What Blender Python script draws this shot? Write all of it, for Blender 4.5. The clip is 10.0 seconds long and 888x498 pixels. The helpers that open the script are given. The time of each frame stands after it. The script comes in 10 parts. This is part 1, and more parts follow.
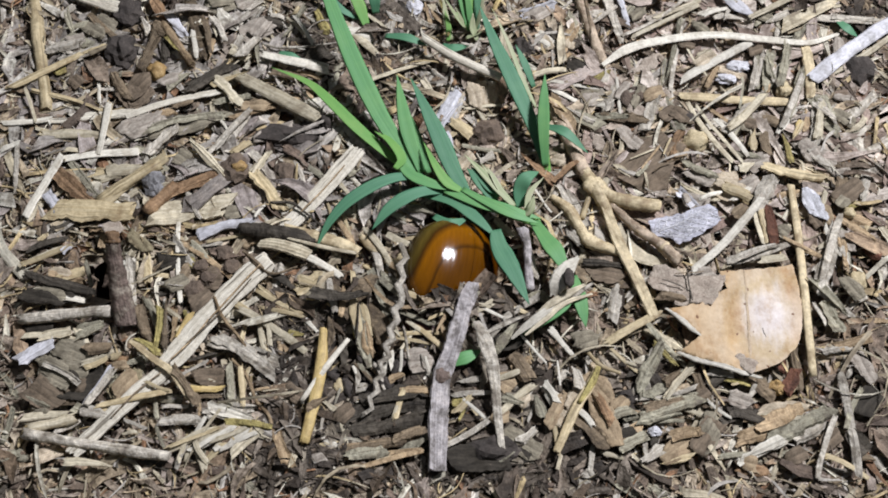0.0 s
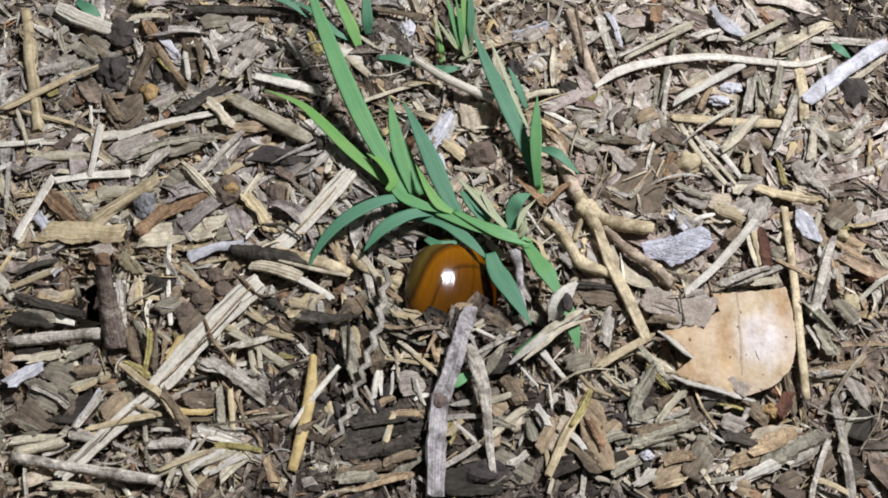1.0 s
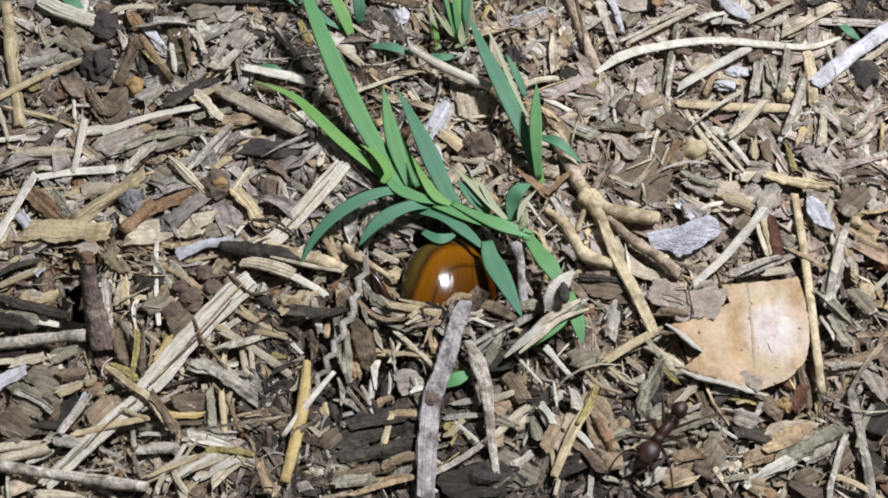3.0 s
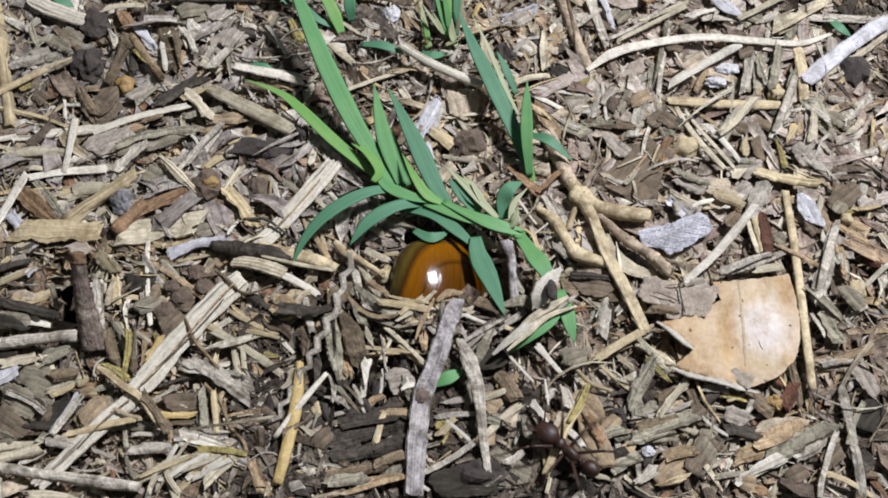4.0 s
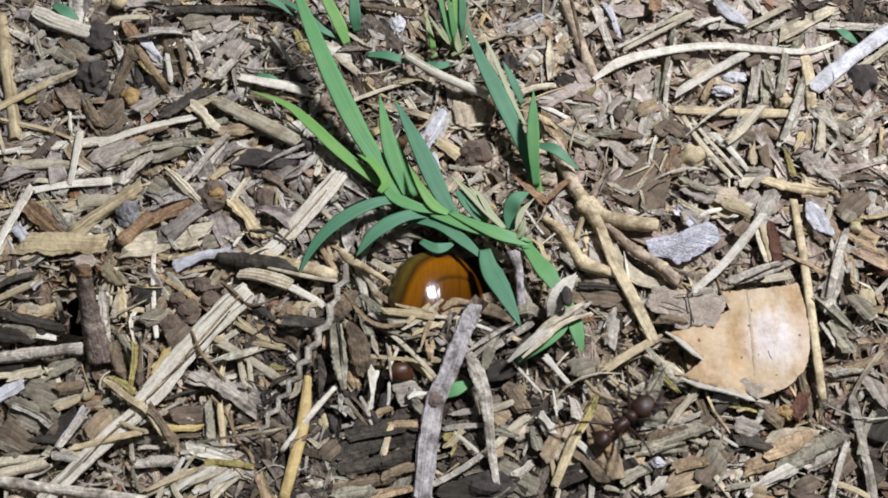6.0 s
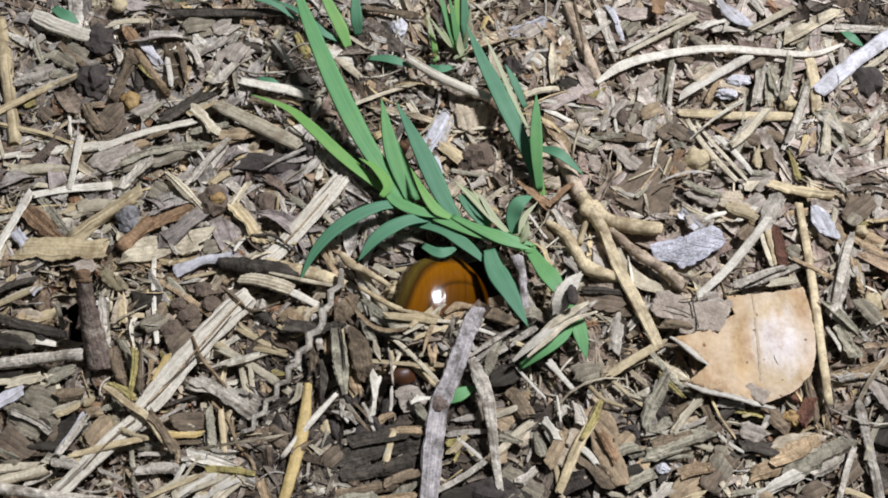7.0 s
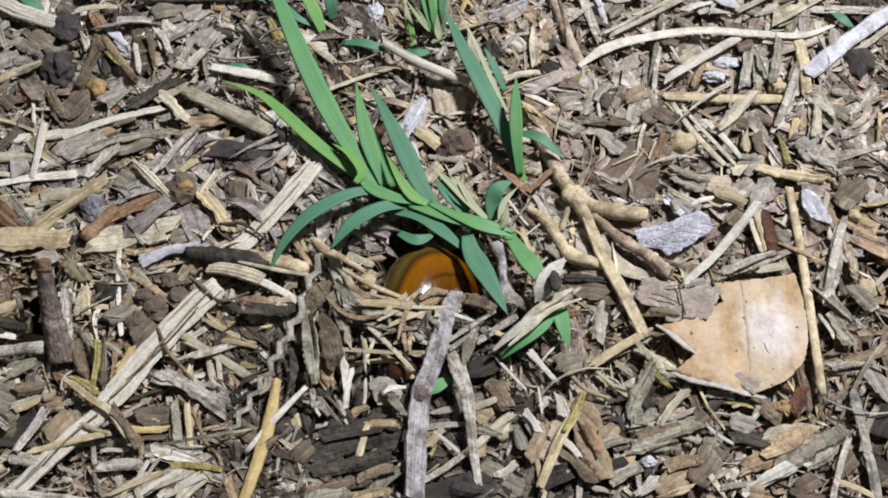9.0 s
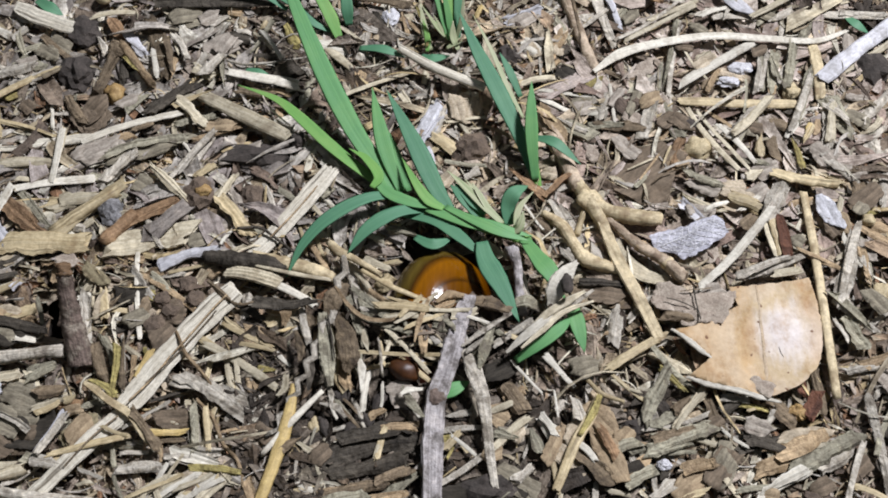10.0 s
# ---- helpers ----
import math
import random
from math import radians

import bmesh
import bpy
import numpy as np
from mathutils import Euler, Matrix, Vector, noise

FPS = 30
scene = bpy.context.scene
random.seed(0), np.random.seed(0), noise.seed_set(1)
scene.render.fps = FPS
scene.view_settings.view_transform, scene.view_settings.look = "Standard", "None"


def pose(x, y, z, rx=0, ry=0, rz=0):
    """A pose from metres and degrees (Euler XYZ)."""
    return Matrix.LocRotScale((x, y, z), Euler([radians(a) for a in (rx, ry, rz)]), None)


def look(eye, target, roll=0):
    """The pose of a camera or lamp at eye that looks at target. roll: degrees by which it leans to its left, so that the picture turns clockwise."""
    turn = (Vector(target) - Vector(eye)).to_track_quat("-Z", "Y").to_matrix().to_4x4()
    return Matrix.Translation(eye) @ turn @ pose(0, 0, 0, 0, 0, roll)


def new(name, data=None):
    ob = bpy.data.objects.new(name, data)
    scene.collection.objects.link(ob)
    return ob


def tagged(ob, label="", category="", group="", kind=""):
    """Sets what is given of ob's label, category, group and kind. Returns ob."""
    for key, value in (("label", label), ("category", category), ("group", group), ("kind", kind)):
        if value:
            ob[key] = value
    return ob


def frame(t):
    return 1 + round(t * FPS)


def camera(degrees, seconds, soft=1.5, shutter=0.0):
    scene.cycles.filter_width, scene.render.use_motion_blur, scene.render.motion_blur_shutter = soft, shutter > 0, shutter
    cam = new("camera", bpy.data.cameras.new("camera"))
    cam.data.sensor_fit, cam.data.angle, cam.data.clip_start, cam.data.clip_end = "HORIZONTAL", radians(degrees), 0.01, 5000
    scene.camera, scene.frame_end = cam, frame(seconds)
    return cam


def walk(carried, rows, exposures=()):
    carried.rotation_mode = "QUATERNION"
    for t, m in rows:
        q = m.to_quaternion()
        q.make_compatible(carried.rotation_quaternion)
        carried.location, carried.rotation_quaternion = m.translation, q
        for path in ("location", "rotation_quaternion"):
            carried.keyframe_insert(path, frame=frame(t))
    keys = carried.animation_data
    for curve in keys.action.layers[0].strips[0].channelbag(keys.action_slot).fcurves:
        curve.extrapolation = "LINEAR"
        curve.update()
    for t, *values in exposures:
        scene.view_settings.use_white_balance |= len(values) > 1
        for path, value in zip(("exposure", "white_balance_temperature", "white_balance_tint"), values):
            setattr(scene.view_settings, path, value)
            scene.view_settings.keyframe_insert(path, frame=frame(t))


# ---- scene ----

MM = 0.001
LENS = 38.00
PATH = [
    (0, (-0.01248, -0.11873, 0.24516), (-0.01608, 0.00170, 0.00000), -1.24),
    (0.5, (-0.01045, -0.11862, 0.24461), (-0.01392, 0.00445, -0.00000), -1.07),
    (1, (-0.01027, -0.11753, 0.24450), (-0.01440, 0.00698, 0.00000), -1.38),
    (1.5, (-0.01356, -0.11566, 0.24012), (-0.01858, 0.00651, 0.00000), -1.90),
    (2, (-0.01430, -0.11347, 0.23564), (-0.01929, 0.00767, 0.00000), -2.09),
    (2.5, (-0.01072, -0.11437, 0.23473), (-0.01509, 0.00508, -0.00000), -2.15),
    (2.7, (-0.00980, -0.11518, 0.23397), (-0.01386, 0.00519, 0.00000), -2.11),
    (3.8, (-0.01178, -0.11504, 0.23523), (-0.01530, 0.00629, 0.00000), -2.20),
    (4, (-0.00911, -0.11390, 0.23504), (-0.01223, 0.00512, 0.00000), -2.10),
    (4.5, (-0.00880, -0.11369, 0.23238), (-0.01191, 0.00296, -0.00000), -2.20),
    (5, (-0.01079, -0.11287, 0.23381), (-0.01530, 0.00575, 0.00000), -2.84),
    (5.5, (-0.01047, -0.11353, 0.23322), (-0.01389, 0.00618, 0.00000), -2.44),
    (5.7, (-0.00928, -0.11351, 0.23419), (-0.01293, 0.00723, 0.00000), -2.54),
    (6.8, (-0.01035, -0.11228, 0.23264), (-0.01516, 0.00803, 0.00000), -3.21),
    (7, (-0.00984, -0.11244, 0.23223), (-0.01412, 0.00865, 0.00000), -2.95),
    (7.5, (-0.00914, -0.11286, 0.23244), (-0.01326, 0.00921, 0.00000), -2.94),
    (8, (-0.01135, -0.11255, 0.23240), (-0.01651, 0.01105, 0.00000), -3.41),
    (8.5, (-0.00807, -0.11422, 0.22423), (-0.01227, 0.00664, 0.00000), -3.20),
    (9, (-0.00601, -0.11417, 0.21994), (-0.00964, 0.00583, 0.00000), -3.03),
    (9.5, (-0.01030, -0.11405, 0.22176), (-0.01481, 0.00766, 0.00000), -3.33),
    (10, (-0.00769, -0.11462, 0.22152), (-0.01276, 0.00686, 0.00000), -3.57),
]
cam = camera(LENS, 10.0, soft=1.8, shutter=0.35)
walk(cam, [(t, look(eye, target, roll)) for t, eye, target, roll in PATH])

# ---- light: a night garden lit by one hand torch held to the right ----
scene.view_settings.exposure = 0.0
world = bpy.data.worlds.new("night")
world.use_nodes = True
scene.world = world
bg = world.node_tree.nodes["Background"]
bg.inputs["Color"].default_value = (0.80, 0.88, 1.0, 1)
bg.inputs["Strength"].default_value = 0.09


def torch_light(name, eye, target, watts, size, color):
    data = bpy.data.lights.new(name, "SPOT")
    data.energy, data.shadow_soft_size, data.color = watts, size, color
    data.spot_size, data.spot_blend = radians(52), 0.5
    ob = new(name, data)
    ob.matrix_world = look(eye, target)
    return ob


torch_light("torch", (0.40, 0.27, 0.74), (0.005, 0.05, 0.0), 46.2, 0.06, (0.955, 0.98, 1.085))


# ---- materials ----
def node_mat(name):
    m = bpy.data.materials.new(name)
    m.use_nodes = True
    return m, m.node_tree.nodes, m.node_tree.links, m.node_tree.nodes["Principled BSDF"]


def link_noise(nodes, links, coord, scale, detail, stretch=(1, 1, 1), rough=0.6):
    mp = nodes.new("ShaderNodeMapping")
    mp.inputs["Scale"].default_value = stretch
    links.new(coord, mp.inputs["Vector"])
    n = nodes.new("ShaderNodeTexNoise")
    n.inputs["Scale"].default_value = scale
    n.inputs["Detail"].default_value = detail
    n.inputs["Roughness"].default_value = rough
    links.new(mp.outputs["Vector"], n.inputs["Vector"])
    return n


def ramp(nodes, links, value, stops, kind="LINEAR"):
    r = nodes.new("ShaderNodeValToRGB")
    r.color_ramp.interpolation = kind
    while len(r.color_ramp.elements) < len(stops):
        r.color_ramp.elements.new(0.5)
    for e, (p, c) in zip(r.color_ramp.elements, stops):
        e.position, e.color = p, (*c, 1)
    links.new(value, r.inputs["Fac"])
    return r


def mix(nodes, links, kind, fac, a, b):
    m = nodes.new("ShaderNodeMix")
    m.data_type, m.blend_type = "RGBA", kind
    if isinstance(fac, (int, float)):
        m.inputs["Factor"].default_value = fac
    else:
        links.new(fac, m.inputs["Factor"])
    for socket, v in ((m.inputs["A"], a), (m.inputs["B"], b)):
        if isinstance(v, tuple):
            socket.default_value = (*v, 1)
        else:
            links.new(v, socket)
    return m.outputs["Result"]


def fibre_mat(name, light, dark, stain, rough=0.75, island=None, spread=0.24, gloss=0.25, grain=0.6, stains=0.8, crumple=1.0):
    """Dry plant fibre: streaks along the piece, blotchy stains, each piece a little lighter or darker.
    island: colour stops picked by each loose piece of a joined mesh."""
    m, nodes, links, bsdf = node_mat(name)
    uv = nodes.new("ShaderNodeTexCoord")
    streak = link_noise(nodes, links, uv.outputs["UV"], 1.0, 4.0, (70, 2300, 1))
    fine = link_noise(nodes, links, uv.outputs["UV"], 1.0, 2.0, (420, 5200, 1))
    blot = link_noise(nodes, links, uv.outputs["Object"], 270, 5.0, rough=0.65)
    base = ramp(nodes, links, streak.outputs["Fac"], [(0.26, dark), (0.66, light)]).outputs["Color"]
    if island:
        geo = nodes.new("ShaderNodeNewGeometry")
        pick = ramp(nodes, links, geo.outputs["Random Per Island"], island, "CONSTANT").outputs["Color"]
        tone = ramp(nodes, links, streak.outputs["Fac"], [(0.26, (0.58, 0.56, 0.54)), (0.64, (1, 1, 1))]).outputs["Color"]
        base = mix(nodes, links, "MULTIPLY", 1.0, pick, tone)
        rnd = geo.outputs["Random Per Island"]
    else:
        info = nodes.new("ShaderNodeObjectInfo")
        rnd = info.outputs["Random"]
    # bleached and stained patches, dark cracks along the grain, and specks
    patch = ramp(nodes, links, blot.outputs["Fac"], [(0.34, (1.32, 1.30, 1.26)), (0.48, (1, 1, 1)), (0.60, (0.62, 0.60, 0.56))]).outputs["Color"]
    base = mix(nodes, links, "MULTIPLY", min(1.0, stains * 1.25), base, patch)
    st = ramp(nodes, links, blot.outputs["Fac"], [(0.54, (0, 0, 0)), (0.72, (stains, stains, stains))])
    base = mix(nodes, links, "MIX", st.outputs["Color"], base, stain)
    mottle = link_noise(nodes, links, uv.outputs["Object"], 640, 4.0, rough=0.6)
    mo = ramp(nodes, links, mottle.outputs["Fac"], [(0.32, (0.50, 0.47, 0.44)), (0.46, (0.95, 0.94, 0.92)), (0.56, (1.08, 1.08, 1.06)), (0.68, (1.42, 1.40, 1.34))]).outputs["Color"]
    base = mix(nodes, links, "MULTIPLY", 0.8 * crumple, base, mo)
    crack = link_noise(nodes, links, uv.outputs["UV"], 1.0, 2.0, (45, 1100, 1))
    cr = ramp(nodes, links, crack.outputs["Fac"], [(0.33, (0.30, 0.28, 0.26)), (0.39, (1, 1, 1))]).outputs["Color"]
    base = mix(nodes, links, "MULTIPLY", grain, base, cr)
    speck = link_noise(nodes, links, uv.outputs["Object"], 1500, 3.0)
    sp = ramp(nodes, links, speck.outputs["Fac"], [(0.34, (0.62, 0.60, 0.58)), (0.52, (1.05, 1.05, 1.05))]).outputs["Color"]
    base = mix(nodes, links, "MULTIPLY", 0.5, base, sp)
    fi = ramp(nodes, links, fine.outputs["Fac"], [(0.3, (0.72, 0.71, 0.70)), (0.6, (1.06, 1.06, 1.06))]).outputs["Color"]
    base = mix(nodes, links, "MULTIPLY", grain, base, fi)
    wn = nodes.new("ShaderNodeTexWhiteNoise")
    wn.noise_dimensions = "1D"
    links.new(rnd, wn.inputs["W"])
    hs = nodes.new("ShaderNodeHueSaturation")
    mr = nodes.new("ShaderNodeMapRange")
    mr.inputs["To Min"].default_value, mr.inputs["To Max"].default_value = 1 - spread, 1 + spread
    links.new(wn.outputs["Value"], mr.inputs["Value"])
    links.new(mr.outputs["Result"], hs.inputs["Value"])
    links.new(base, hs.inputs["Color"])
    links.new(hs.outputs["Color"], bsdf.inputs["Base Color"])
    bsdf.inputs["Roughness"].default_value = rough
    bsdf.inputs["Specular IOR Level"].default_value = gloss
    bump = nodes.new("ShaderNodeBump")
    bump.inputs["Strength"].default_value, bump.inputs["Distance"].default_value = 0.55, 0.00025
    links.new(streak.outputs["Fac"], bump.inputs["Height"])
    dents = nodes.new("ShaderNodeBump")
    dents.inputs["Strength"].default_value, dents.inputs["Distance"].default_value = 0.7 * crumple, 0.0011
    links.new(mottle.outputs["Fac"], dents.inputs["Height"])
    links.new(bump.outputs["Normal"], dents.inputs["Normal"])
    links.new(dents.outputs["Normal"], bsdf.inputs["Normal"])
    return m


def clod_mat(name, light, dark, rough=0.9):
    m, nodes, links, bsdf = node_mat(name)
    tc = nodes.new("ShaderNodeTexCoord")
    a = link_noise(nodes, links, tc.outputs["Object"], 330, 7.0, rough=0.72)
    b = link_noise(nodes, links, tc.outputs["Object"], 2600, 3.0)
    c = ramp(nodes, links, a.outputs["Fac"], [(0.35, dark), (0.68, light)]).outputs["Color"]
    g = ramp(nodes, links, b.outputs["Fac"], [(0.3, (0.72, 0.71, 0.70)), (0.65, (1.10, 1.10, 1.10))]).outputs["Color"]
    links.new(mix(nodes, links, "MULTIPLY", 0.8, c, g), bsdf.inputs["Base Color"])
    bsdf.inputs["Roughness"].default_value = rough
    bump = nodes.new("ShaderNodeBump")
    bump.inputs["Strength"].default_value, bump.inputs["Distance"].default_value = 0.8, 0.0006
    links.new(a.outputs["Fac"], bump.inputs["Height"])
    links.new(bump.outputs["Normal"], bsdf.inputs["Normal"])
    return m


FIBRE = {
    "pale": fibre_mat("pale_straw", (0.581, 0.519, 0.387), (0.405, 0.342, 0.225), (0.22, 0.16, 0.10), 0.6, stains=0.5, crumple=0.3),
    "white": fibre_mat("bleached_straw", (0.704, 0.660, 0.554), (0.558, 0.504, 0.405), (0.34, 0.27, 0.18), 0.55, grain=0.35, stains=0.35, crumple=0.15),
    "cream": fibre_mat("cream_straw", (0.563, 0.466, 0.290), (0.387, 0.297, 0.162), (0.24, 0.15, 0.07), 0.55, stains=0.45, crumple=0.25),
    "yellow": fibre_mat("yellow_straw", (0.60, 0.455, 0.20), (0.49, 0.35, 0.14), (0.36, 0.24, 0.10), 0.5, spread=0.12, stains=0.35, crumple=0.2),
    "tan": fibre_mat("tan_wood", (0.46, 0.34, 0.21), (0.27, 0.19, 0.11), (0.14, 0.09, 0.05)),
    "orange": fibre_mat("orange_bark", (0.33, 0.215, 0.125), (0.18, 0.105, 0.055), (0.10, 0.05, 0.03)),
    "grey": fibre_mat("weathered_wood", (0.370, 0.345, 0.259), (0.218, 0.195, 0.141), (0.11, 0.09, 0.075)),
    "palegrey": fibre_mat("silvered_wood", (0.55, 0.505, 0.43), (0.35, 0.31, 0.25), (0.19, 0.16, 0.13)),
    "blue": fibre_mat("bluish_bleached_wood", (0.60, 0.585, 0.60), (0.43, 0.42, 0.43), (0.25, 0.24, 0.23), 0.6, spread=0.15, grain=0.35, stains=0.5, crumple=0.15),
    "brown": fibre_mat("brown_bark", (0.237, 0.180, 0.117), (0.114, 0.085, 0.056), (0.06, 0.045, 0.035)),
    "dark": fibre_mat("dark_bark", (0.104, 0.088, 0.068), (0.043, 0.036, 0.028), (0.03, 0.025, 0.02)),
    "red": fibre_mat("red_bark", (0.19, 0.085, 0.05), (0.08, 0.035, 0.025), (0.04, 0.02, 0.015)),
    "bright": fibre_mat("fresh_split_straw", (0.766, 0.713, 0.590), (0.576, 0.513, 0.396), (0.55, 0.47, 0.34), 0.5, spread=0.05, grain=0.9, stains=0.2, crumple=0.1),
    "buff": fibre_mat("buff_stalk", (0.680, 0.565, 0.360), (0.540, 0.430, 0.260), (0.27, 0.18, 0.10), 0.6, spread=0.1, grain=0.3, stains=0.7, crumple=0.3),
    "peach": fibre_mat("peach_stalk", (0.600, 0.480, 0.350), (0.420, 0.325, 0.235), (0.20, 0.13, 0.09), 0.65, spread=0.08, grain=0.5, stains=0.8, crumple=0.5),
    "lilac": fibre_mat("lilac_grey_stick", (0.51, 0.47, 0.46), (0.27, 0.243, 0.238), (0.10, 0.09, 0.085), 0.6, spread=0.05, grain=0.45, stains=1.0, crumple=0.7),
    "mauve": fibre_mat("mauve_brown_stub", (0.22, 0.165, 0.135), (0.095, 0.07, 0.06), (0.46, 0.40, 0.32), 0.8, spread=0.05, grain=0.6),
    "olive": fibre_mat("olive_straw", (0.40, 0.34, 0.13), (0.25, 0.20, 0.08), (0.14, 0.10, 0.05)),
}
LITTER = fibre_mat("litter_fibre", (1, 1, 1), (0.5, 0.5, 0.5), (0.09, 0.07, 0.055), 0.75, spread=0.25, island=[
    (0.0, (0.340, 0.275, 0.213)), (0.13, (0.242, 0.189, 0.142)), (0.26, (0.454, 0.377, 0.305)), (0.37, (0.171, 0.127, 0.098)),
    (0.47, (0.499, 0.398, 0.273)), (0.56, (0.277, 0.209, 0.157)), (0.66, (0.366, 0.266, 0.178)), (0.74, (0.122, 0.094, 0.074)),
    (0.81, (0.605, 0.504, 0.376)), (0.88, (0.392, 0.324, 0.273)), (0.95, (0.321, 0.184, 0.106))])
DAMP_SHADE = fibre_mat("damp_shade_fibre", (1, 1, 1), (0.5, 0.5, 0.5), (0.05, 0.04, 0.03), 0.7, spread=0.25, island=[
    (0.0, (0.10, 0.078, 0.06)), (0.25, (0.17, 0.14, 0.11)), (0.45, (0.06, 0.048, 0.038)), (0.65, (0.24, 0.20, 0.16)), (0.82, (0.13, 0.095, 0.065)), (0.93, (0.36, 0.31, 0.24))])
STRAW_BITS = fibre_mat("straw_bits", (1, 1, 1), (0.5, 0.5, 0.5), (0.2, 0.15, 0.1), 0.6, spread=0.25, crumple=0.35, island=[
    (0.0, (0.56, 0.49, 0.35)), (0.25, (0.70, 0.65, 0.52)), (0.45, (0.42, 0.35, 0.24)), (0.65, (0.48, 0.44, 0.38)), (0.85, (0.60, 0.47, 0.26))])
BLEACHED = fibre_mat("bleached_fibre", (1, 1, 1), (0.5, 0.5, 0.5), (0.16, 0.115, 0.09), 0.7, spread=0.2, crumple=0.6, island=[
    (0.0, (0.56, 0.465, 0.395)), (0.22, (0.66, 0.575, 0.49)), (0.40, (0.40, 0.305, 0.25)), (0.58, (0.49, 0.41, 0.36)), (0.76, (0.28, 0.20, 0.16)), (0.88, (0.61, 0.50, 0.36))])
ASHEN = fibre_mat("ashen_fibre", (1, 1, 1), (0.5, 0.5, 0.5), (0.13, 0.105, 0.09), 0.75, spread=0.2, crumple=0.8, island=[
    (0.0, (0.46, 0.42, 0.37)), (0.24, (0.36, 0.325, 0.29)), (0.42, (0.58, 0.54, 0.475)), (0.58, (0.25, 0.22, 0.195)), (0.72, (0.40, 0.345, 0.315)), (0.90, (0.66, 0.62, 0.53))])
SOIL = clod_mat("soil", (0.085, 0.064, 0.048), (0.03, 0.023, 0.018))
CLOD = {
    "dark": clod_mat("dark_clod", (0.095, 0.076, 0.063), (0.034, 0.028, 0.023)),
    "brown": clod_mat("brown_clod", (0.20, 0.145, 0.10), (0.09, 0.065, 0.048)),
    "grey": clod_mat("ash_grey_crumb", (0.33, 0.32, 0.32), (0.06, 0.055, 0.05)),
    "tan": clod_mat("tan_husk", (0.50, 0.34, 0.14), (0.32, 0.19, 0.07), 0.6),
    "cream": clod_mat("cream_husk", (0.66, 0.55, 0.34), (0.46, 0.36, 0.20), 0.6),
    "olive": clod_mat("olive_husk", (0.38, 0.33, 0.22), (0.24, 0.20, 0.13), 0.6),
    "white": clod_mat("white_grit", (0.76, 0.75, 0.77), (0.50, 0.48, 0.48), 0.5),
}


def flake_mat(name, light, dark, rough=0.85):
    """Thin bark or leaf sheet: fine grain one way, wrinkles, and soft blotches."""
    m, nodes, links, bsdf = node_mat(name)
    tc = nodes.new("ShaderNodeTexCoord")
    grain = link_noise(nodes, links, tc.outputs["Object"], 1.0, 5.0, (170, 1300, 400), 0.65)
    blot = link_noise(nodes, links, tc.outputs["Object"], 300, 5.0, rough=0.65)
    speck = link_noise(nodes, links, tc.outputs["Object"], 2600, 2.0)
    c = ramp(nodes, links, grain.outputs["Fac"], [(0.34, dark), (0.62, light)]).outputs["Color"]
    b = ramp(nodes, links, blot.outputs["Fac"], [(0.36, (0.62, 0.60, 0.58)), (0.50, (1, 1, 1)), (0.66, (1.22, 1.2, 1.18))]).outputs["Color"]
    c = mix(nodes, links, "MULTIPLY", 0.85, c, b)
    g = ramp(nodes, links, speck.outputs["Fac"], [(0.34, (0.72, 0.71, 0.70)), (0.6, (1.06, 1.06, 1.06))]).outputs["Color"]
    links.new(mix(nodes, links, "MULTIPLY", 0.6, c, g), bsdf.inputs["Base Color"])
    bsdf.inputs["Roughness"].default_value = rough
    bsdf.inputs["Specular IOR Level"].default_value = 0.25
    bump = nodes.new("ShaderNodeBump")
    bump.inputs["Strength"].default_value, bump.inputs["Distance"].default_value = 0.7, 0.0004
    links.new(grain.outputs["Fac"], bump.inputs["Height"])
    links.new(bump.outputs["Normal"], bsdf.inputs["Normal"])
    return m


FLAKE = {
    "leaf": clod_mat("rotting_leaf", (0.52, 0.44, 0.35), (0.27, 0.21, 0.16)),
    "grey": flake_mat("grey_flake", (0.314, 0.275, 0.197), (0.152, 0.130, 0.094)),
    "palegrey": flake_mat("silver_flake", (0.45, 0.395, 0.325), (0.24, 0.20, 0.16)),
    "brown": flake_mat("brown_flake", (0.218, 0.165, 0.113), (0.104, 0.080, 0.056)),
    "dark": flake_mat("dark_flake", (0.057, 0.048, 0.036), (0.023, 0.019, 0.014)),
    "cream": flake_mat("cream_flake", (0.58, 0.49, 0.36), (0.38, 0.30, 0.20)),
    "tan": flake_mat("tan_flake", (0.42, 0.32, 0.20), (0.25, 0.18, 0.11)),
    "olive": flake_mat("olive_flake", (0.33, 0.28, 0.17), (0.19, 0.15, 0.09)),
    "lace": flake_mat("leaf_film", (0.58, 0.57, 0.62), (0.36, 0.35, 0.38)),
    "blue": flake_mat("bluish_flake", (0.66, 0.65, 0.67), (0.40, 0.39, 0.39)),
}


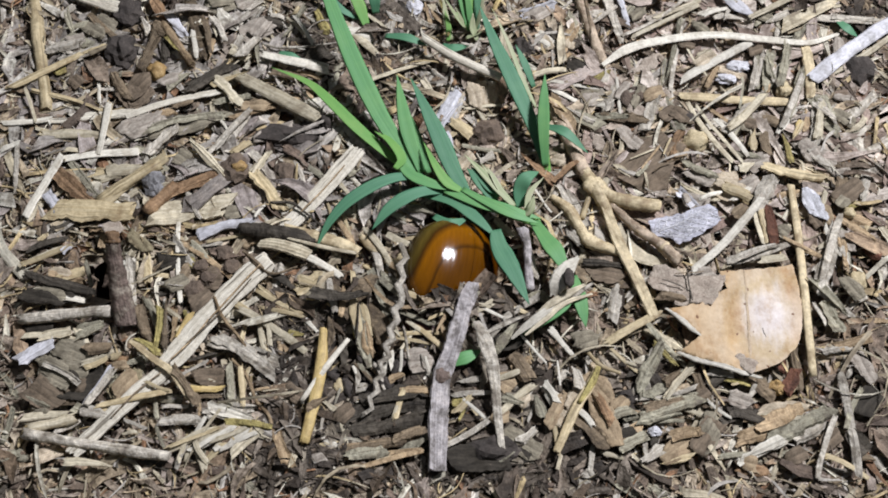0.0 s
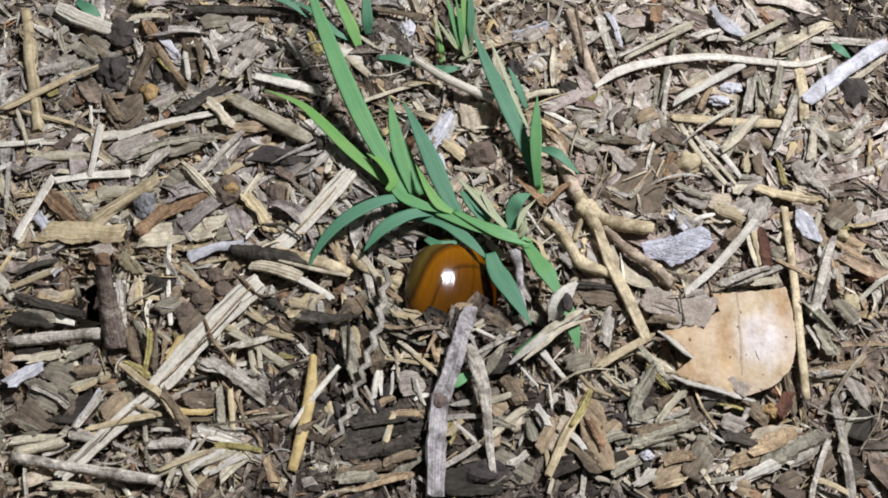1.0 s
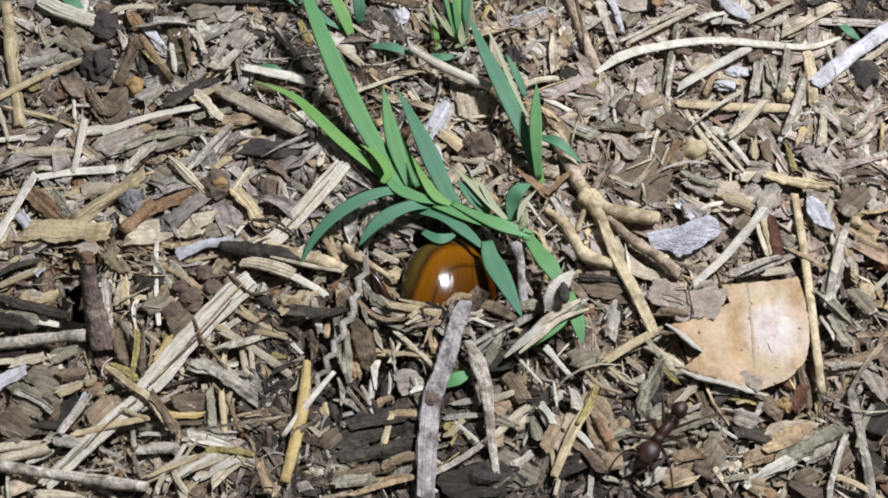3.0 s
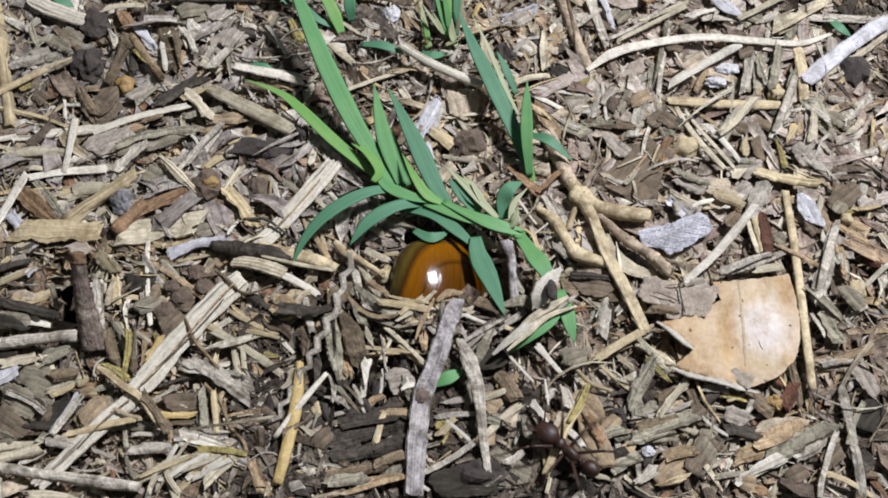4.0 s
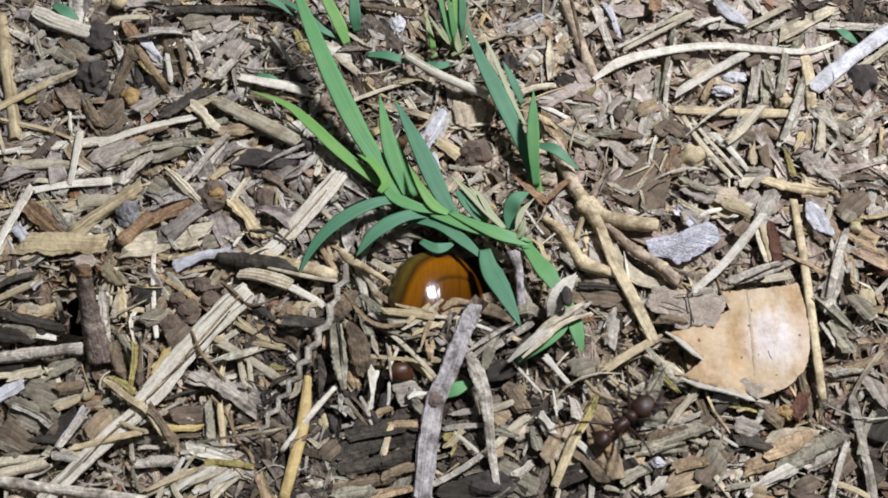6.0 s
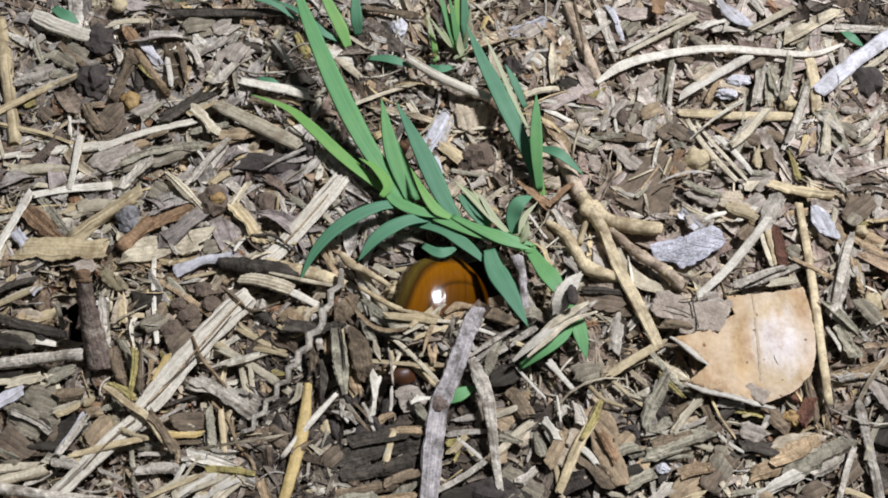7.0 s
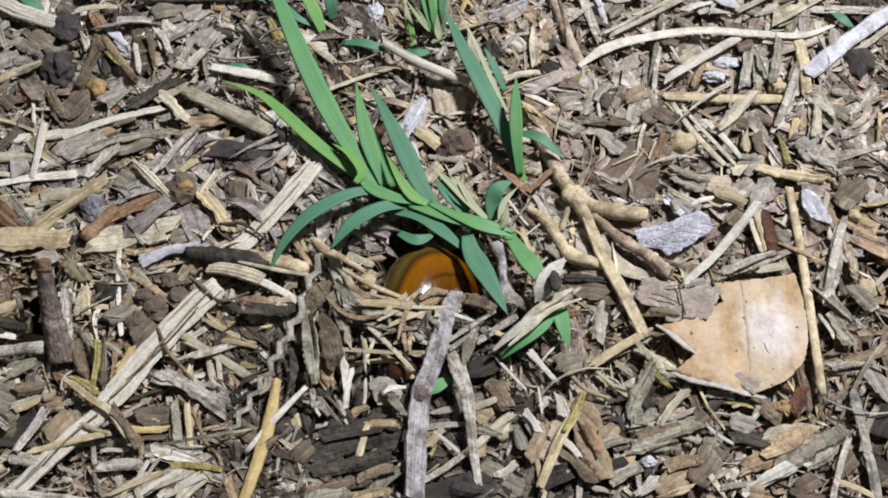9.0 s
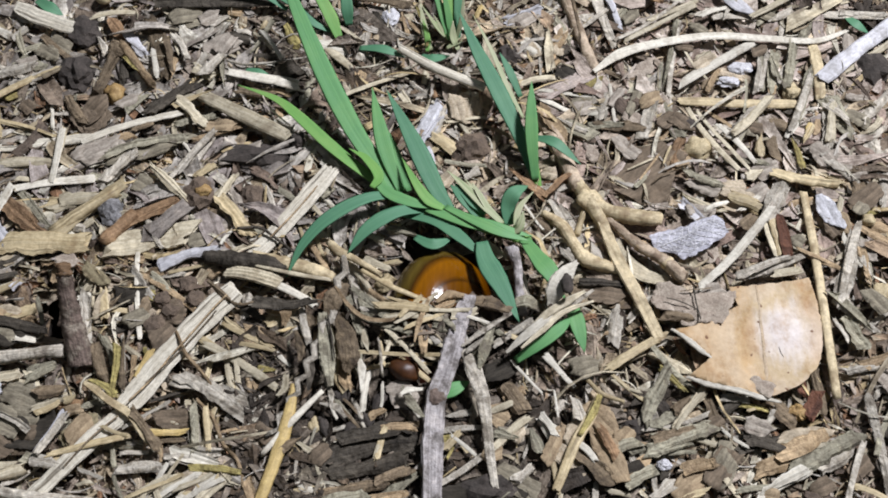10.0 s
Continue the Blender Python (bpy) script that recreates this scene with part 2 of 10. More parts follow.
def grass_mat(name, mid, edge, tip):
    m, nodes, links, bsdf = node_mat(name)
    tc = nodes.new("ShaderNodeTexCoord")
    rib = link_noise(nodes, links, tc.outputs["UV"], 1.0, 2.0, (40, 2600, 1))
    blot = link_noise(nodes, links, tc.outputs["Object"], 160, 3.0)
    c = ramp(nodes, links, rib.outputs["Fac"], [(0.3, edge), (0.65, mid)]).outputs["Color"]
    st = ramp(nodes, links, blot.outputs["Fac"], [(0.45, (0, 0, 0)), (0.75, (0.6, 0.6, 0.6))]).outputs["Color"]
    links.new(mix(nodes, links, "MIX", st, c, tip), bsdf.inputs["Base Color"])
    bsdf.inputs["Roughness"].default_value = 0.55
    bsdf.inputs["Specular IOR Level"].default_value = 0.3
    bump = nodes.new("ShaderNodeBump")
    bump.inputs["Strength"].default_value, bump.inputs["Distance"].default_value = 0.25, 0.0002
    links.new(rib.outputs["Fac"], bump.inputs["Height"])
    links.new(bump.outputs["Normal"], bsdf.inputs["Normal"])
    return m


GRASS = {
    "green": grass_mat("grass_green", (0.125, 0.31, 0.112), (0.10, 0.255, 0.095), (0.18, 0.36, 0.12)),
    "teal": grass_mat("grass_blue_green", (0.084, 0.222, 0.118), (0.066, 0.18, 0.098), (0.12, 0.265, 0.14)),
    "lime": grass_mat("grass_lime", (0.17, 0.36, 0.085), (0.125, 0.29, 0.075), (0.26, 0.40, 0.12)),
    "dry": grass_mat("grass_drying", (0.45, 0.46, 0.28), (0.25, 0.31, 0.15), (0.52, 0.47, 0.33)),
}


# ---- ground ----
def relief(x, y):
    """Height of the litter bed in mm at x, y in mm."""
    h = 1.5 * noise.noise((x / 38, y / 38, 0.3)) + 0.9 * noise.noise((x / 13, y / 13, 4.1))
    mound = math.exp(-(((x + 15) / 10.0) ** 2 + ((y + 12.0) / 4.6) ** 2))
    pit = math.exp(-(((x + 12.5) / 12.0) ** 2 + ((y - 1.5) / 7.5) ** 2) ** 2)
    hole = math.exp(-(((x + 29) / 5.0) ** 2 + ((y + 27) / 6.0) ** 2))
    hole += 4.4 * math.exp(-(((x + 88.2) / 4.0) ** 2 + ((y + 6.0) / 7.5) ** 2)) + 0.8 * math.exp(-(((x + 22) / 8.0) ** 2 + ((y + 42) / 5.0) ** 2))
    dug = math.exp(-(((x + 30) / 11.0) ** 2 + ((y + 21) / 12.0) ** 2) ** 2)
    return h - 5.0 * pit - 3.4 * hole - 2.6 * dug + 6.0 * mound


def ground_sheet():
    near = [i * 2.5 for i in range(-80, 81)]
    far = [230, 280, 360, 500, 800, 1500, 3500, 9000, 30000]
    xs = [-v for v in reversed(far)] + near + far
    verts = [((x) * MM, (y) * MM, ((relief(x, y) - 5.0) if max(abs(x), abs(y)) < 230 else -5.0) * MM) for y in xs for x in xs]
    n = len(xs)
    faces = [(j * n + i, j * n + i + 1, (j + 1) * n + i + 1, (j + 1) * n + i) for j in range(n - 1) for i in range(n - 1)]
    me = bpy.data.meshes.new("ground")
    me.from_pydata(verts, [], faces)
    me.materials.append(SOIL)
    me.shade_smooth()
    return tagged(new("ground", me), "dark moist garden soil under a bed of mulch", "ground", kind="structure")


ground_sheet()


# ---- building helpers ----
def part(name, me, material, parent=None, label=""):
    """Links a mesh as one object, under its thing when one is given."""
    if not me.materials:
        me.materials.append(material)
    ob = new(name, me)
    if parent is not None:
        ob.parent = parent
    return tagged(ob, label)


ROUND = [(math.cos(2 * math.pi * k / 10), math.sin(2 * math.pi * k / 10)) for k in range(10)]
BOXY = [(1, 0.3), (0.82, 1), (0.2, 0.86), (-0.35, 1.0), (-0.8, 0.92), (-1, 0.3), (-0.85, -0.8), (0.85, -0.8)]
RIBBED = [(1, 0.1), (0.86, 0.75), (0.62, 0.70), (0.40, 1.0), (0.12, 0.80), (-0.14, 1.0), (-0.42, 0.78), (-0.66, 0.95), (-0.88, 0.6), (-1, 0.1), (-0.7, -0.7), (0.7, -0.7)]
LENS_SHAPE = [(1, 0), (0.78, 0.62), (0.34, 0.84), (-0.08, 0.98), (-0.42, 0.86), (-0.8, 0.66), (-1, 0), (-0.7, -0.7), (0.7, -0.7)]
PROFILES = {"lens": LENS_SHAPE, "round": ROUND, "boxy": BOXY, "ribbed": RIBBED}


def tube_mesh(name, points, widths, thick, seed=0, fray=0.0, rough=0.06, profile="round", fold=0.0, skew=0.0):
    """A strip or stalk swept along points (mm), its section flattened to thick times its width, with uneven edges and broken ends. UV runs along it."""
    rng = random.Random(seed)
    section = PROFILES[profile]
    sides = len(section)
    pts = [Vector(p) for p in points]
    n = len(pts)
    bm = bmesh.new()
    uvl = bm.loops.layers.uv.new("UVMap")
    off = rng.random() * 0.2
    cuts = (rng.uniform(-skew, skew), rng.uniform(-skew, skew))
    run, rings, us = 0.0, [], []
    for i, p in enumerate(pts):
        run += (p - pts[i - 1]).length if i else 0.0
        ahead = (pts[min(i + 1, n - 1)] - pts[max(i - 1, 0)]).normalized()
        side = ahead.cross(Vector((0, 0, 1)))
        side = side.normalized() if side.length > 1e-4 else Vector((1, 0, 0))
        up = side.cross(ahead)
        w = widths[i] / 2
        t = thick * max(w, 0.1)
        end = (i == 0) - (i == n - 1)
        ring = []
        for c, s in section:
            jit = 1 + rng.uniform(-rough, rough)
            along = (end * rng.uniform(-fray, fray * 0.3) + cuts[i > 0] * c * w) if end else 0.0
            v = p + side * (w * c * jit) + up * (t * s * jit + fold * w * abs(c)) + ahead * along
            ring.append(bm.verts.new(v * MM))
        rings.append(ring)
        us.append(run)
    for i in range(n - 1):
        for k in range(sides):
            k2 = (k + 1) % sides
            f = bm.faces.new((rings[i][k], rings[i][k2], rings[i + 1][k2], rings[i + 1][k]))
            for loop, u, q in zip(f.loops, (us[i], us[i], us[i + 1], us[i + 1]), (k, k2, k2, k)):
                loop[uvl].uv = (u * MM + off, (section[q][0] + 0.3 * section[q][1]) * 0.5 * max(widths[i], 0.2) * MM + off)
            f.smooth = profile == "round"
    for ring, flip in ((rings[0], True), (rings[-1], False)):
        f = bm.faces.new(list(reversed(ring)) if flip else ring)
        for loop in f.loops:
            loop[uvl].uv = (off, (loop.vert.co.z * 3) + off)
    bmesh.ops.recalc_face_normals(bm, faces=bm.faces)
    me = bpy.data.meshes.new(name)
    bm.to_mesh(me)
    bm.free()
    return me


def shred_mesh(name, length, width, rng, bend=0.0, thick=0.16, jag=0.16):
    """A torn splinter (mm): ribs along the grain, ragged sides, ends broken in steps, a slight curl and twist. UV runs along it."""
    rows = max(6, min(22, int(length / 0.9) + 2))
    cols = 6
    u = [-1, -0.62, -0.2, 0.22, 0.6, 1]
    rib = [rng.uniform(0.2, 0.5), rng.uniform(0.3, 1.0), rng.uniform(0.3, 1.1), rng.uniform(0.3, 1.1), rng.uniform(0.3, 1.0), rng.uniform(0.2, 0.5)]
    T = max(0.16, min(1.1, thick * width))
    ends = [[rng.uniform(-0.42, 0.42) * width for _ in u] for _ in range(2)]
    lean = [rng.uniform(-0.45, 0.45) * width for _ in range(2)]
    tip = rng.choice((0.25, 0.6, 0.9, 1.0)) if width < 2.6 else rng.uniform(0.75, 1.0)
    at = rng.choice((0, 1))
    curl, twist = rng.gauss(0, 0.10) * width, rng.gauss(0, 0.12) * width
    arch = rng.gauss(0, 0.02) * length
    lo = hi = 1.0
    off = rng.random() * 0.3
    bm = bmesh.new()
    uvl = bm.loops.layers.uv.new("UVMap")
    grid, spots = [], {}
    for i in range(rows):
        p = i / (rows - 1)
        lo = min(1.2, max(0.6, lo + rng.gauss(0, jag)))
        hi = min(1.2, max(0.6, hi + rng.gauss(0, jag)))
        run = p if at else 1 - p
        pinch = 1 - (1 - tip) * max(0.0, run - 0.35) / 0.65
        c = 4 * p * (1 - p)
        line = []
        for k, a in enumerate(u):
            x = (p - 0.5) * length
            if i in (0, rows - 1):
                x += (ends[i > 0][k] + lean[i > 0] * a) * min(1.0, 0.3 * length / width)
            y = a * width / 2 * (lo if a < 0 else hi) * pinch + bend * (c - 0.5)
            z = T * (rib[k] + rng.uniform(-0.12, 0.12)) + curl * a * a + twist * a * (p - 0.5) + arch * c
            v = bm.verts.new((x * MM, y * MM, z * MM))
            spots[v] = (x * MM + off, a * width / 2 * MM + off)
            line.append(v)
        for k in (5, 0):
            t = line[k]
            v = bm.verts.new((t.co.x, t.co.y * 0.94, t.co.z - T * MM))
            spots[v] = (spots[t][0], spots[t][1] + T * MM)
            line.append(v)
        grid.append(line)
    n = cols + 2
    for a, b in zip(grid, grid[1:]):
        for k in range(n):
            bm.faces.new((a[k], b[k], b[(k + 1) % n], a[(k + 1) % n]))
    bm.faces.new(grid[0])
    bm.faces.new(list(reversed(grid[-1])))
    for f in bm.faces:
        for loop in f.loops:
            loop[uvl].uv = spots[loop.vert]
    bmesh.ops.recalc_face_normals(bm, faces=bm.faces)
    me = bpy.data.meshes.new(name)
    bm.to_mesh(me)
    bm.free()
    return me


def lump_mesh(name, rx, ry, rz, seed, bump=0.2, rings=9, around=14):
    """An uneven rounded lump, sizes in mm."""
    bm = bmesh.new()
    bmesh.ops.create_icosphere(bm, subdivisions=3, radius=1.0)
    shift = Vector((seed * 3.7, seed * 1.3, seed * 0.7))
    for v in bm.verts:
        k = 1 + bump * noise.noise(v.co * 1.3 + shift) + bump * 0.7 * noise.noise(v.co * 2.7 + shift) + bump * 0.4 * noise.noise(v.co * 6.1 + shift)
        v.co = Vector((v.co.x * rx * k, v.co.y * ry * k, v.co.z * rz * k)) * MM
    for f in bm.faces:
        f.smooth = bump != 0.35
    me = bpy.data.meshes.new(name)
    bm.to_mesh(me)
    bm.free()
    return me


LOOK = {
    "leaf": "grey-tan crumpled",
    "pale": "pale dry", "white": "bleached whitish", "cream": "cream-coloured dry", "yellow": "golden yellow dry", "tan": "tan brown dry",
    "orange": "orange-brown stained", "grey": "weathered grey-brown", "palegrey": "silvery grey weathered", "blue": "bluish white bleached",
    "brown": "mid-brown rough", "dark": "dark brown damp", "peach": "pinkish brown", "red": "dark red-brown", "olive": "olive yellow dry", "bright": "bright cream-white split", "buff": "buff yellow", "lilac": "lilac-grey", "mauve": "mauve-brown"}
COUNT = [0]


def strip(kind, x, y, z, length, width, turn, tone, bend=0.0, tilt=0.0, label=""):
    """One straw, splinter or chip of the litter, lying at x, y, z (mm), turned about the upright and bowed sideways by bend mm."""
    COUNT[0] += 1
    s = COUNT[0]
    rng = random.Random(s * 17 + 3)
    if kind == "bark_flake":
        return flake(x, y, z, length, width, turn, tone, rng, label)
    if kind == "wood_chip":
        me = shred_mesh(kind, length, width, rng, bend)
    else:
        steps = max(6, min(20, int(length / 2.2) + 4))
        ph = rng.uniform(0, 6.28)
        pts, ws = [], []
        for i in range(steps):
            q = i / (steps - 1)
            c = 4 * q * (1 - q)
            pts.append(((q - 0.5) * length, bend * (c - 0.5) + rng.uniform(-1, 1) * 0.03 * width, 0.25 * math.sin(q * 5 + ph)))
            if kind == "straw":
                ws.append(width * (0.96 + 0.05 * math.sin(q * 7 + ph)) * (1 - 0.12 * abs(2 * q - 1) ** 8))
            else:
                ws.append(width * (1 + 0.10 * math.sin(q * 9 + ph)))
        ribbed = tone == "bright"
        flat = (0.22 if ribbed else 0.27) if kind == "straw" else 0.92
        me = tube_mesh(kind, pts, ws, flat, seed=s, profile="ribbed" if ribbed else ("lens" if kind == "straw" else "round"),
                       fray=width * (0.6 if width < 2.2 else 0.3), rough=0.05 if kind == "straw" else 0.08, skew=0.0 if kind == "twig" else (1.1 if width < 2.2 else 0.4))
    me.materials.append(FIBRE[tone])
    if kind == "wood_chip" and width < 1.9:
        kind = "splinter"
    ob = new(kind, me)
    ob.matrix_world = pose(x * MM, y * MM, z * MM, rng.uniform(-10, 10) if kind != "twig" else 0, tilt, turn)
    words = {"straw": "straw lying on the mulch", "wood_chip": "wood chip lying in the mulch", "splinter": "wood splinter lying in the mulch", "twig": "twig piece lying on the mulch",
             "bark_flake": "flat bark flake lying in the mulch"}[kind]
    group = {"straw": "loose straws", "wood_chip": "loose wood chips", "splinter": "loose wood splinters", "twig": "loose twigs", "bark_flake": "loose bark flakes"}[kind]
    return tagged(ob, label or LOOK[tone] + " " + words, kind.replace("_", " "), group)


def lump(kind, x, y, z, rx, ry, rz, turn, tone, label, bump=0.2):
    COUNT[0] += 1
    me = lump_mesh(kind, rx, ry, rz, COUNT[0], bump)
    me.materials.append(CLOD[tone])
    ob = new(kind, me)
    ob.matrix_world = pose(x * MM, y * MM, z * MM, 0, 0, turn)
    return tagged(ob, label, kind.replace("_", " "))


def stalk(kind, points, widths, tone, label, flat=0.9, rough=0.06, per=7, profile=None):
    """A longer bent stalk through points (mm), smoothed; origin at its first point."""
    COUNT[0] += 1
    fine, fw = smooth_line(points, widths, per)
    fw = [w * (1 + (0.08 if kind == "twig" else 0.05) * noise.noise((i * 0.55, COUNT[0] * 3.1, 0))) for i, w in enumerate(fw)]
    o = Vector(points[0])
    me = tube_mesh(kind, [Vector(p) - o for p in fine], fw, flat, seed=COUNT[0], fray=0.6, rough=rough,
                   profile=profile or ("boxy" if flat < 0.5 else "round"), skew=0.3)
    me.materials.append(FIBRE[tone])
    ob = new(kind, me)
    ob.location = o * MM
    return tagged(ob, label, kind.replace("_", " "))


def smooth_line(points, widths, per):
    """Catmull-Rom through the points, per steps for each piece."""
    P = [Vector(p) for p in points]
    P = [P[0] * 2 - P[1]] + P + [P[-1] * 2 - P[-2]]
    W = list(widths) if isinstance(widths, (list, tuple)) else [widths] * len(points)
    out, ow = [], []
    for i in range(1, len(P) - 2):
        a, b, c, d = P[i - 1:i + 3]
        for k in range(per):
            t = k / per
            out.append(0.5 * ((2 * b) + (c - a) * t + (2 * a - 5 * b + 4 * c - d) * t * t + (3 * b - a - 3 * c + d) * t ** 3))
            ow.append(W[i - 1] + (W[i] - W[i - 1]) * t)
    out.append(P[-2])
    ow.append(W[-1])
    return out, ow


def swelling(thing, p, along, width, turn, tone):
    """A swollen joint grown on a stalk at p (mm in the world)."""
    me = lump_mesh("node", along, width, width * 0.72, int(p[0] * 7) % 50, 0.22)
    ob = part("node", me, FIBRE[tone], thing, "swollen joint")
    ob.matrix_local = pose(p[0] * MM - thing.location.x, p[1] * MM - thing.location.y, p[2] * MM - thing.location.z, 0, 0, turn)
    return ob


def leaf_sheet(name, outline, cell, lift, thick):
    """A curled flat leaf cut to an outline (mm): a fine grid inside it, lifted by lift(x, y), with a real thickness."""
    bm = bmesh.new()
    vs = [bm.verts.new((x * MM, y * MM, 0)) for x, y in outline]
    edges = [bm.edges.new((vs[i], vs[(i + 1) % len(vs)])) for i in range(len(vs))]
    bmesh.ops.triangle_fill(bm, use_beauty=True, edges=edges, use_dissolve=False)
    xs = [p[0] for p in outline]
    ys = [p[1] for p in outline]
    for axis, lo, hi in (((1, 0, 0), min(xs), max(xs)), ((0, 1, 0), min(ys), max(ys))):
        k = lo + cell
        while k < hi:
            geom = bm.verts[:] + bm.edges[:] + bm.faces[:]
            bmesh.ops.bisect_plane(bm, geom=geom, plane_co=Vector(axis) * k * MM, plane_no=axis)
            k += cell
    for v in bm.verts:
        v.co.z = lift(v.co.x / MM, v.co.y / MM) * MM
    bmesh.ops.recalc_face_normals(bm, faces=bm.faces)
    top = bm.faces[:]
    if sum(f.normal.z for f in top) < 0:
        bmesh.ops.reverse_faces(bm, faces=top)
    bmesh.ops.solidify(bm, geom=top, thickness=thick * MM)
    for f in bm.faces:
        f.smooth = True
    me = bpy.data.meshes.new(name)
    bm.to_mesh(me)
    bm.free()
    return me


def rough_edge(corners, rng, step=1.0, jag=0.18):
    """Walks round a few corners and breaks the lines into small uneven steps."""
    out = []
    for i, (x0, y0) in enumerate(corners):
        x1, y1 = corners[(i + 1) % len(corners)]
        n = max(1, int(math.hypot(x1 - x0, y1 - y0) / step))
        for k in range(n):
            q = k / n
            j = jag if k else 0
            out.append((x0 + (x1 - x0) * q + rng.uniform(-j, j), y0 + (y1 - y0) * q + rng.uniform(-j, j)))
    return out


def flake(x, y, z, length, width, turn, tone, rng, label):
    """A thin curled plate of bark with a broken outline."""
    n = rng.choice((6, 7, 7, 8))
    turns = [(k + rng.uniform(-0.36, 0.36)) * 2 * math.pi / n for k in range(n)]
    corners = []
    for q in turns:
        c, d = math.cos(q), math.sin(q)
        grow = rng.choice((0.6, 0.85, 1.0, 1.05, 1.15))
        corners.append((0.56 * length * math.copysign(abs(c) ** 0.55, c) * grow, 0.56 * width * math.copysign(abs(d) ** 0.55, d) * rng.uniform(0.7, 1.15)))
    curl, ph = rng.uniform(-0.04, 0.05), rng.uniform(0, 6)
    me = leaf_sheet("bark_flake", rough_edge(corners, rng, 0.6, 0.34 if tone == "leaf" else 0.2), 1.2,
                    lambda u, v: curl * v * v + 0.25 * math.sin(u * 0.7 + ph) + 0.2 * math.sin(v * 1.3 + u * 0.4) + 0.35 * noise.noise((u * 0.45 + ph, v * 0.6, ph)), 0.12 if tone == "leaf" else 0.17)
    me.materials.append(FLAKE[tone])
    ob = new("bark_flake", me)
    ob.matrix_world = pose(x * MM, y * MM, z * MM, rng.uniform(-5, 5), rng.uniform(-5, 5), turn)
    return tagged(ob, label or LOOK[tone] + " flat bark flake lying in the mulch", "bark flake", "loose bark flakes")


# ---- the litter bed: uncountable small chips ----
def litter_bed(name, count, box, low, high, size, label, seed, slim=(0.12, 0.45), mat=None, bend=0.05, lie=0.2, thick=(0.08, 0.26)):
    """Thin torn shreds, each with ragged sides, splintered ends and a slight curl across; lie is how steeply they tilt."""
    rng = np.random.default_rng(seed)
    x = rng.uniform(box[0], box[2], count)
    y = rng.uniform(box[1], box[3], count)
    keep = ((x + 12.5) / (11.0 + 0.4 * size)) ** 2 + ((y - 1.0) / (8.6 + 0.45 * size)) ** 2 > 1
    keep &= ((x + 88.6) / 4.2) ** 2 + ((y + 6.0) / 8.0) ** 2 > 1
    if mat is not DAMP_SHADE and lie < 0.5:  # little dry litter is left where the beetle has dug
        dug = np.exp(-(((x + 30) / 13.0) ** 2 + ((y + 21) / 15.0) ** 2) ** 2) + np.exp(-(((x + 2.5) / 6.5) ** 2 + ((y + 16) / 6.0) ** 2) ** 2) + 0.7 * np.exp(-(((x - 10) / 17.0) ** 2 + ((y + 37) / 10.0) ** 2) ** 2)
        keep &= rng.uniform(0, 1, count) > 0.8 * dug
    x, y = x[keep], y[keep]
    n = len(x)
    base = np.array([relief(a, b) for a, b in zip(x, y)])
    z = base + rng.uniform(low, high, n)
    L = np.clip(rng.lognormal(math.log(size), 0.55, n), 0.9, (2.2 if lie > 0.5 else 3.2) * size)
    W = np.clip(L * rng.uniform(slim[0], slim[1], n), 0.22, 3.8)
    T = np.clip(W * rng.uniform(thick[0], thick[1], n), 0.10, 0.6)
    yaw, pit, rol = rng.uniform(0, 2 * np.pi, n), rng.normal(0, lie * 0.6, n), rng.normal(0, lie, n)
    S, C = 6, 5
    q = np.linspace(-1, 1, S)
    across = np.array([-1.0, -0.1, 1.0, 0.85, -0.85])
    height = np.array([0.35, 0.6, 0.35, -0.5, -0.5])
    # ragged sides: each edge wanders by itself, one end often runs out to a point
    edge = np.cumsum(rng.normal(0, 0.2, (n, S, 2)), axis=1)
    edge = 1 + edge - edge.mean(axis=1, keepdims=True)
    point = np.clip((1 - q[None] * rng.choice([-1, 1], n)[:, None]) * rng.choice([0.4, 0.8, 1.6, 5, 8], n)[:, None] + 0.15, 0, 1)
    half = np.clip(edge * point[..., None], 0.06, 1.5) * W[:, None, None] / 2
    wide = np.stack([half[..., 0], half.mean(-1), half[..., 1], half[..., 1], half[..., 0]], -1)
    bow = rng.normal(0, bend, n)[:, None] * L[:, None] * (1 - q[None] ** 2)
    arch = rng.normal(0, bend * 0.5, n)[:, None] * L[:, None] * (1 - q[None] ** 2)
    curl = rng.normal(0, 0.16, n)[:, None, None] * W[:, None, None] * (across ** 2)[None, None]
    lx = np.repeat((q[None, :] * L[:, None] / 2)[..., None], C, axis=2)
    for row in (0, -1):
        spike = rng.uniform(-0.8, 0.8, (n, 3)) * W[:, None] + rng.uniform(-0.5, 0.5, n)[:, None] * W[:, None] * np.array([-1.0, 0, 1.0])[None]
        spike = np.clip(spike, -0.18 * L[:, None], 0.18 * L[:, None])
        lx[:, row] += np.concatenate([spike, spike[:, 2:], spike[:, :1]], 1)
    ly = across[None, None] * wide + bow[..., None]
    lz = height[None, None] * T[:, None, None] * rng.uniform(0.5, 1.3, (n, S, C)) + arch[..., None] + curl
    cr, sr = np.cos(rol)[:, None, None], np.sin(rol)[:, None, None]
    ly, lz = ly * cr - lz * sr, ly * sr + lz * cr
    cp, sp = np.cos(pit)[:, None, None], np.sin(pit)[:, None, None]
    lx, lz = lx * cp - lz * sp, lx * sp + lz * cp
    cy, sy = np.cos(yaw)[:, None, None], np.sin(yaw)[:, None, None]
    gx, gy = lx * cy - ly * sy, lx * sy + ly * cy
    co = np.stack([gx + x[:, None, None], gy + y[:, None, None], lz + z[:, None, None]], -1).reshape(-1, 3) * MM
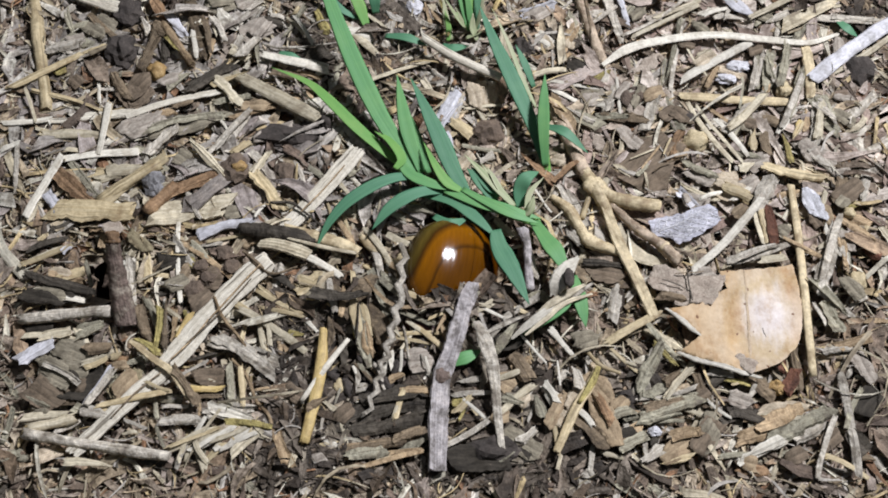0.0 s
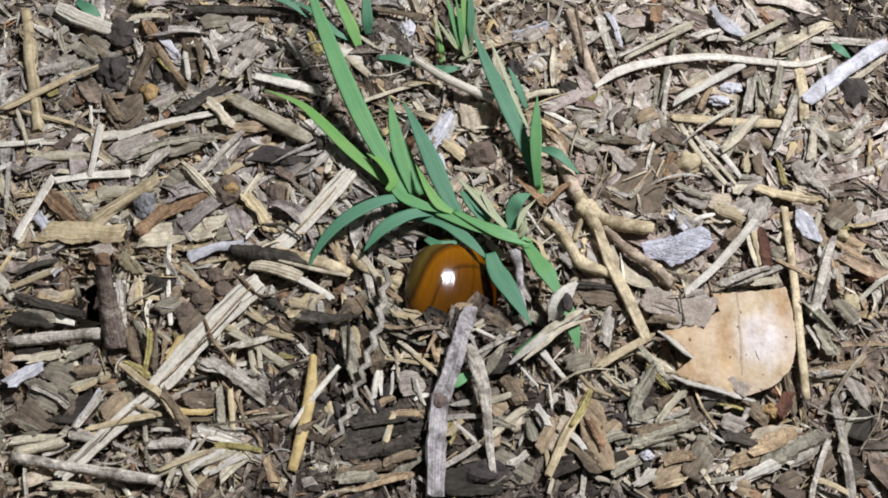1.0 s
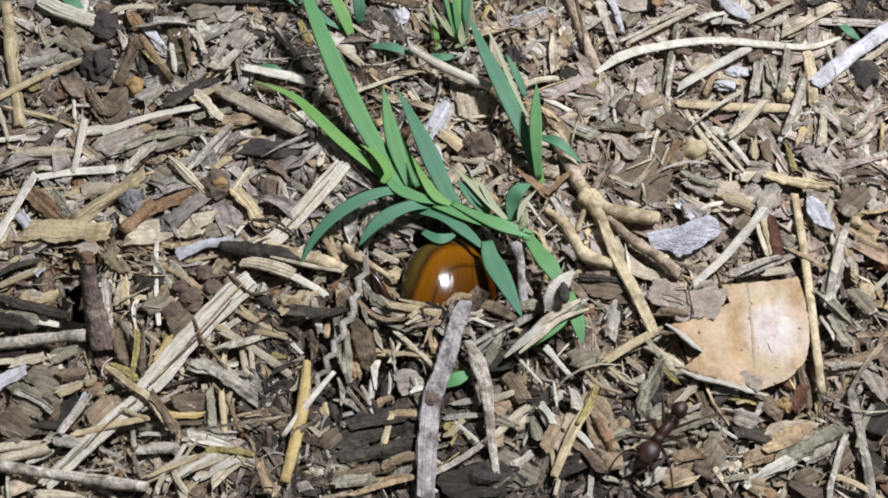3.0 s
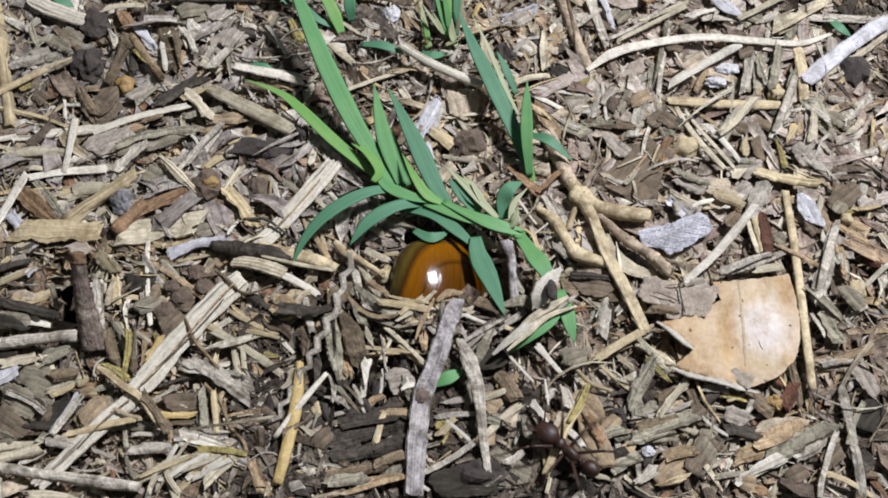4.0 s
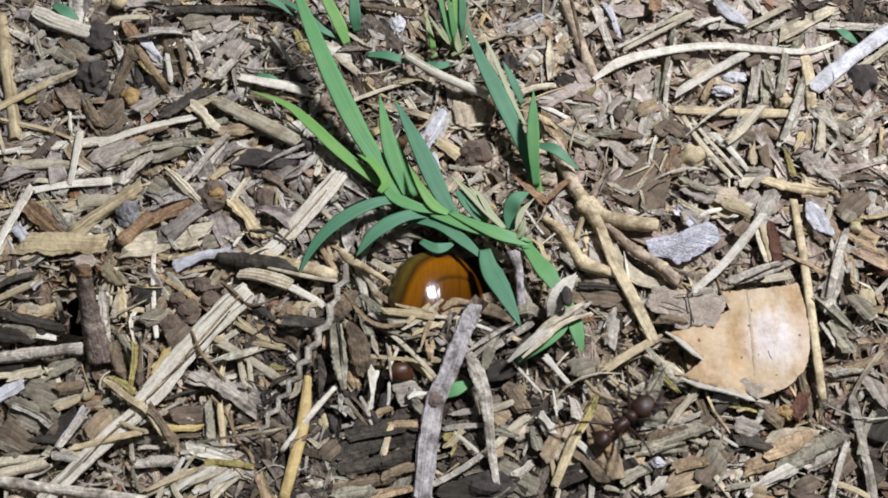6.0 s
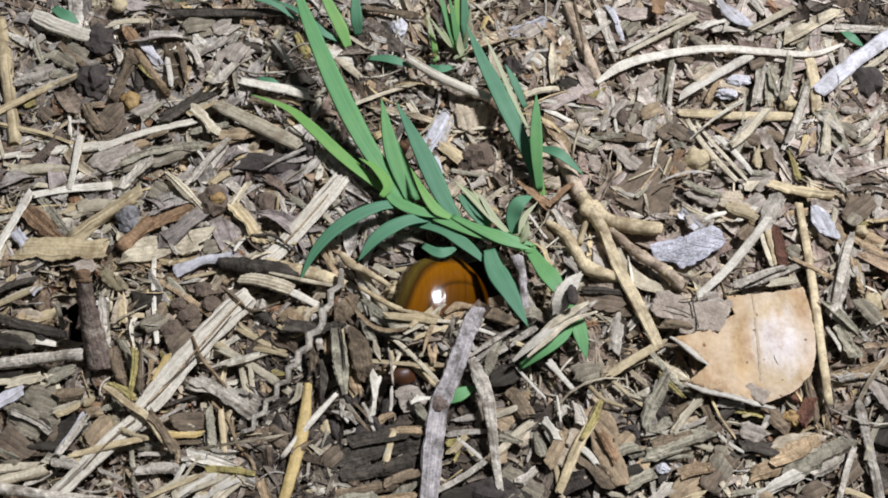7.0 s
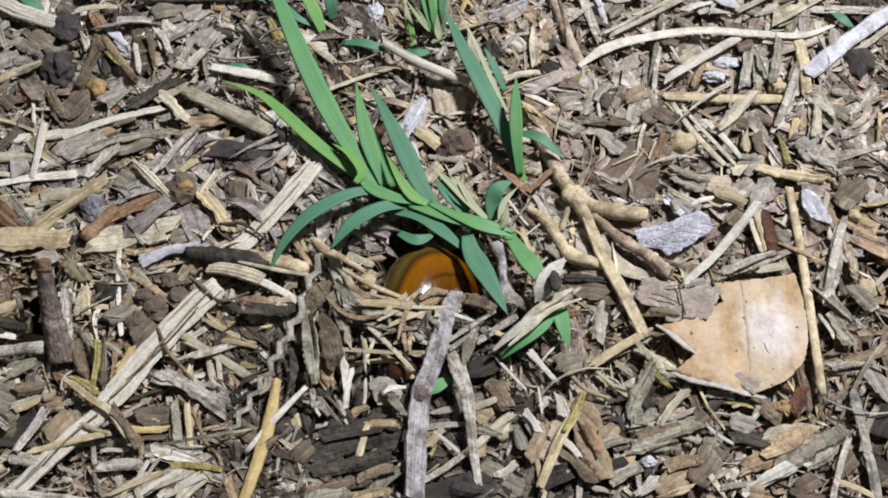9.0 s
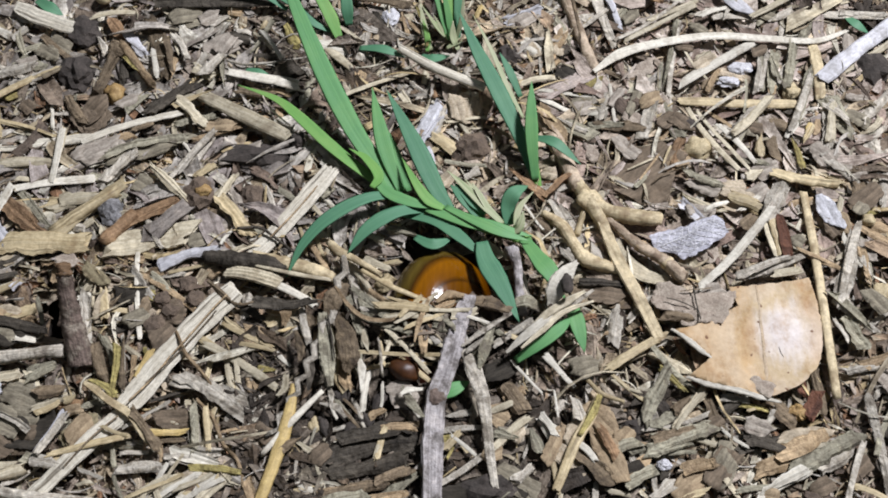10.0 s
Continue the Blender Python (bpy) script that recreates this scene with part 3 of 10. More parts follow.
    quad = [(i * C + k, i * C + (k + 1) % C, i * C + C + (k + 1) % C, i * C + C + k) for i in range(S - 1) for k in range(C)]
    e = (S - 1) * C
    quad += [(4, 2, 1, 0), (e, e + 1, e + 2, e + 4)]
    quad = np.array(quad)[:, ::-1]
    faces = (quad[None] + (np.arange(n) * S * C)[:, None, None]).reshape(-1, 4)
    me = bpy.data.meshes.new(name)
    me.vertices.add(len(co))
    me.vertices.foreach_set("co", co.ravel())
    me.loops.add(faces.size)
    me.loops.foreach_set("vertex_index", faces.ravel().astype(np.int32))
    me.polygons.add(len(faces))
    me.polygons.foreach_set("loop_start", np.arange(0, faces.size, 4, dtype=np.int32))
    u = np.repeat(q[None, :] * L[:, None] / 2, C, axis=1) + rng.uniform(0, 300, n)[:, None]
    v = np.tile(across[None] * 0.5, (n, S)) * W[:, None] + rng.uniform(0, 300, n)[:, None]
    uv = np.stack([u, v], -1).reshape(-1, 2)[faces.ravel()] * MM
    me.uv_layers.new(name="UVMap").data.foreach_set("uv", uv.ravel())
    me.update(calc_edges=True)
    me.shade_flat()
    me.materials.append(mat or LITTER)
    return tagged(new(name, me), label, "mulch", kind="stuff")


litter_bed("mulch_bed", 8357, (-128, -64, 104, 90), -4.2, -1.2, 6.0, "layered bed of grey-brown shredded wood mulch", 3, (0.2, 0.55))
litter_bed("mulch_fines", 13882, (-128, -64, 104, 90), -2.0, 0.3, 2.2, "fine crumbs and fibres of shredded wood mulch", 5, (0.14, 0.5))
litter_bed("mulch_bed_outer", 7000, (-480, -420, 480, 480), -6.5, -3.4, 11.0, "shredded wood mulch spread over the surrounding soil", 9)
litter_bed("mulch_top", 6696, (-128, -64, 104, 90), -0.9, 0.8, 3.9, "loose grey and tan shreds on the top of the mulch", 11, (0.09, 0.38), bend=0.12, lie=0.2)
litter_bed("straw_slivers", 3919, (-128, -64, 104, 90), -0.8, 1.0, 4.8, "thin pale straw slivers strewn over the mulch", 13, (0.05, 0.2), STRAW_BITS, 0.12)
litter_bed("fibre_hairs", 2200, (-135, -75, 105, 90), -0.4, 1.4, 6.0, "fine pale plant hairs tangled in the mulch", 17, (0.02, 0.045), STRAW_BITS, 0.16)
litter_bed("bleached_shreds", 1250, (12, 2, 110, 95), -0.5, 1.1, 4.8, "flat pinkish-cream bleached shreds on the mulch", 47, (0.12, 0.4), BLEACHED, 0.06, 0.12, (0.06, 0.14))
litter_bed("ashen_shreds", 1000, (-130, 8, -22, 92), -0.4, 1.3, 4.6, "flat ashen grey crumpled shreds on the mulch", 53, (0.12, 0.45), ASHEN, 0.1, 0.16, (0.06, 0.14))
litter_bed("dug_crumbs", 3600, (-52, -50, 4, -9), -1.0, 1.6, 2.6, "dark damp crumbs dug out round the burrow", 19, (0.12, 0.5), DAMP_SHADE)
litter_bed("dug_tangle", 420, (-41, -36, -15, -7), -1.6, 1.0, 4.6, "dark damp shreds heaved up on edge round the burrow", 29, (0.1, 0.34), DAMP_SHADE, 0.16, 0.7, (0.06, 0.16))
litter_bed("dug_straw", 110, (-42, -36, -15, -7), -0.6, 1.6, 4.6, "pale straw slivers heaved up on edge round the burrow", 37, (0.06, 0.2), STRAW_BITS, 0.16, 0.6)
litter_bed("dug_tangle_edge", 110, (-8, -21, 5, -9), -1.2, 0.8, 3.4, "dark damp shreds pushed aside beside the burrow", 31, (0.1, 0.3), DAMP_SHADE, 0.14, 0.6, (0.06, 0.16))
litter_bed("damp_crumbs_front", 1500, (-8, -50, 28, -24), -0.9, 0.9, 2.6, "dark damp crumbs lying bare between the shreds", 41, (0.12, 0.45), DAMP_SHADE, 0.1, 0.3)
# dark pieces added to imitate the torch light fading at this corner
litter_bed("damp_crumbs_far", 330, (66, 60, 92, 78), -0.6, 1.2, 3.2, "dark crumbs standing in for the torch light's falloff", 59, (0.15, 0.5), DAMP_SHADE)
litter_bed("damp_crumbs", 420, (-50, 42, -27, 66), -0.6, 1.2, 3.0, "dark crumbs behind the grass clump", 23, (0.15, 0.5), DAMP_SHADE)


def loose_chips():
    """Countable splinters on the top of the bed; a few shapes shared by all."""
    rng = random.Random(21)
    tones = ["grey", "palegrey", "brown", "pale", "tan", "dark", "cream", "grey", "palegrey", "brown", "white", "grey"]
    shapes = []
    for i in range(18):
        L, W = rng.uniform(4.5, 10), rng.uniform(1.0, 2.2)
        me = shred_mesh("wood_chip", L, W, rng)
        me.materials.append(FIBRE[tones[i % 12]])
        shapes.append((me, tones[i % 12]))
    made = 0
    while made < 24:
        x, y = rng.uniform(-118, 88), rng.uniform(-58, 78)
        if ((x + 12.5) / 12) ** 2 + (y / 11) ** 2 < 1 or (30 < x < 62 and -28 < y < 0):
            continue
        me, tone = shapes[made % 18]
        ob = new("wood_chip", me)
        ob.matrix_world = pose(x * MM, y * MM, (relief(x, y) + rng.uniform(0.0, 0.8)) * MM, rng.gauss(0, 14), rng.gauss(0, 7), rng.uniform(0, 360))
        tagged(ob, LOOK[tone] + " wood chip lying in the mulch", "wood chip", "loose wood chips")
        made += 1


loose_chips()


def chip_mesh(rng):
    """A flat broken plate of bark, ribbed along its grain."""
    return shred_mesh("bark_chip", rng.uniform(3.4, 8.5), rng.uniform(1.0, 2.4), rng, rng.uniform(-0.4, 0.4), 0.12, 0.2)


def bark_chips():
    """Flat chips that can be told apart, scattered over the top of the bed; shapes are shared."""
    rng = random.Random(77)
    tones = ["grey", "brown", "palegrey", "grey", "tan", "brown", "pale", "grey", "dark", "palegrey"]
    shapes = []
    for i in range(40):
        me = chip_mesh(rng)
        me.materials.append(FIBRE[tones[i % 10]])
        shapes.append((me, tones[i % 10]))
    made = 0
    while made < 280:
        x, y = rng.uniform(-112, 84), rng.uniform(-56, 70)
        if ((x + 12.5) / 15) ** 2 + (y / 14) ** 2 < 1 or (28 < x < 66 and -30 < y < 8):
            continue
        if ((x + 88.6) / 7) ** 2 + ((y + 5.1) / 9) ** 2 < 1:
            continue
        me, tone = shapes[made % 40]
        if x + y > 20 and tone in ("brown", "dark", "grey"):
            me, tone = shapes[rng.choice((2, 6, 9, 12, 16, 19, 4, 22, 26))]
        ob = new("bark_chip", me)
        ob.matrix_world = pose(x * MM, y * MM, (relief(x, y) + rng.uniform(-0.2, 0.9)) * MM, rng.gauss(0, 13), rng.gauss(0, 8), rng.uniform(0, 360))
        tagged(ob, LOOK[tone] + " flat bark chip lying in the mulch", "bark chip", "loose bark chips")
        made += 1


bark_chips()


# ---- straws, splinters and twigs on the mulch ----
HEAVED = []
strip("straw", -98.86, 65.28, 2.5, 13.62, 3.57, -24.42, "bright", -0.49)
strip("twig", -109.2, 51.85, 1.2, 34.13, 2.9, -76.2, "cream", 0)
strip("straw", -103.92, 46.15, 2.2, 12.88, 1.52, 33.62, "pale", 0.15)
strip("wood_chip", -101.62, 52.07, 1.3, 5.06, 3.11, 19.6, "palegrey", 0.18)
strip("straw", -95.68, 52.09, 1.3, 8.26, 1.55, 20.06, "pale", -0.2)
strip("straw", -100.7, 37.33, 2, 17.21, 0.84, -16.71, "cream", 0)
strip("wood_chip", -93.66, 39.19, 2, 5.95, 0.48, -77.13, "white", 0.14)
strip("straw", -108.93, 31.68, 2, 9.54, 1.3, 7.25, "white", -0.34)
strip("straw", -100.54, 32.63, 1.3, 10.24, 1.44, 1.94, "bright", -0.12)
strip("straw", -92.01, 33.49, 1.9, 13.79, 2.17, 5.84, "bright", 0.17)
strip("straw", -76.87, 36.82, 2, 19.86, 1.61, 18.98, "bright", 0.71)
strip("straw", -99.32, 29.38, 1.3, 14.46, 1.12, -5.65, "pale", -0.35)
strip("straw", -98.8, 27.27, 1.3, 12.36, 0.84, -3.78, "cream", 0)
strip("straw", -90.98, 31.1, 2.6, 9.57, 1.14, -96.06, "pale", 0.23)
strip("bark_flake", -84.23, 30.11, 1.3, 10.25, 5.47, 27.36, "palegrey", -0.37)
strip("wood_chip", -79.43, 34.24, 1.3, 5.67, 2.03, 8.87, "tan", -0.07)
strip("bark_flake", -84.98, 39.74, 1.3, 6.58, 5.57, 40.01, "brown", 0.08)
strip("wood_chip", -82.85, 62.45, 1.8, 6.04, 2.83, -56.9, "orange", 0.22)
strip("wood_chip", -83.08, 51.9, 2.2, 13.03, 1.93, -108.15, "brown", -0.31)
# dark strip standing in for the shadow of the grass tuft, no real straw
strip("straw", -60.41, 67.87, 2.8, 28.45, 2.22, -0.13, "dark", 0)
strip("twig", -77.47, 52.5, 2.2, 12.45, 1.9, -55.44, "tan", 0)
strip("wood_chip", -83.48, 51.79, 1.8, 10.78, 1.81, -109.9, "brown", -0.39)
strip("wood_chip", -77.98, 58, 1.6, 6.58, 2.33, -53.74, "blue", -0.08)
strip("wood_chip", -73.94, 52.81, 1.3, 6.97, 1.1, -73.64, "white", 0.08)
strip("wood_chip", -71.88, 55.68, 1.3, 12.71, 1.86, -80.65, "brown", 0.46)
strip("bark_flake", -68.63, 65.53, 1.3, 7.61, 5.39, 2.16, "grey", -0.18)
strip("straw", -69.89, 57.9, 1.8, 6.19, 0.62, -67.71, "pale", 0)
strip("straw", -64.7, 43.62, 2, 5.69, 1.34, 13.6, "pale", 0.14)
strip("wood_chip", -66.24, 40.53, 2, 4.28, 0.6, -67.34, "cream", -0.15)
strip("wood_chip", -70.15, 43.87, 1.4, 10.07, 2.81, 32.29, "dark", -0.12)
strip("wood_chip", -63.66, 37.82, 1.3, 7.63, 2.19, 14.04, "grey", 0.09)
strip("wood_chip", -77.49, 31.77, 1, 7.86, 3.17, 24.27, "dark", 0.28)
strip("wood_chip", -69.12, 33.24, 1.3, 6.32, 2.16, 22.55, "grey", -0.15)
strip("wood_chip", -61.59, 30.14, 1.3, 8.2, 1.6, 61.39, "palegrey", 0)
strip("wood_chip", -100.45, 53.63, 1.3, 6.78, 3.3, -10.32, "grey", 0.16)
strip("wood_chip", -95.79, 57.88, 1.3, 9, 1.46, -44.32, "brown", -0.32)
strip("bark_flake", -95.6, 58.94, 1.3, 6.51, 4.23, -32.71, "grey", -0.08)
strip("wood_chip", -63.85, 53.02, 1.3, 4.68, 2.15, 73.95, "palegrey", 0.06)
strip("wood_chip", -84, 66, 2.2, 9.1, 1.28, 5.55, "pale", 0.33)
strip("wood_chip", -103.43, 59.45, 1.3, 7.01, 1.47, -68.89, "grey", -0.17)
strip("wood_chip", -80.64, 51.83, 1.3, 6.95, 1.97, -78.18, "dark", 0)
stalk("straw", [(-63.8, 44.4, 1.8), (-58, 40.7, 2.2), (-51, 36.4, 2.4), (-44.4, 32.4, 2.2)], [2.4, 2.8, 3.1, 2.7], "pale", "smooth pale round straw lying on the mulch", 0.6, rough=0.03)
strip("wood_chip", -50.13, 48.52, 1.8, 15.01, 1.32, -13.31, "white", -0.18)
strip("straw", -50.77, 57.9, 1.8, 6.29, 0.81, -50.44, "pale", 0.08)
strip("wood_chip", -45.54, 50.01, 0.8, 5.43, 4.18, 26.62, "dark", 0.2)
strip("straw", -36.33, 55.15, 1.8, 12.78, 1.9, -49.84, "pale", -0.31)
strip("wood_chip", -36.35, 56.02, 1.5, 7.09, 3.23, -26.8, "white", 0)
strip("wood_chip", -32.64, 59.25, 2, 7.56, 1.28, -41.99, "pale", 0.18)
strip("wood_chip", -33.48, 57.93, 1.3, 7.31, 1.52, -11.02, "grey", -0.26)
strip("bark_flake", -26.96, 62.42, 1.3, 5.96, 3.59, -52.96, "dark", -0.07)
strip("wood_chip", -20.53, 61.96, 1.3, 6.38, 1.14, -78.49, "tan", 0.08)
strip("straw", -16.48, 60.21, 2.2, 10.62, 0.76, -78, "olive", 0.38)
stalk("straw", [(-21.37, 52.86, 4.4), (-13.79, 46.95, 5.0), (-3.88, 42.31, 4.2)], [1.9, 2.2, 2.1], "bright", "pale yellow smooth stalk leaning by a grass tuft", 0.7, rough=0.04)
strip("straw", -26.41, 45.5, 2.2, 15.79, 1.02, 22.31, "pale", 0)
strip("wood_chip", -29.1, 46.17, 1.2, 6.09, 2.96, -77.42, "tan", 0.15)
strip("wood_chip", -28.92, 56.17, 1.5, 7.67, 2.03, -97.52, "tan", -0.28)
strip("wood_chip", -44.62, 59.21, 1.3, 6.39, 2.32, -64.52, "olive", -0.08)
strip("bark_flake", -14.82, 36.47, 1.8, 10.89, 4.3, 65.41, "blue", 0.13)
strip("bark_flake", -10.08, 39.98, 1.4, 6.81, 4, 50.54, "cream", 0.25)
strip("wood_chip", -14.12, 29.39, 1.3, 4.51, 1.61, 37.02, "cream", -0.11)
strip("straw", -8.24, 25.65, 1.3, 7.67, 1.1, -9.48, "grey", 0)
strip("straw", 0.14, 32.32, 1.3, 8.79, 0.96, -34.29, "tan", 0.21)
strip("wood_chip", 6.4, 53.74, 1.8, 4.76, 3.7, -45.67, "white", -0.17)
strip("wood_chip", 5.75, 49.22, 1.3, 3.85, 2.65, 14.4, "orange", -0.05)
strip("wood_chip", 11.63, 54.09, 1.8, 8.68, 2.58, 63.65, "tan", 0.1)
strip("wood_chip", 13.29, 58.37, 1.3, 6.81, 2.98, -65.76, "grey", 0.25)
strip("wood_chip", 5.18, 62.88, 1.3, 8.44, 3.66, 20.29, "blue", -0.2)
strip("straw", 22.26, 60.06, 1.9, 12.88, 1.71, -74.61, "palegrey", 0)
strip("straw", 24.5, 63.08, 1.6, 10.21, 1.33, -75.39, "blue", 0.25)
strip("straw", 31.68, 60.05, 2, 18.12, 0.86, 35.17, "palegrey", -0.65)
strip("wood_chip", 19.47, 62.23, 1.3, 4.26, 2.1, 24.58, "palegrey", -0.05)
strip("wood_chip", 17.76, 44.37, 1.3, 5.28, 1.08, 42.74, "grey", 0.06)
strip("straw", 6.98, 45.6, 2, 6.62, 1.31, 10.23, "cream", 0.24)
strip("straw", 13.32, 42, 1.8, 12.17, 1.02, -8.15, "white", -0.29)
strip("straw", 10.88, 39.15, 1.6, 6.4, 1.14, -28.03, "white", 0)
strip("bark_flake", 15.82, 39.31, 1.3, 5.7, 4.5, 21.05, "grey", 0.14)
strip("straw", 17.74, 37.11, 1.3, 4.48, 0.86, -10.46, "white", -0.16)
strip("wood_chip", 20.56, 40.39, 1.2, 9.34, 3.62, -98.21, "palegrey", -0.11)
strip("straw", 22.44, 38.95, 1.9, 9.08, 0.73, -87.86, "white", 0.11)
strip("wood_chip", 23.66, 33.43, 1.4, 11.22, 1.99, -5.58, "grey", 0.4)
strip("wood_chip", 8.81, 42.3, 1.3, 2.96, 1.36, -80.81, "brown", -0.07)
strip("wood_chip", 14.94, 32.55, 1.3, 5.98, 3.35, -29.37, "grey", 0)
strip("bark_flake", 27.37, 40.14, 1.3, 3.28, 4.65, -11.43, "brown", 0.08)
strip("wood_chip", 9.49, 34.27, 1.6, 9.24, 3.13, -58.86, "tan", -0.33)
strip("straw", 36.07, 50.18, 1.9, 19.35, 1.09, -102.76, "palegrey", -0.23)
strip("straw", 44.94, 48.39, 2.2, 17.75, 2.1, 32.15, "white", 0.21)
strip("wood_chip", 42.71, 50.24, 1.3, 3.78, 2.93, 44.02, "pale", 0.14)
strip("straw", 40.26, 48.41, 2, 8.91, 0.68, -63.35, "pale", -0.21)
strip("straw", 48.05, 38.07, 2.2, 22.93, 2.02, -3.42, "cream", 0)
strip("straw", 65.36, 46.12, 2.2, 13.99, 2.36, -90.98, "buff", 0.34)
strip("straw", 41.65, 29.67, 2, 17.17, 1.19, -60.65, "pale", -0.62)
strip("straw", 43.87, 29.33, 2, 16.8, 0.93, -59, "pale", -0.2)
strip("straw", 46.62, 28.54, 2.2, 10.53, 1.34, -56.07, "white", 0.13)
strip("straw", 51.1, 35.15, 1.6, 11.38, 1.84, 51.85, "grey", 0.41)
strip("wood_chip", 57.07, 61.17, 1.3, 6.93, 1.73, -131.88, "grey", -0.17)
strip("straw", 51.42, 64.43, 1.6, 7.9, 2.42, -48.51, "blue", 0)
strip("straw", 37.24, 62.9, 1.7, 11.96, 1.19, 24.87, "pale", 0.29)
strip("straw", 45.5, 63, 1.3, 6.55, 1.36, 18.06, "palegrey", -0.24)
strip("straw", 59.85, 46.01, 1.3, 9.02, 1.34, -119.38, "grey", -0.11)
strip("straw", 64.99, 57.92, 1.3, 9.04, 1.47, -115.11, "grey", 0.11)
strip("wood_chip", 54.75, 45.16, 1.3, 7.48, 1.56, 66.2, "grey", 0.27)
strip("wood_chip", 56.58, 47.2, 1.3, 9.92, 1.56, -105.47, "brown", -0.24)
strip("straw", 58.73, 33.01, 2, 7.66, 1.06, 60.88, "white", 0)
strip("straw", 75.75, 51.25, 2.6, 24.95, 3.58, 38.57, "blue", 0.6)
strip("straw", 77.88, 50.15, 1.8, 17.42, 1.48, 34.32, "pale", -0.63)
strip("straw", 76.88, 60, 1.8, 16.62, 2.19, -4.57, "palegrey", -0.2)
strip("wood_chip", 64.86, 29.44, 1.6, 10.36, 2.22, -101.94, "palegrey", 0.12)
strip("straw", 68.72, 35.2, 2, 8.96, 1.1, -60.11, "palegrey", 0.32)
strip("straw", 74.67, 31.01, 1.3, 11.52, 0.96, 47.76, "grey", -0.28)
strip("wood_chip", 75.84, 36.69, 1.3, 8.45, 2.5, 15.46, "palegrey", 0)
strip("bark_flake", 64.87, 24.87, 1.3, 3.86, 3.64, -33.46, "palegrey", 0.09)
strip("wood_chip", 55.95, 33.43, 1.3, 3.97, 2.29, -33.58, "brown", -0.14)
strip("wood_chip", 58.8, 25.7, 1.3, 6.29, 1.49, -81.36, "olive", -0.08)
strip("bark_flake", 28.2, 22.8, 1.4, 14.2, 12.6, 38, "brown", 0.19, label="crumpled grey-brown dead leaf piece on the mulch")
strip("wood_chip", 34.54, 34.63, 1.3, 8.39, 3.35, -69.86, "grey", 0.3)
strip("wood_chip", 34.46, 26.91, 1.3, 8.14, 1.88, -111.99, "orange", -0.2)
strip("straw", -91.58, 23.42, 2.2, 15.78, 1.4, 6.78, "white", 0)
strip("straw", -102.56, 15.02, 2.6, 15.15, 2.09, 69.95, "white", 0.36)
strip("straw", -101.42, 12.85, 1.3, 7.44, 1.35, -63.77, "palegrey", -0.27)
strip("wood_chip", -95.74, 15.12, 1.8, 10.46, 3.31, -40.66, "orange", -0.13)
strip("wood_chip", -94.12, 17.11, 1.8, 11.5, 1.26, -53.53, "palegrey", 0.14)
strip("straw", -83.42, 16.58, 2.4, 17.26, 2.58, 44.21, "cream", 0.62)
strip("wood_chip", -88.12, 19.44, 1.2, 9.28, 2.49, 8.9, "cream", -0.22)
strip("wood_chip", -91.15, 8.98, 2, 17.74, 4.46, -2.8, "cream", 0)
strip("twig", -76.72, 12.51, 2, 8.51, 2.92, 49.56, "orange", 0)
strip("wood_chip", -69.92, 16.72, 1.8, 10.32, 2.05, 25, "orange", -0.37)
strip("straw", -67.13, 21.85, 1.6, 9.03, 1.61, -41.57, "palegrey", -0.11)
strip("wood_chip", -70.82, 9.62, 2, 15.7, 5.04, 8.44, "pale", 0.19)
strip("wood_chip", -62.83, 5.48, 2.2, 12.59, 2.88, 15.5, "blue", 0.45)
strip("straw", -71.61, -2.6, 2, 17.92, 1.02, -82.86, "white", -0.43)
strip("wood_chip", -72.55, -3.15, 1.3, 11.9, 0.57, -86.76, "cream", 0)
strip("straw", -99.96, -0.99, 1.8, 10.78, 1.19, 23.77, "pale", 0.26)
strip("wood_chip", -96.14, -7.56, 1.6, 15.36, 1.43, -16.83, "dark", -0.55)
strip("wood_chip", -93.94, -5.43, 1.3, 5.67, 2.32, 15.48, "cream", -0.07)
strip("bark_flake", -98.38, -10.15, 1.3, 6.88, 4.15, -6.1, "grey", 0.08)
strip("wood_chip", -93.05, -10.91, 1.3, 5, 1.08, -9.41, "white", 0.18)
strip("straw", -74.15, -5.42, 1.3, 4.06, 1.25, 0.7, "cream", -0.1)
strip("wood_chip", -78.12, -4.04, 1.6, 6.07, 1.8, -80.81, "cream", 0)
strip("straw", -66.16, -1.6, 1.8, 13.33, 1.28, -35.45, "tan", 0.32)
strip("bark_flake", -74.57, -2.23, 1.3, 4.3, 4.08, 5.63, "dark", -0.15)
strip("wood_chip", -81.43, -6.95, 1.8, 10.66, 2.01, -80.02, "palegrey", -0.13)
strip("wood_chip", -65.15, 16.37, 1.3, 8.35, 1.71, -41.01, "grey", 0.1)
strip("wood_chip", -80.16, 22.43, 1.3, 9.55, 2.45, -41.24, "grey", 0.34)
strip("bark_flake", -60.83, 9.53, 1.3, 5.23, 3.18, 10.4, "grey", -0.13)
strip("wood_chip", -60.72, 24.41, 1.3, 7.98, 1.63, -11.1, "palegrey", 0)
strip("straw", -42.46, 14.77, 2.2, 24.7, 4.22, -127.49, "bright", 0.59)
strip("straw", -62.32, -13.73, 2.6, 28.11, 5.31, -128.58, "bright", -1.01)
strip("straw", -79.05, -34.35, 2.2, 26.18, 3.5, -133.26, "bright", -0.31)
strip("wood_chip", -54.07, 14.23, 2.4, 10.91, 2.47, -54.38, "cream", 0.13)
strip("straw", -47.33, 18.71, 1.3, 7.82, 1.05, -69.76, "palegrey", 0.28)
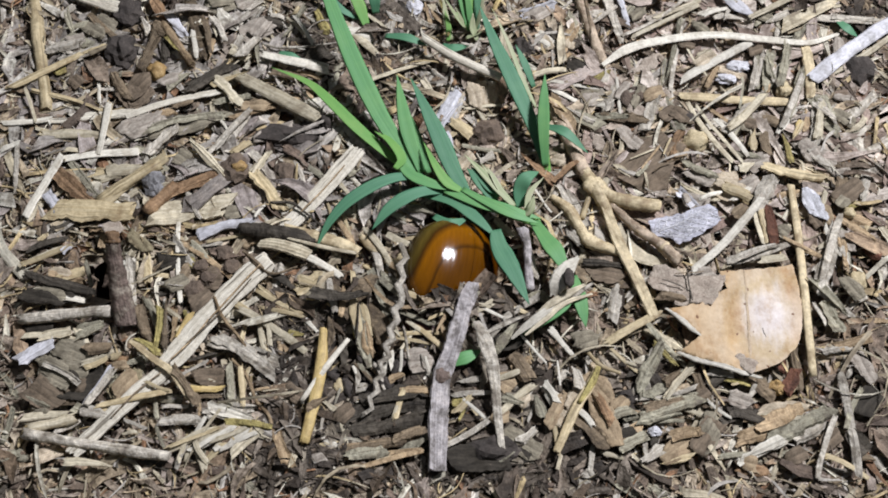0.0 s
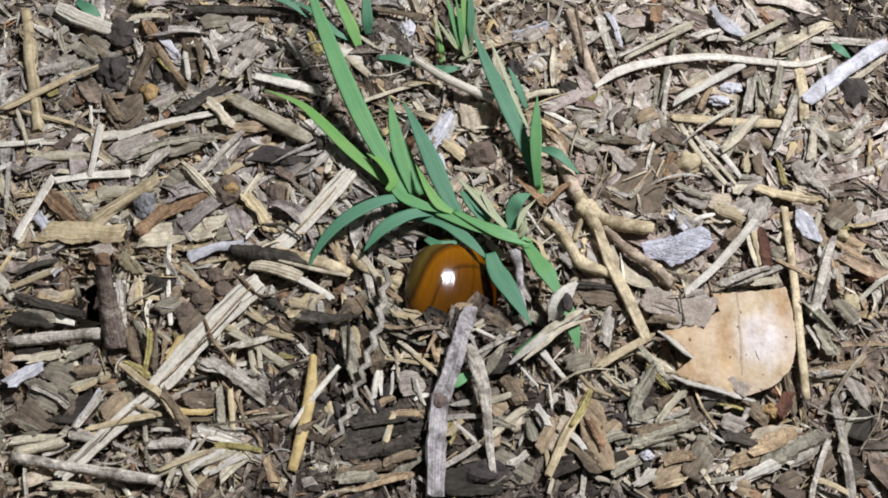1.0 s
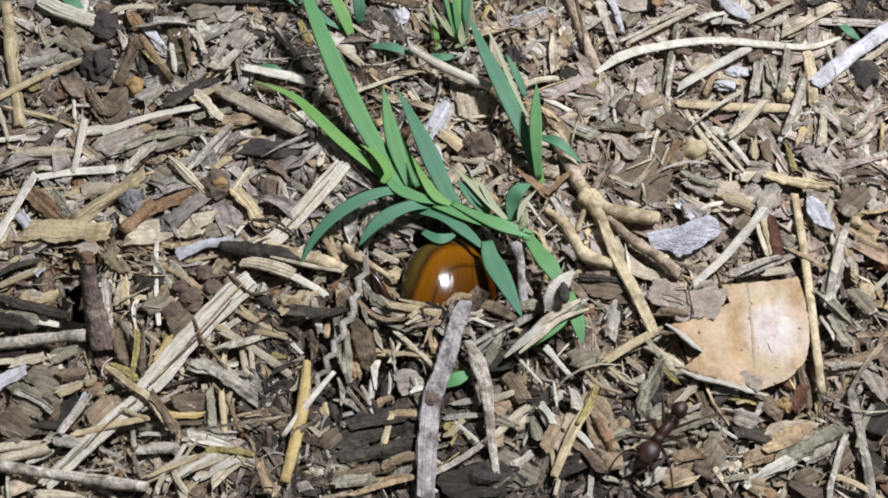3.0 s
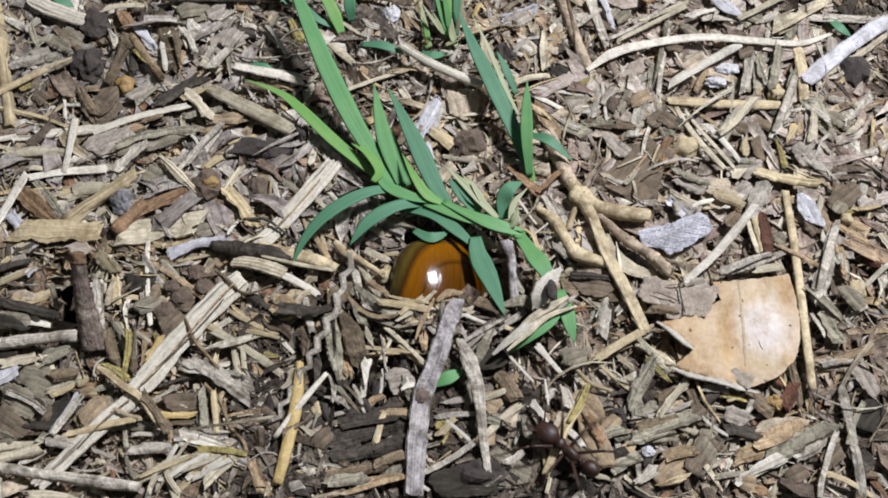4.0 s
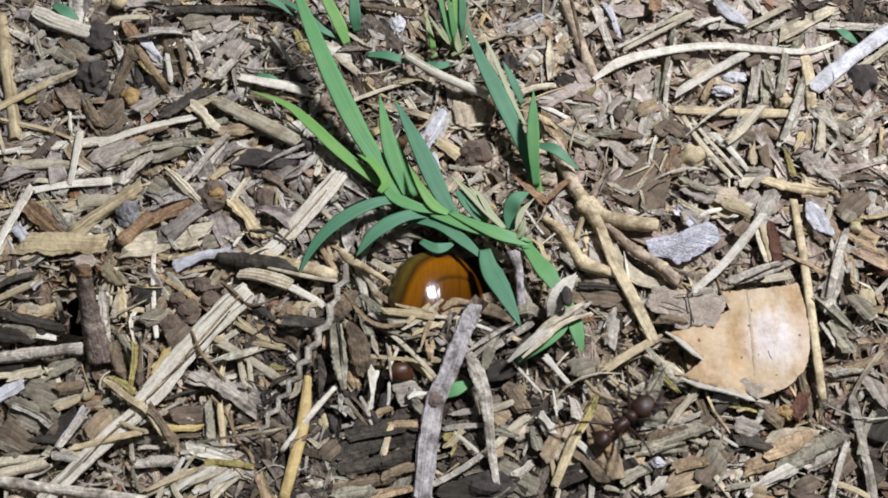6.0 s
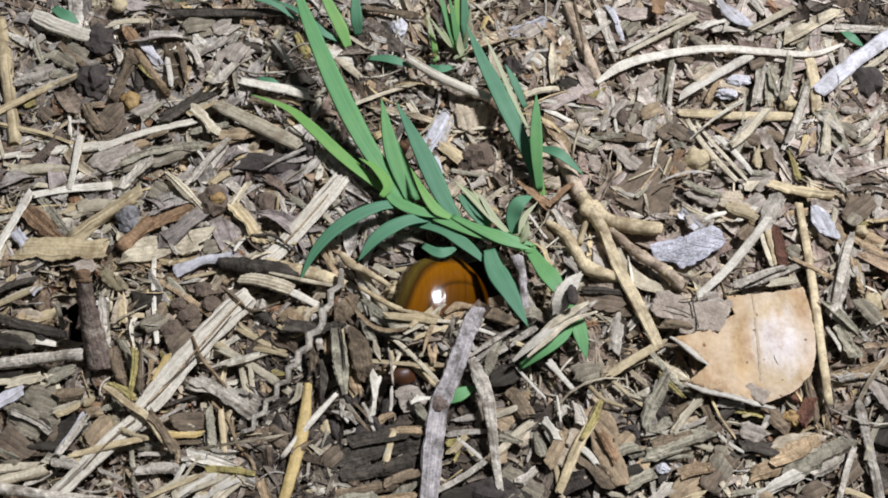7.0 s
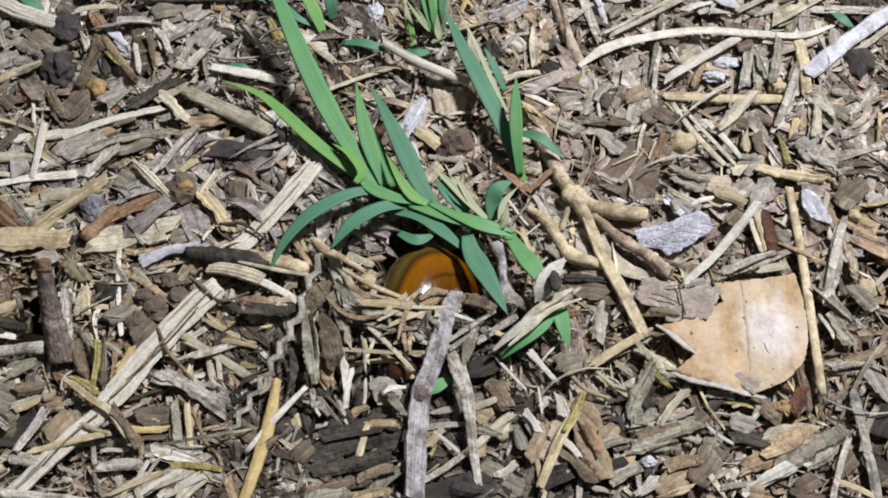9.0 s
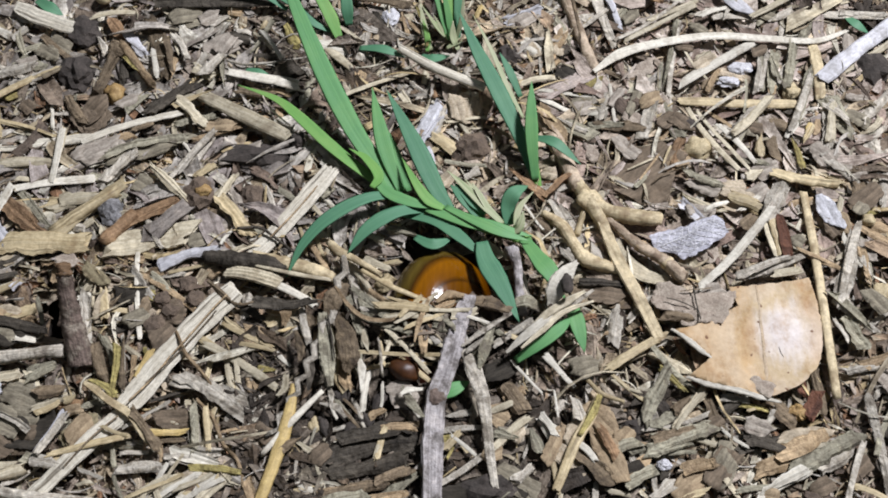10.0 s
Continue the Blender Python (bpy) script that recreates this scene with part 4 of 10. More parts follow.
strip("wood_chip", -37.53, 21.61, 1.3, 7.87, 2.17, 27.76, "pale", -0.19)
stalk("husk", [(-54.5, 1.5, 2.6), (-52.2, 1.0, 3.4), (-49.4, 0.3, 3.6), (-46.4, -0.6, 3.4), (-44.6, -1.1, 2.8)], [2.5, 2.7, 2.9, 3.1, 2.9], "pale", "cream-white broken husk lying against a straw", 0.45, rough=0.05, profile="ribbed")
strip("straw", -41.23, -3.36, 2.4, 9.01, 1.55, -30.89, "white", 0.22)
DARK_SLAT = strip("wood_chip", -39.86, -9.80, 5, 11.63, 2.3, 38.7, "dark", -0.6, 0, "dark grey bark slat pushed aside by a beetle")
strip("wood_chip", -43.78, -7.46, 2, 6.06, 3.2, 36.37, "cream", -0.07)
strip("wood_chip", -51.97, 11.46, 1.3, 6.06, 2.07, -13.66, "grey", 0.07)
strip("straw", -38.18, 15.83, 1.3, 5.46, 0.98, -48.24, "pale", 0.2)
strip("wood_chip", -37.76, 10.69, 1, 6.7, 1.98, -37.08, "pale", -0.16)
strip("straw", -37.34, 8.15, 1.5, 7.63, 0.81, -70.6, "cream", 0)
strip("straw", -40.36, 9.05, 1.5, 6.49, 0.69, -75.57, "cream", 0.16)
strip("straw", -35.49, 3.37, 1.3, 5.3, 0.91, -75.9, "tan", -0.19)
strip("wood_chip", 10.22, 10.25, 1.3, 6.82, 1.96, -107.59, "palegrey", -0.08)
strip("wood_chip", 4.16, 20.03, 2.2, 9.19, 1.94, -44.82, "orange", 0.11)
strip("wood_chip", 9.9, 19.29, 2.8, 7.35, 1.87, 44.3, "orange", 0.26)
strip("bark_flake", 8.61, 22.79, 1.6, 2.8, 2.99, -18.17, "cream", -0.07)
strip("straw", 4.91, 12.46, 2, 6.58, 0.49, -58.27, "white", 0)
strip("straw", 6.3, 5.5, 1.6, 6.77, 1.04, -81.88, "pale", 0.16)
strip("twig", 1.98, -1.36, 1.8, 9.02, 1.83, -77.69, "palegrey", 0)
strip("straw", 11.99, 3.74, 1.3, 6.08, 0.95, -68.83, "white", -0.07)
strip("wood_chip", 17.01, -5.34, 1, 10.07, 4.22, -4.58, "brown", 0.12)
strip("straw", 18.54, -7.12, 1.3, 4.47, 0.74, 0.53, "pale", 0.16)
strip("wood_chip", 19.36, -11.03, 1.6, 7.88, 2.64, -105.3, "palegrey", -0.19)
strip("straw", 22.56, -16.94, 2.4, 12.65, 1.92, 32.48, "cream", 0)
strip("wood_chip", 36.69, 12.18, 1.6, 7.62, 2.58, -50.54, "blue", 0.18)
strip("straw", 43.75, 3.9, 3, 22.56, 1.83, 47.03, "white", -0.81)
strip("wood_chip", 52.84, 13.99, 1.8, 7.68, 2.5, 58.26, "palegrey", -0.09)
strip("bark_flake", 45.51, 17.19, 1.2, 4.17, 5.31, 8.06, "cream", 0.05)
strip("straw", 47.46, 14.35, 1.8, 4.73, 1.22, 36.83, "white", 0.17)
strip("wood_chip", 59.11, 19.49, 2.2, 13.66, 2.61, -13.71, "cream", -0.33)
strip("bark_flake", 62.53, 11.75, 2.2, 7.4, 3.6, -70, "blue", 0.1)
strip("wood_chip", 52.96, 6.99, 1.6, 8.41, 1.99, -87.13, "red", 0.2)
strip("straw", 49.69, -0.09, 1.8, 13.01, 1.46, 18.71, "palegrey", -0.47)
strip("bark_flake", 30.49, -6.77, 2.6, 7.57, 6.45, -28.05, "leaf", -0.09)
strip("bark_flake", 36.67, -8.17, 3, 11.22, 5.91, -7.29, "leaf", 0.13)
strip("bark_flake", 37.65, -5.02, 2.4, 5.7, 3.14, 15.29, "palegrey", 0.21)
strip("bark_flake", 34.06, -10.81, 3.3, 6.59, 2.66, -1.04, "leaf", -0.16)
strip("wood_chip", 30.83, -10.49, 3, 5.55, 2.69, -13.63, "brown", 0)
strip("wood_chip", 69.06, 15.67, 1.3, 7.15, 3.81, -112.51, "brown", 0.17)
strip("straw", 74.53, 17.16, 1.8, 9.89, 1.93, -104.45, "palegrey", -0.36)
strip("straw", 64.27, -0.36, 2, 16.27, 1.87, -106.26, "palegrey", -0.2)
strip("straw", 68.34, 3.22, 1.3, 11.75, 1.05, -87.78, "grey", 0.14)
strip("wood_chip", 72.22, 8.36, 1.3, 4.05, 2.68, -27.81, "tan", 0.15)
strip("wood_chip", 73.76, 1.96, 1.2, 5.1, 3.12, -49.43, "red", -0.12)
strip("wood_chip", 71.02, 20.99, 1.3, 7.69, 1.95, -21.83, "brown", 0)
strip("straw", 74.42, 10.29, 1.3, 8.07, 1.01, -104.86, "cream", 0.19)
strip("straw", 58.81, 1.75, 2.2, 7.83, 0.91, -30.09, "tan", -0.28)
strip("straw", 50.44, 6.28, 1.8, 7.15, 1.06, -83.25, "pale", -0.09)
strip("twig", -93.86, -14.81, 2, 18.17, 2.46, 5.8, "palegrey", 0)
strip("straw", -96.51, -19.47, 1.6, 9.82, 1.42, -3.73, "pale", 0.35)
strip("wood_chip", -98.61, -22.98, 2, 7.17, 2.96, 37.06, "blue", -0.17)
strip("wood_chip", -93.07, -26.94, 1.4, 7.79, 1.92, -30.02, "pale", 0)
strip("straw", -85, -30.4, 2, 8.61, 1.52, -117.84, "blue", 0.21)
strip("wood_chip", -85.93, -35.44, 1.3, 6.16, 2.62, -11.29, "grey", -0.22)
strip("wood_chip", -82.64, -24.38, 1, 3.75, 3.39, -15.26, "orange", -0.04)
strip("bark_flake", -79.68, -29.26, 1.2, 6.75, 4.05, 35.17, "olive", 0.08)
strip("straw", -77.2, -33.14, 2.2, 13.24, 1.39, 17.28, "cream", 0.48)
strip("straw", -72.65, -23.79, 2.4, 7.66, 0.95, -55.58, "cream", -0.18)
strip("straw", -63.89, -30.24, 1.3, 7.07, 1.13, -3.68, "cream", 0)
strip("straw", -64.53, -33.42, 1.3, 6.8, 0.64, -81.53, "tan", 0.16)
strip("wood_chip", -58.8, -31.2, 1.3, 7.61, 1.4, -84.15, "palegrey", -0.27)
strip("straw", -55.68, -30.81, 2, 8.94, 0.87, -95.75, "cream", -0.11)
strip("twig", -83.72, -42.7, 2.4, 28.74, 2.2, -8.62, "palegrey", 0)
strip("straw", -95.09, -36.57, 1.8, 7.21, 1.81, 4.38, "pale", 0.26)
strip("wood_chip", -58.47, -35.53, 1.6, 7.13, 1.57, 4.45, "white", -0.17)
strip("straw", -65.36, -40.96, 1.8, 9.22, 1.01, 25.7, "cream", 0)
strip("straw", -56.26, -40.73, 2, 9.26, 1.34, 28.64, "white", 0.22)
strip("straw", -65.71, -43.08, 1.3, 4.36, 0.87, 81.15, "pale", -0.16)
strip("straw", -62.24, -39.22, 1.8, 6.42, 0.9, 13.91, "pale", -0.08)
strip("straw", -59.81, -42.17, 1.6, 7.53, 1, 58.58, "pale", 0.09)
strip("wood_chip", -55.19, -23.03, 1.6, 16.16, 2.71, -20.71, "palegrey", 0.58)
strip("straw", -51.05, -40.54, 1.8, 5.47, 0.75, -12.34, "pale", -0.13)
strip("straw", -51.96, -16.87, 2, 16.82, 1.57, -34.87, "cream", 0)
strip("wood_chip", -56.71, -17.6, 1.3, 5.14, 1.36, -98.45, "cream", 0.12)
strip("straw", -52.55, -20.47, 1.4, 8.39, 1.3, -79, "pale", -0.3)
strip("straw", -50.62, -16.99, 1.3, 5.35, 1.12, -92.64, "pale", -0.06)
strip("straw", -48.9, -13.15, 1.3, 6.7, 0.97, 9.34, "pale", 0.08)
strip("wood_chip", -89.43, -20.75, 1.3, 6.38, 1.91, -67.78, "pale", 0.23)
strip("wood_chip", -78.42, -15.62, 1.3, 4.92, 1.31, 102.59, "grey", -0.12)
strip("straw", -68.34, -16.68, 1.3, 6.96, 0.87, -71.14, "olive", 0)
strip("straw", -69.19, -16.38, 1.3, 4.63, 0.97, 49.56, "cream", 0.11)
strip("straw", -33.26, -17.01, 2.6, 12.53, 2.18, -75.37, "cream", -0.45)
strip("wood_chip", -27.42, -23.64, 2, 7.84, 1.1, -99.5, "white", -0.09)
strip("bark_flake", -20.91, -24.52, 2, 5.83, 5.08, 10.44, "palegrey", 0.07)
strip("wood_chip", -27.79, -34.83, 1.4, 19.91, 4.92, 12.65, "dark", 0.72)
strip("wood_chip", -36.59, -34.94, 1.8, 6.6, 1.51, -31.19, "pale", -0.16)
strip("straw", -28.16, -43.91, 1.8, 16.1, 0.97, 7.56, "tan", 0)
strip("straw", -34.73, -41.4, 1.3, 10.55, 0.87, 5.02, "cream", 0.25)
strip("straw", -21.68, -30.4, 2.2, 7.29, 1.24, 2.61, "tan", -0.26)
strip("straw", -24.75, -33.7, 2.2, 6.12, 0.76, -109.76, "pale", -0.07)
strip("wood_chip", -20.77, -41.33, 1.3, 6.01, 2.38, 38.25, "grey", 0.07)
strip("wood_chip", -37.88, -41.14, 1.5, 3.63, 1.69, -27.51, "white", 0.13)
strip("straw", 2.08, -21.42, 2, 8.22, 0.57, -50.93, "white", -0.2)
strip("straw", 8.34, -20.28, 1.8, 7.81, 1.03, -55.09, "white", 0)
strip("bark_flake", 13.39, -18.71, 1.3, 4.78, 3.23, 20.71, "palegrey", 0.11)
strip("straw", 21.21, -24.64, 2, 8.97, 0.81, -40.88, "cream", -0.32)
strip("wood_chip", 5.51, -32.27, 1.8, 4.04, 1.54, -57.23, "white", -0.05)
strip("straw", -1.97, -33.38, 2, 9.07, 1.08, 41.59, "pale", 0.11)
strip("bark_flake", -3.34, -29.13, 1.3, 4.83, 4.06, -28.96, "tan", 0.17)
strip("straw", -2.76, -27.29, 2, 5.74, 1.36, 18.79, "pale", -0.14)
strip("wood_chip", -0.22, -24.49, 1.3, 4.06, 2.51, 19, "tan", 0)
strip("bark_flake", 7.69, -33.9, 1.6, 6.51, 3.6, 57.84, "tan", 0.16)
strip("straw", -12.09, -32.93, 1.3, 4.49, 1.31, 47.49, "olive", -0.16)
strip("straw", -8.85, -35.76, 1.3, 4.66, 0.76, -54.8, "cream", -0.06)
strip("straw", -13.57, -41.01, 1.3, 4.78, 0.87, 21.83, "pale", 0.06)
strip("wood_chip", 24.36, -26.32, 1.8, 9.8, 1.91, -111.8, "palegrey", 0.35)
strip("wood_chip", 11.97, -29.09, 1.3, 5.87, 1.92, -120.47, "palegrey", -0.14)
strip("wood_chip", 15.4, -33.92, 1.3, 5.73, 1.73, -77.6, "pale", 0)
strip("straw", 30.69, -29.13, 2, 8.97, 1.26, 48.31, "pale", 0.22)
strip("straw", 32.26, -27.1, 1.3, 5.02, 0.77, 26.12, "pale", -0.18)
strip("wood_chip", 29.96, -32.77, 1.3, 9.86, 2.63, 15.56, "grey", -0.12)
strip("bark_flake", 35.71, -39.62, 1.8, 9.52, 4.67, 58.1, "grey", 0.11)
strip("bark_flake", 30.57, -41.88, 1.4, 7.46, 4.12, 34.52, "tan", 0.27)
strip("wood_chip", 50.42, -35.54, 1.6, 11.73, 3.41, 19.5, "tan", -0.28)
strip("wood_chip", 55.94, -37.89, 1.3, 7.47, 3.54, 25.24, "palegrey", 0)
strip("straw", 46.25, -42.85, 2, 9.76, 1.64, 25.23, "white", 0.23)
strip("straw", 58.71, -41.8, 2.2, 12.99, 1.21, -111.28, "palegrey", -0.47)
strip("bark_flake", 60.27, -39.97, 1.6, 5.27, 4.17, 45.36, "brown", -0.06)
strip("straw", 64.14, -36.98, 2, 19.79, 1.83, -87.52, "palegrey", 0.24)
strip("straw", 62.07, -45.33, 2, 9.45, 1.12, -29.08, "cream", 0.34)
strip("wood_chip", 47.62, -28.78, 1.2, 6.76, 2.54, -58.15, "brown", -0.16)
strip("wood_chip", 54.84, -24.88, 1.2, 9.23, 2.2, -87.81, "brown", 0)
strip("wood_chip", 52.22, -22.96, 0.8, 5.82, 2.44, -86.87, "red", 0.14)
strip("wood_chip", 44.39, -46.35, 1.3, 5.16, 2.61, -12.74, "orange", -0.19)
strip("straw", 35.44, -35.09, 1.3, 10.18, 0.91, -16.72, "pale", -0.12)
strip("straw", 42.86, -28.19, 1.3, 5.36, 1.04, -13.22, "olive", 0.06)
strip("wood_chip", 43.21, -34.38, 1.3, 5.29, 2.73, -13.05, "dark", 0.19)
strip("wood_chip", 63.18, -13.92, 1.3, 6.49, 3.58, -68.4, "grey", -0.16)
strip("straw", 63.76, -10.62, 2, 8.77, 1.5, -44.7, "palegrey", 0)
strip("wood_chip", 28.8, -22.46, 2, 6.12, 1.39, -50.3, "olive", 0.15)
strip("straw", 28.71, -20.1, 2, 11.98, 1.17, -52.39, "grey", -0.43)
strip("wood_chip", 67.27, -19.35, 1.3, 7.22, 2.49, 18, "tan", -0.09)
strip("bark_flake", 68.4, -24.01, 1.3, 7.46, 3.5, -69.28, "palegrey", 0.09)
strip("wood_chip", 64.02, -21.05, 1.3, 6.21, 1.38, 9.85, "palegrey", 0.22)
strip("wood_chip", 35.94, -30.32, 1.3, 7.09, 2, -73.88, "brown", -0.17)
HEAVED.append(strip("wood_chip", -6.3, -17.67, 3.2, 7.23, 1.83, 39.69, "grey", 0))
strip("wood_chip", 22.46, -35.44, 1.3, 6.41, 1.99, 4.05, "grey", 0.15)
strip("wood_chip", 22.09, -26.41, 1.3, 2.84, 1.53, 36.37, "dark", -0.1)
strip("straw", 7.56, -42.01, 1.3, 8.85, 0.83, 76.86, "pale", -0.11)
strip("straw", -3.5, -43.76, 1.3, 4.57, 1.48, 35.12, "grey", 0.05)
HEAVED.append(strip("wood_chip", -12.83, -15.37, 2.9, 7.71, 1.19, -5.43, "pale", 0.28))
HEAVED.append(strip("straw", -20.48, -16, 3.6, 5.49, 1.06, -4.72, "pale", -0.13))
HEAVED.append(strip("straw", -20.72, -18.4, 4.4, 14.71, 0.94, -4.65, "cream", 0))
HEAVED.append(strip("straw", -19.27, -17.95, 4.6, 11.35, 0.9, -46.45, "pale", 0.27))
HEAVED.append(strip("straw", -19.75, -9.34, 5.8, 6.85, 1.44, -6.09, "cream", -0.25))
strip("straw", -25.61, -4.37, 2.6, 5.91, 1.18, 140.01, "tan", -0.07)
HEAVED.append(strip("straw", -18.61, -9.9, 6.6, 5.61, 1.05, 42.17, "cream", 0.07))
HEAVED.append(strip("straw", -12.76, -11.86, 5.8, 6.07, 1.15, -44.59, "grey", 0.22))
HEAVED.append(strip("straw", -8.39, -11.73, 6, 8.43, 0.71, -26.18, "white", -0.2))
HEAVED.append(strip("straw", -5.63, -7.52, 3.4, 4.7, 1.34, -8.52, "grey", 0))
HEAVED.append(strip("straw", -23.72, -12.89, 5.2, 10.57, 1.06, -20.81, "grey", 0.25))
HEAVED.append(strip("straw", -22.63, -15.41, 4.2, 9.96, 0.78, 71.15, "pale", -0.36))
HEAVED.append(strip("straw", -25.43, -8.63, 5.2, 11.6, 1.39, -39.83, "grey", -0.14))
strip("wood_chip", -23.71, -0.6, 1.8, 2.51, 2.67, 47.79, "cream", 0.03)
strip("straw", -29.92, 1.26, 2.8, 9.3, 1.39, -55.68, "pale", 0.33)
strip("wood_chip", -25.75, 3.03, 1.6, 5.3, 1.24, -29.87, "pale", -0.13)
strip("wood_chip", -29.49, -9.52, 2, 10.42, 2, -70.24, "grey", 0)
strip("wood_chip", -37.23, -11.23, 2, 7.07, 2.45, -59.98, "brown", 0.17)
strip("wood_chip", -29.35, -17.27, 1.8, 6.07, 2.63, -78.5, "grey", -0.22)
HEAVED.append(strip("wood_chip", -6.68, -17.07, 5, 4.79, 1.02, 40.41, "palegrey", -0.06))
strip("straw", -0.13, -12.94, 3, 8.22, 1.63, 34.67, "palegrey", 0.1)
strip("straw", -1.8, -13.13, 2.8, 5.76, 0.96, -19.2, "cream", 0.21)
strip("wood_chip", -23.49, 3.5, 1.2, 4.6, 1.02, 6.89, "cream", -0.11)
strip("wood_chip", -27.59, 9.72, 1.2, 6.43, 1.27, -25.12, "grey", 0)
strip("wood_chip", -20.65, 10.13, 1.4, 5.95, 1.82, -13.82, "grey", 0.14)
strip("straw", -27.02, 10.05, 1.2, 7.61, 0.84, -51.79, "palegrey", -0.27)
strip("wood_chip", -3.18, 5.7, 1.8, 5.53, 1.48, -45.33, "pale", -0.07)
strip("bark_flake", -90.22, -29.55, 1.2, 10.78, 7.42, 3.3, "dark", 0.13)
strip("bark_flake", 68.14, -32.5, 1.2, 7.2, 5.42, 50.12, "dark", 0.26)
strip("wood_chip", 65.47, -40.73, 1.2, 5.01, 3.4, -61.02, "dark", -0.12)
strip("bark_flake", -1.14, -43.64, 0.8, 4.1, 4.3, -41.94, "dark", 0)
strip("bark_flake", -58.18, -39.18, 2, 6.89, 2.93, 27.5, "cream", 0.17)
strip("straw", -60.83, -41.04, 2.2, 9.67, 1.35, 31.65, "white", -0.35)
strip("straw", -53.65, -39.96, 2.2, 5.99, 1.1, 64.31, "cream", -0.07)
strip("straw", -64.07, -38.98, 2, 4.9, 1.01, -117.69, "white", 0.06)
strip("wood_chip", -56.67, 21.55, 1.4, 8.63, 1.93, -53.2, "palegrey", 0.31)
strip("wood_chip", -30.59, 63.13, 1, 7.36, 1.28, -74.03, "dark", -0.18)
strip("wood_chip", -49.42, 54.18, 1.2, 6.35, 1.51, -8.2, "dark", 0)
strip("wood_chip", 66.66, -43.4, 1, 3.14, 2.25, -20.89, "brown", 0.08)
strip("straw", 65.06, -33.84, 2, 8.63, 1.21, -116.58, "grey", -0.31)
strip("wood_chip", -67.63, -2.63, 1.2, 5.1, 2.17, -22.65, "olive", -0.06)
strip("wood_chip", -58.15, -3.82, 1.4, 5.42, 1.56, -67.84, "brown", 0.07)
strip("straw", -28.62, -27.75, 1.8, 6.17, 0.86, -68.53, "palegrey", 0.22)
strip("straw", -31.35, -27.06, 1.6, 5.71, 0.97, -54.14, "grey", -0.14)
HEAVED.append(strip("wood_chip", -26.04, -17.93, 1.8, 4, 1.41, 35.26, "brown", 0))
HEAVED.append(strip("straw", -20.38, -9.87, 6.6, 8.9, 1.67, -10.36, "cream", 0.21))
HEAVED.append(strip("wood_chip", -12, -9.45, 6, 3.71, 2.4, 12.09, "tan", -0.13))
HEAVED.append(strip("wood_chip", -10.62, -8.69, 6, 3.3, 1.44, 20.43, "grey", -0.04))
HEAVED.append(strip("straw", -5.11, -9.02, 3.2, 4.88, 1.34, -5.32, "brown", 0.06))
HEAVED.append(strip("straw", -18.22, -11.59, 5.8, 9.94, 1.19, -7.95, "pale", 0.36))
HEAVED.append(strip("straw", -15.74, -12.31, 6, 7.8, 0.95, 24.3, "cream", -0.19))
HEAVED.append(strip("wood_chip", -22.61, -10.31, 5.4, 3.72, 1.67, 27.99, "grey", 0))
HEAVED.append(strip("straw", -25.15, -9.9, 4.6, 5.33, 1.19, -20.89, "palegrey", 0.13))
HEAVED.append(strip("wood_chip", -8.91, -11.37, 6, 4.53, 1.67, 14.28, "pale", -0.16))
stalk("straw", [(15.05, -26.31, 3.6), (13.71, -29.51, 4.0), (11.24, -33.33, 4.0)], [1.0, 1.5, 0.9], "olive", "olive yellow split tip of a straw", 0.4, rough=0.05)
strip("bark_flake", 19.12, -33.54, 1.6, 4.39, 3.58, 48.75, "tan", 0.05)
strip("bark_flake", 9.85, -32.89, 1.8, 5.03, 2.75, 61.87, "cream", 0.18)
strip("wood_chip", 21.12, -39.02, 1.4, 4.85, 2.33, 25.86, "tan", -0.12)
HEAVED.append(strip("straw", -12.18, -10.65, 6.4, 8.76, 0.84, -4.18, "pale", 0))
HEAVED.append(strip("straw", -19.87, -12.23, 5.6, 5.84, 0.77, -67.93, "grey", 0.14))
HEAVED.append(strip("wood_chip", -22.1, -12.87, 4.4, 4.42, 1.44, 6.75, "brown", -0.16))
HEAVED.append(strip("wood_chip", -12.24, -13.9, 5, 4.73, 1.65, -23.19, "grey", -0.06))
HEAVED.append(strip("straw", -3.88, -12.67, 2.8, 4.69, 1.17, -42.81, "grey", 0.06))
strip("wood_chip", -104.17, 62.16, 1.3, 3.47, 1.88, 48.21, "palegrey", 0.13)
strip("wood_chip", -101.78, 58.01, 1.3, 5.06, 1.58, 16.32, "grey", -0.12)
strip("wood_chip", -96.16, 43.92, 1.3, 4.27, 1.44, -64.47, "palegrey", 0)
strip("wood_chip", -90.33, 44.08, 1.3, 2.66, 2.06, 49.29, "grey", 0.06)
strip("wood_chip", -89.7, 40.85, 1.3, 9.75, 1.33, 3.86, "palegrey", -0.35)
strip("wood_chip", -76.67, 42.83, 1.3, 5.42, 2.05, 41.12, "grey", -0.07)
strip("wood_chip", -81.62, 56.73, 2.4, 4.39, 3.18, -25.98, "brown", 0.05)
strip("wood_chip", -85.83, 58.41, 1.3, 5.19, 1.74, -64.14, "palegrey", 0.19)
strip("wood_chip", -103.57, 45.85, 1.3, 2.57, 2.67, 52.23, "olive", -0.06)
strip("bark_flake", -60.46, 56.36, 1.6, 9.31, 5.23, 23.88, "palegrey", 0)
strip("wood_chip", -63.43, 50.52, 1.3, 4.82, 3.35, -33.18, "pale", 0.12)
strip("wood_chip", -59, 50.21, 1.3, 7.57, 0.99, -82.55, "grey", -0.27)
strip("wood_chip", -62.95, 60.64, 1.3, 4.56, 1.73, -119.48, "palegrey", -0.05)
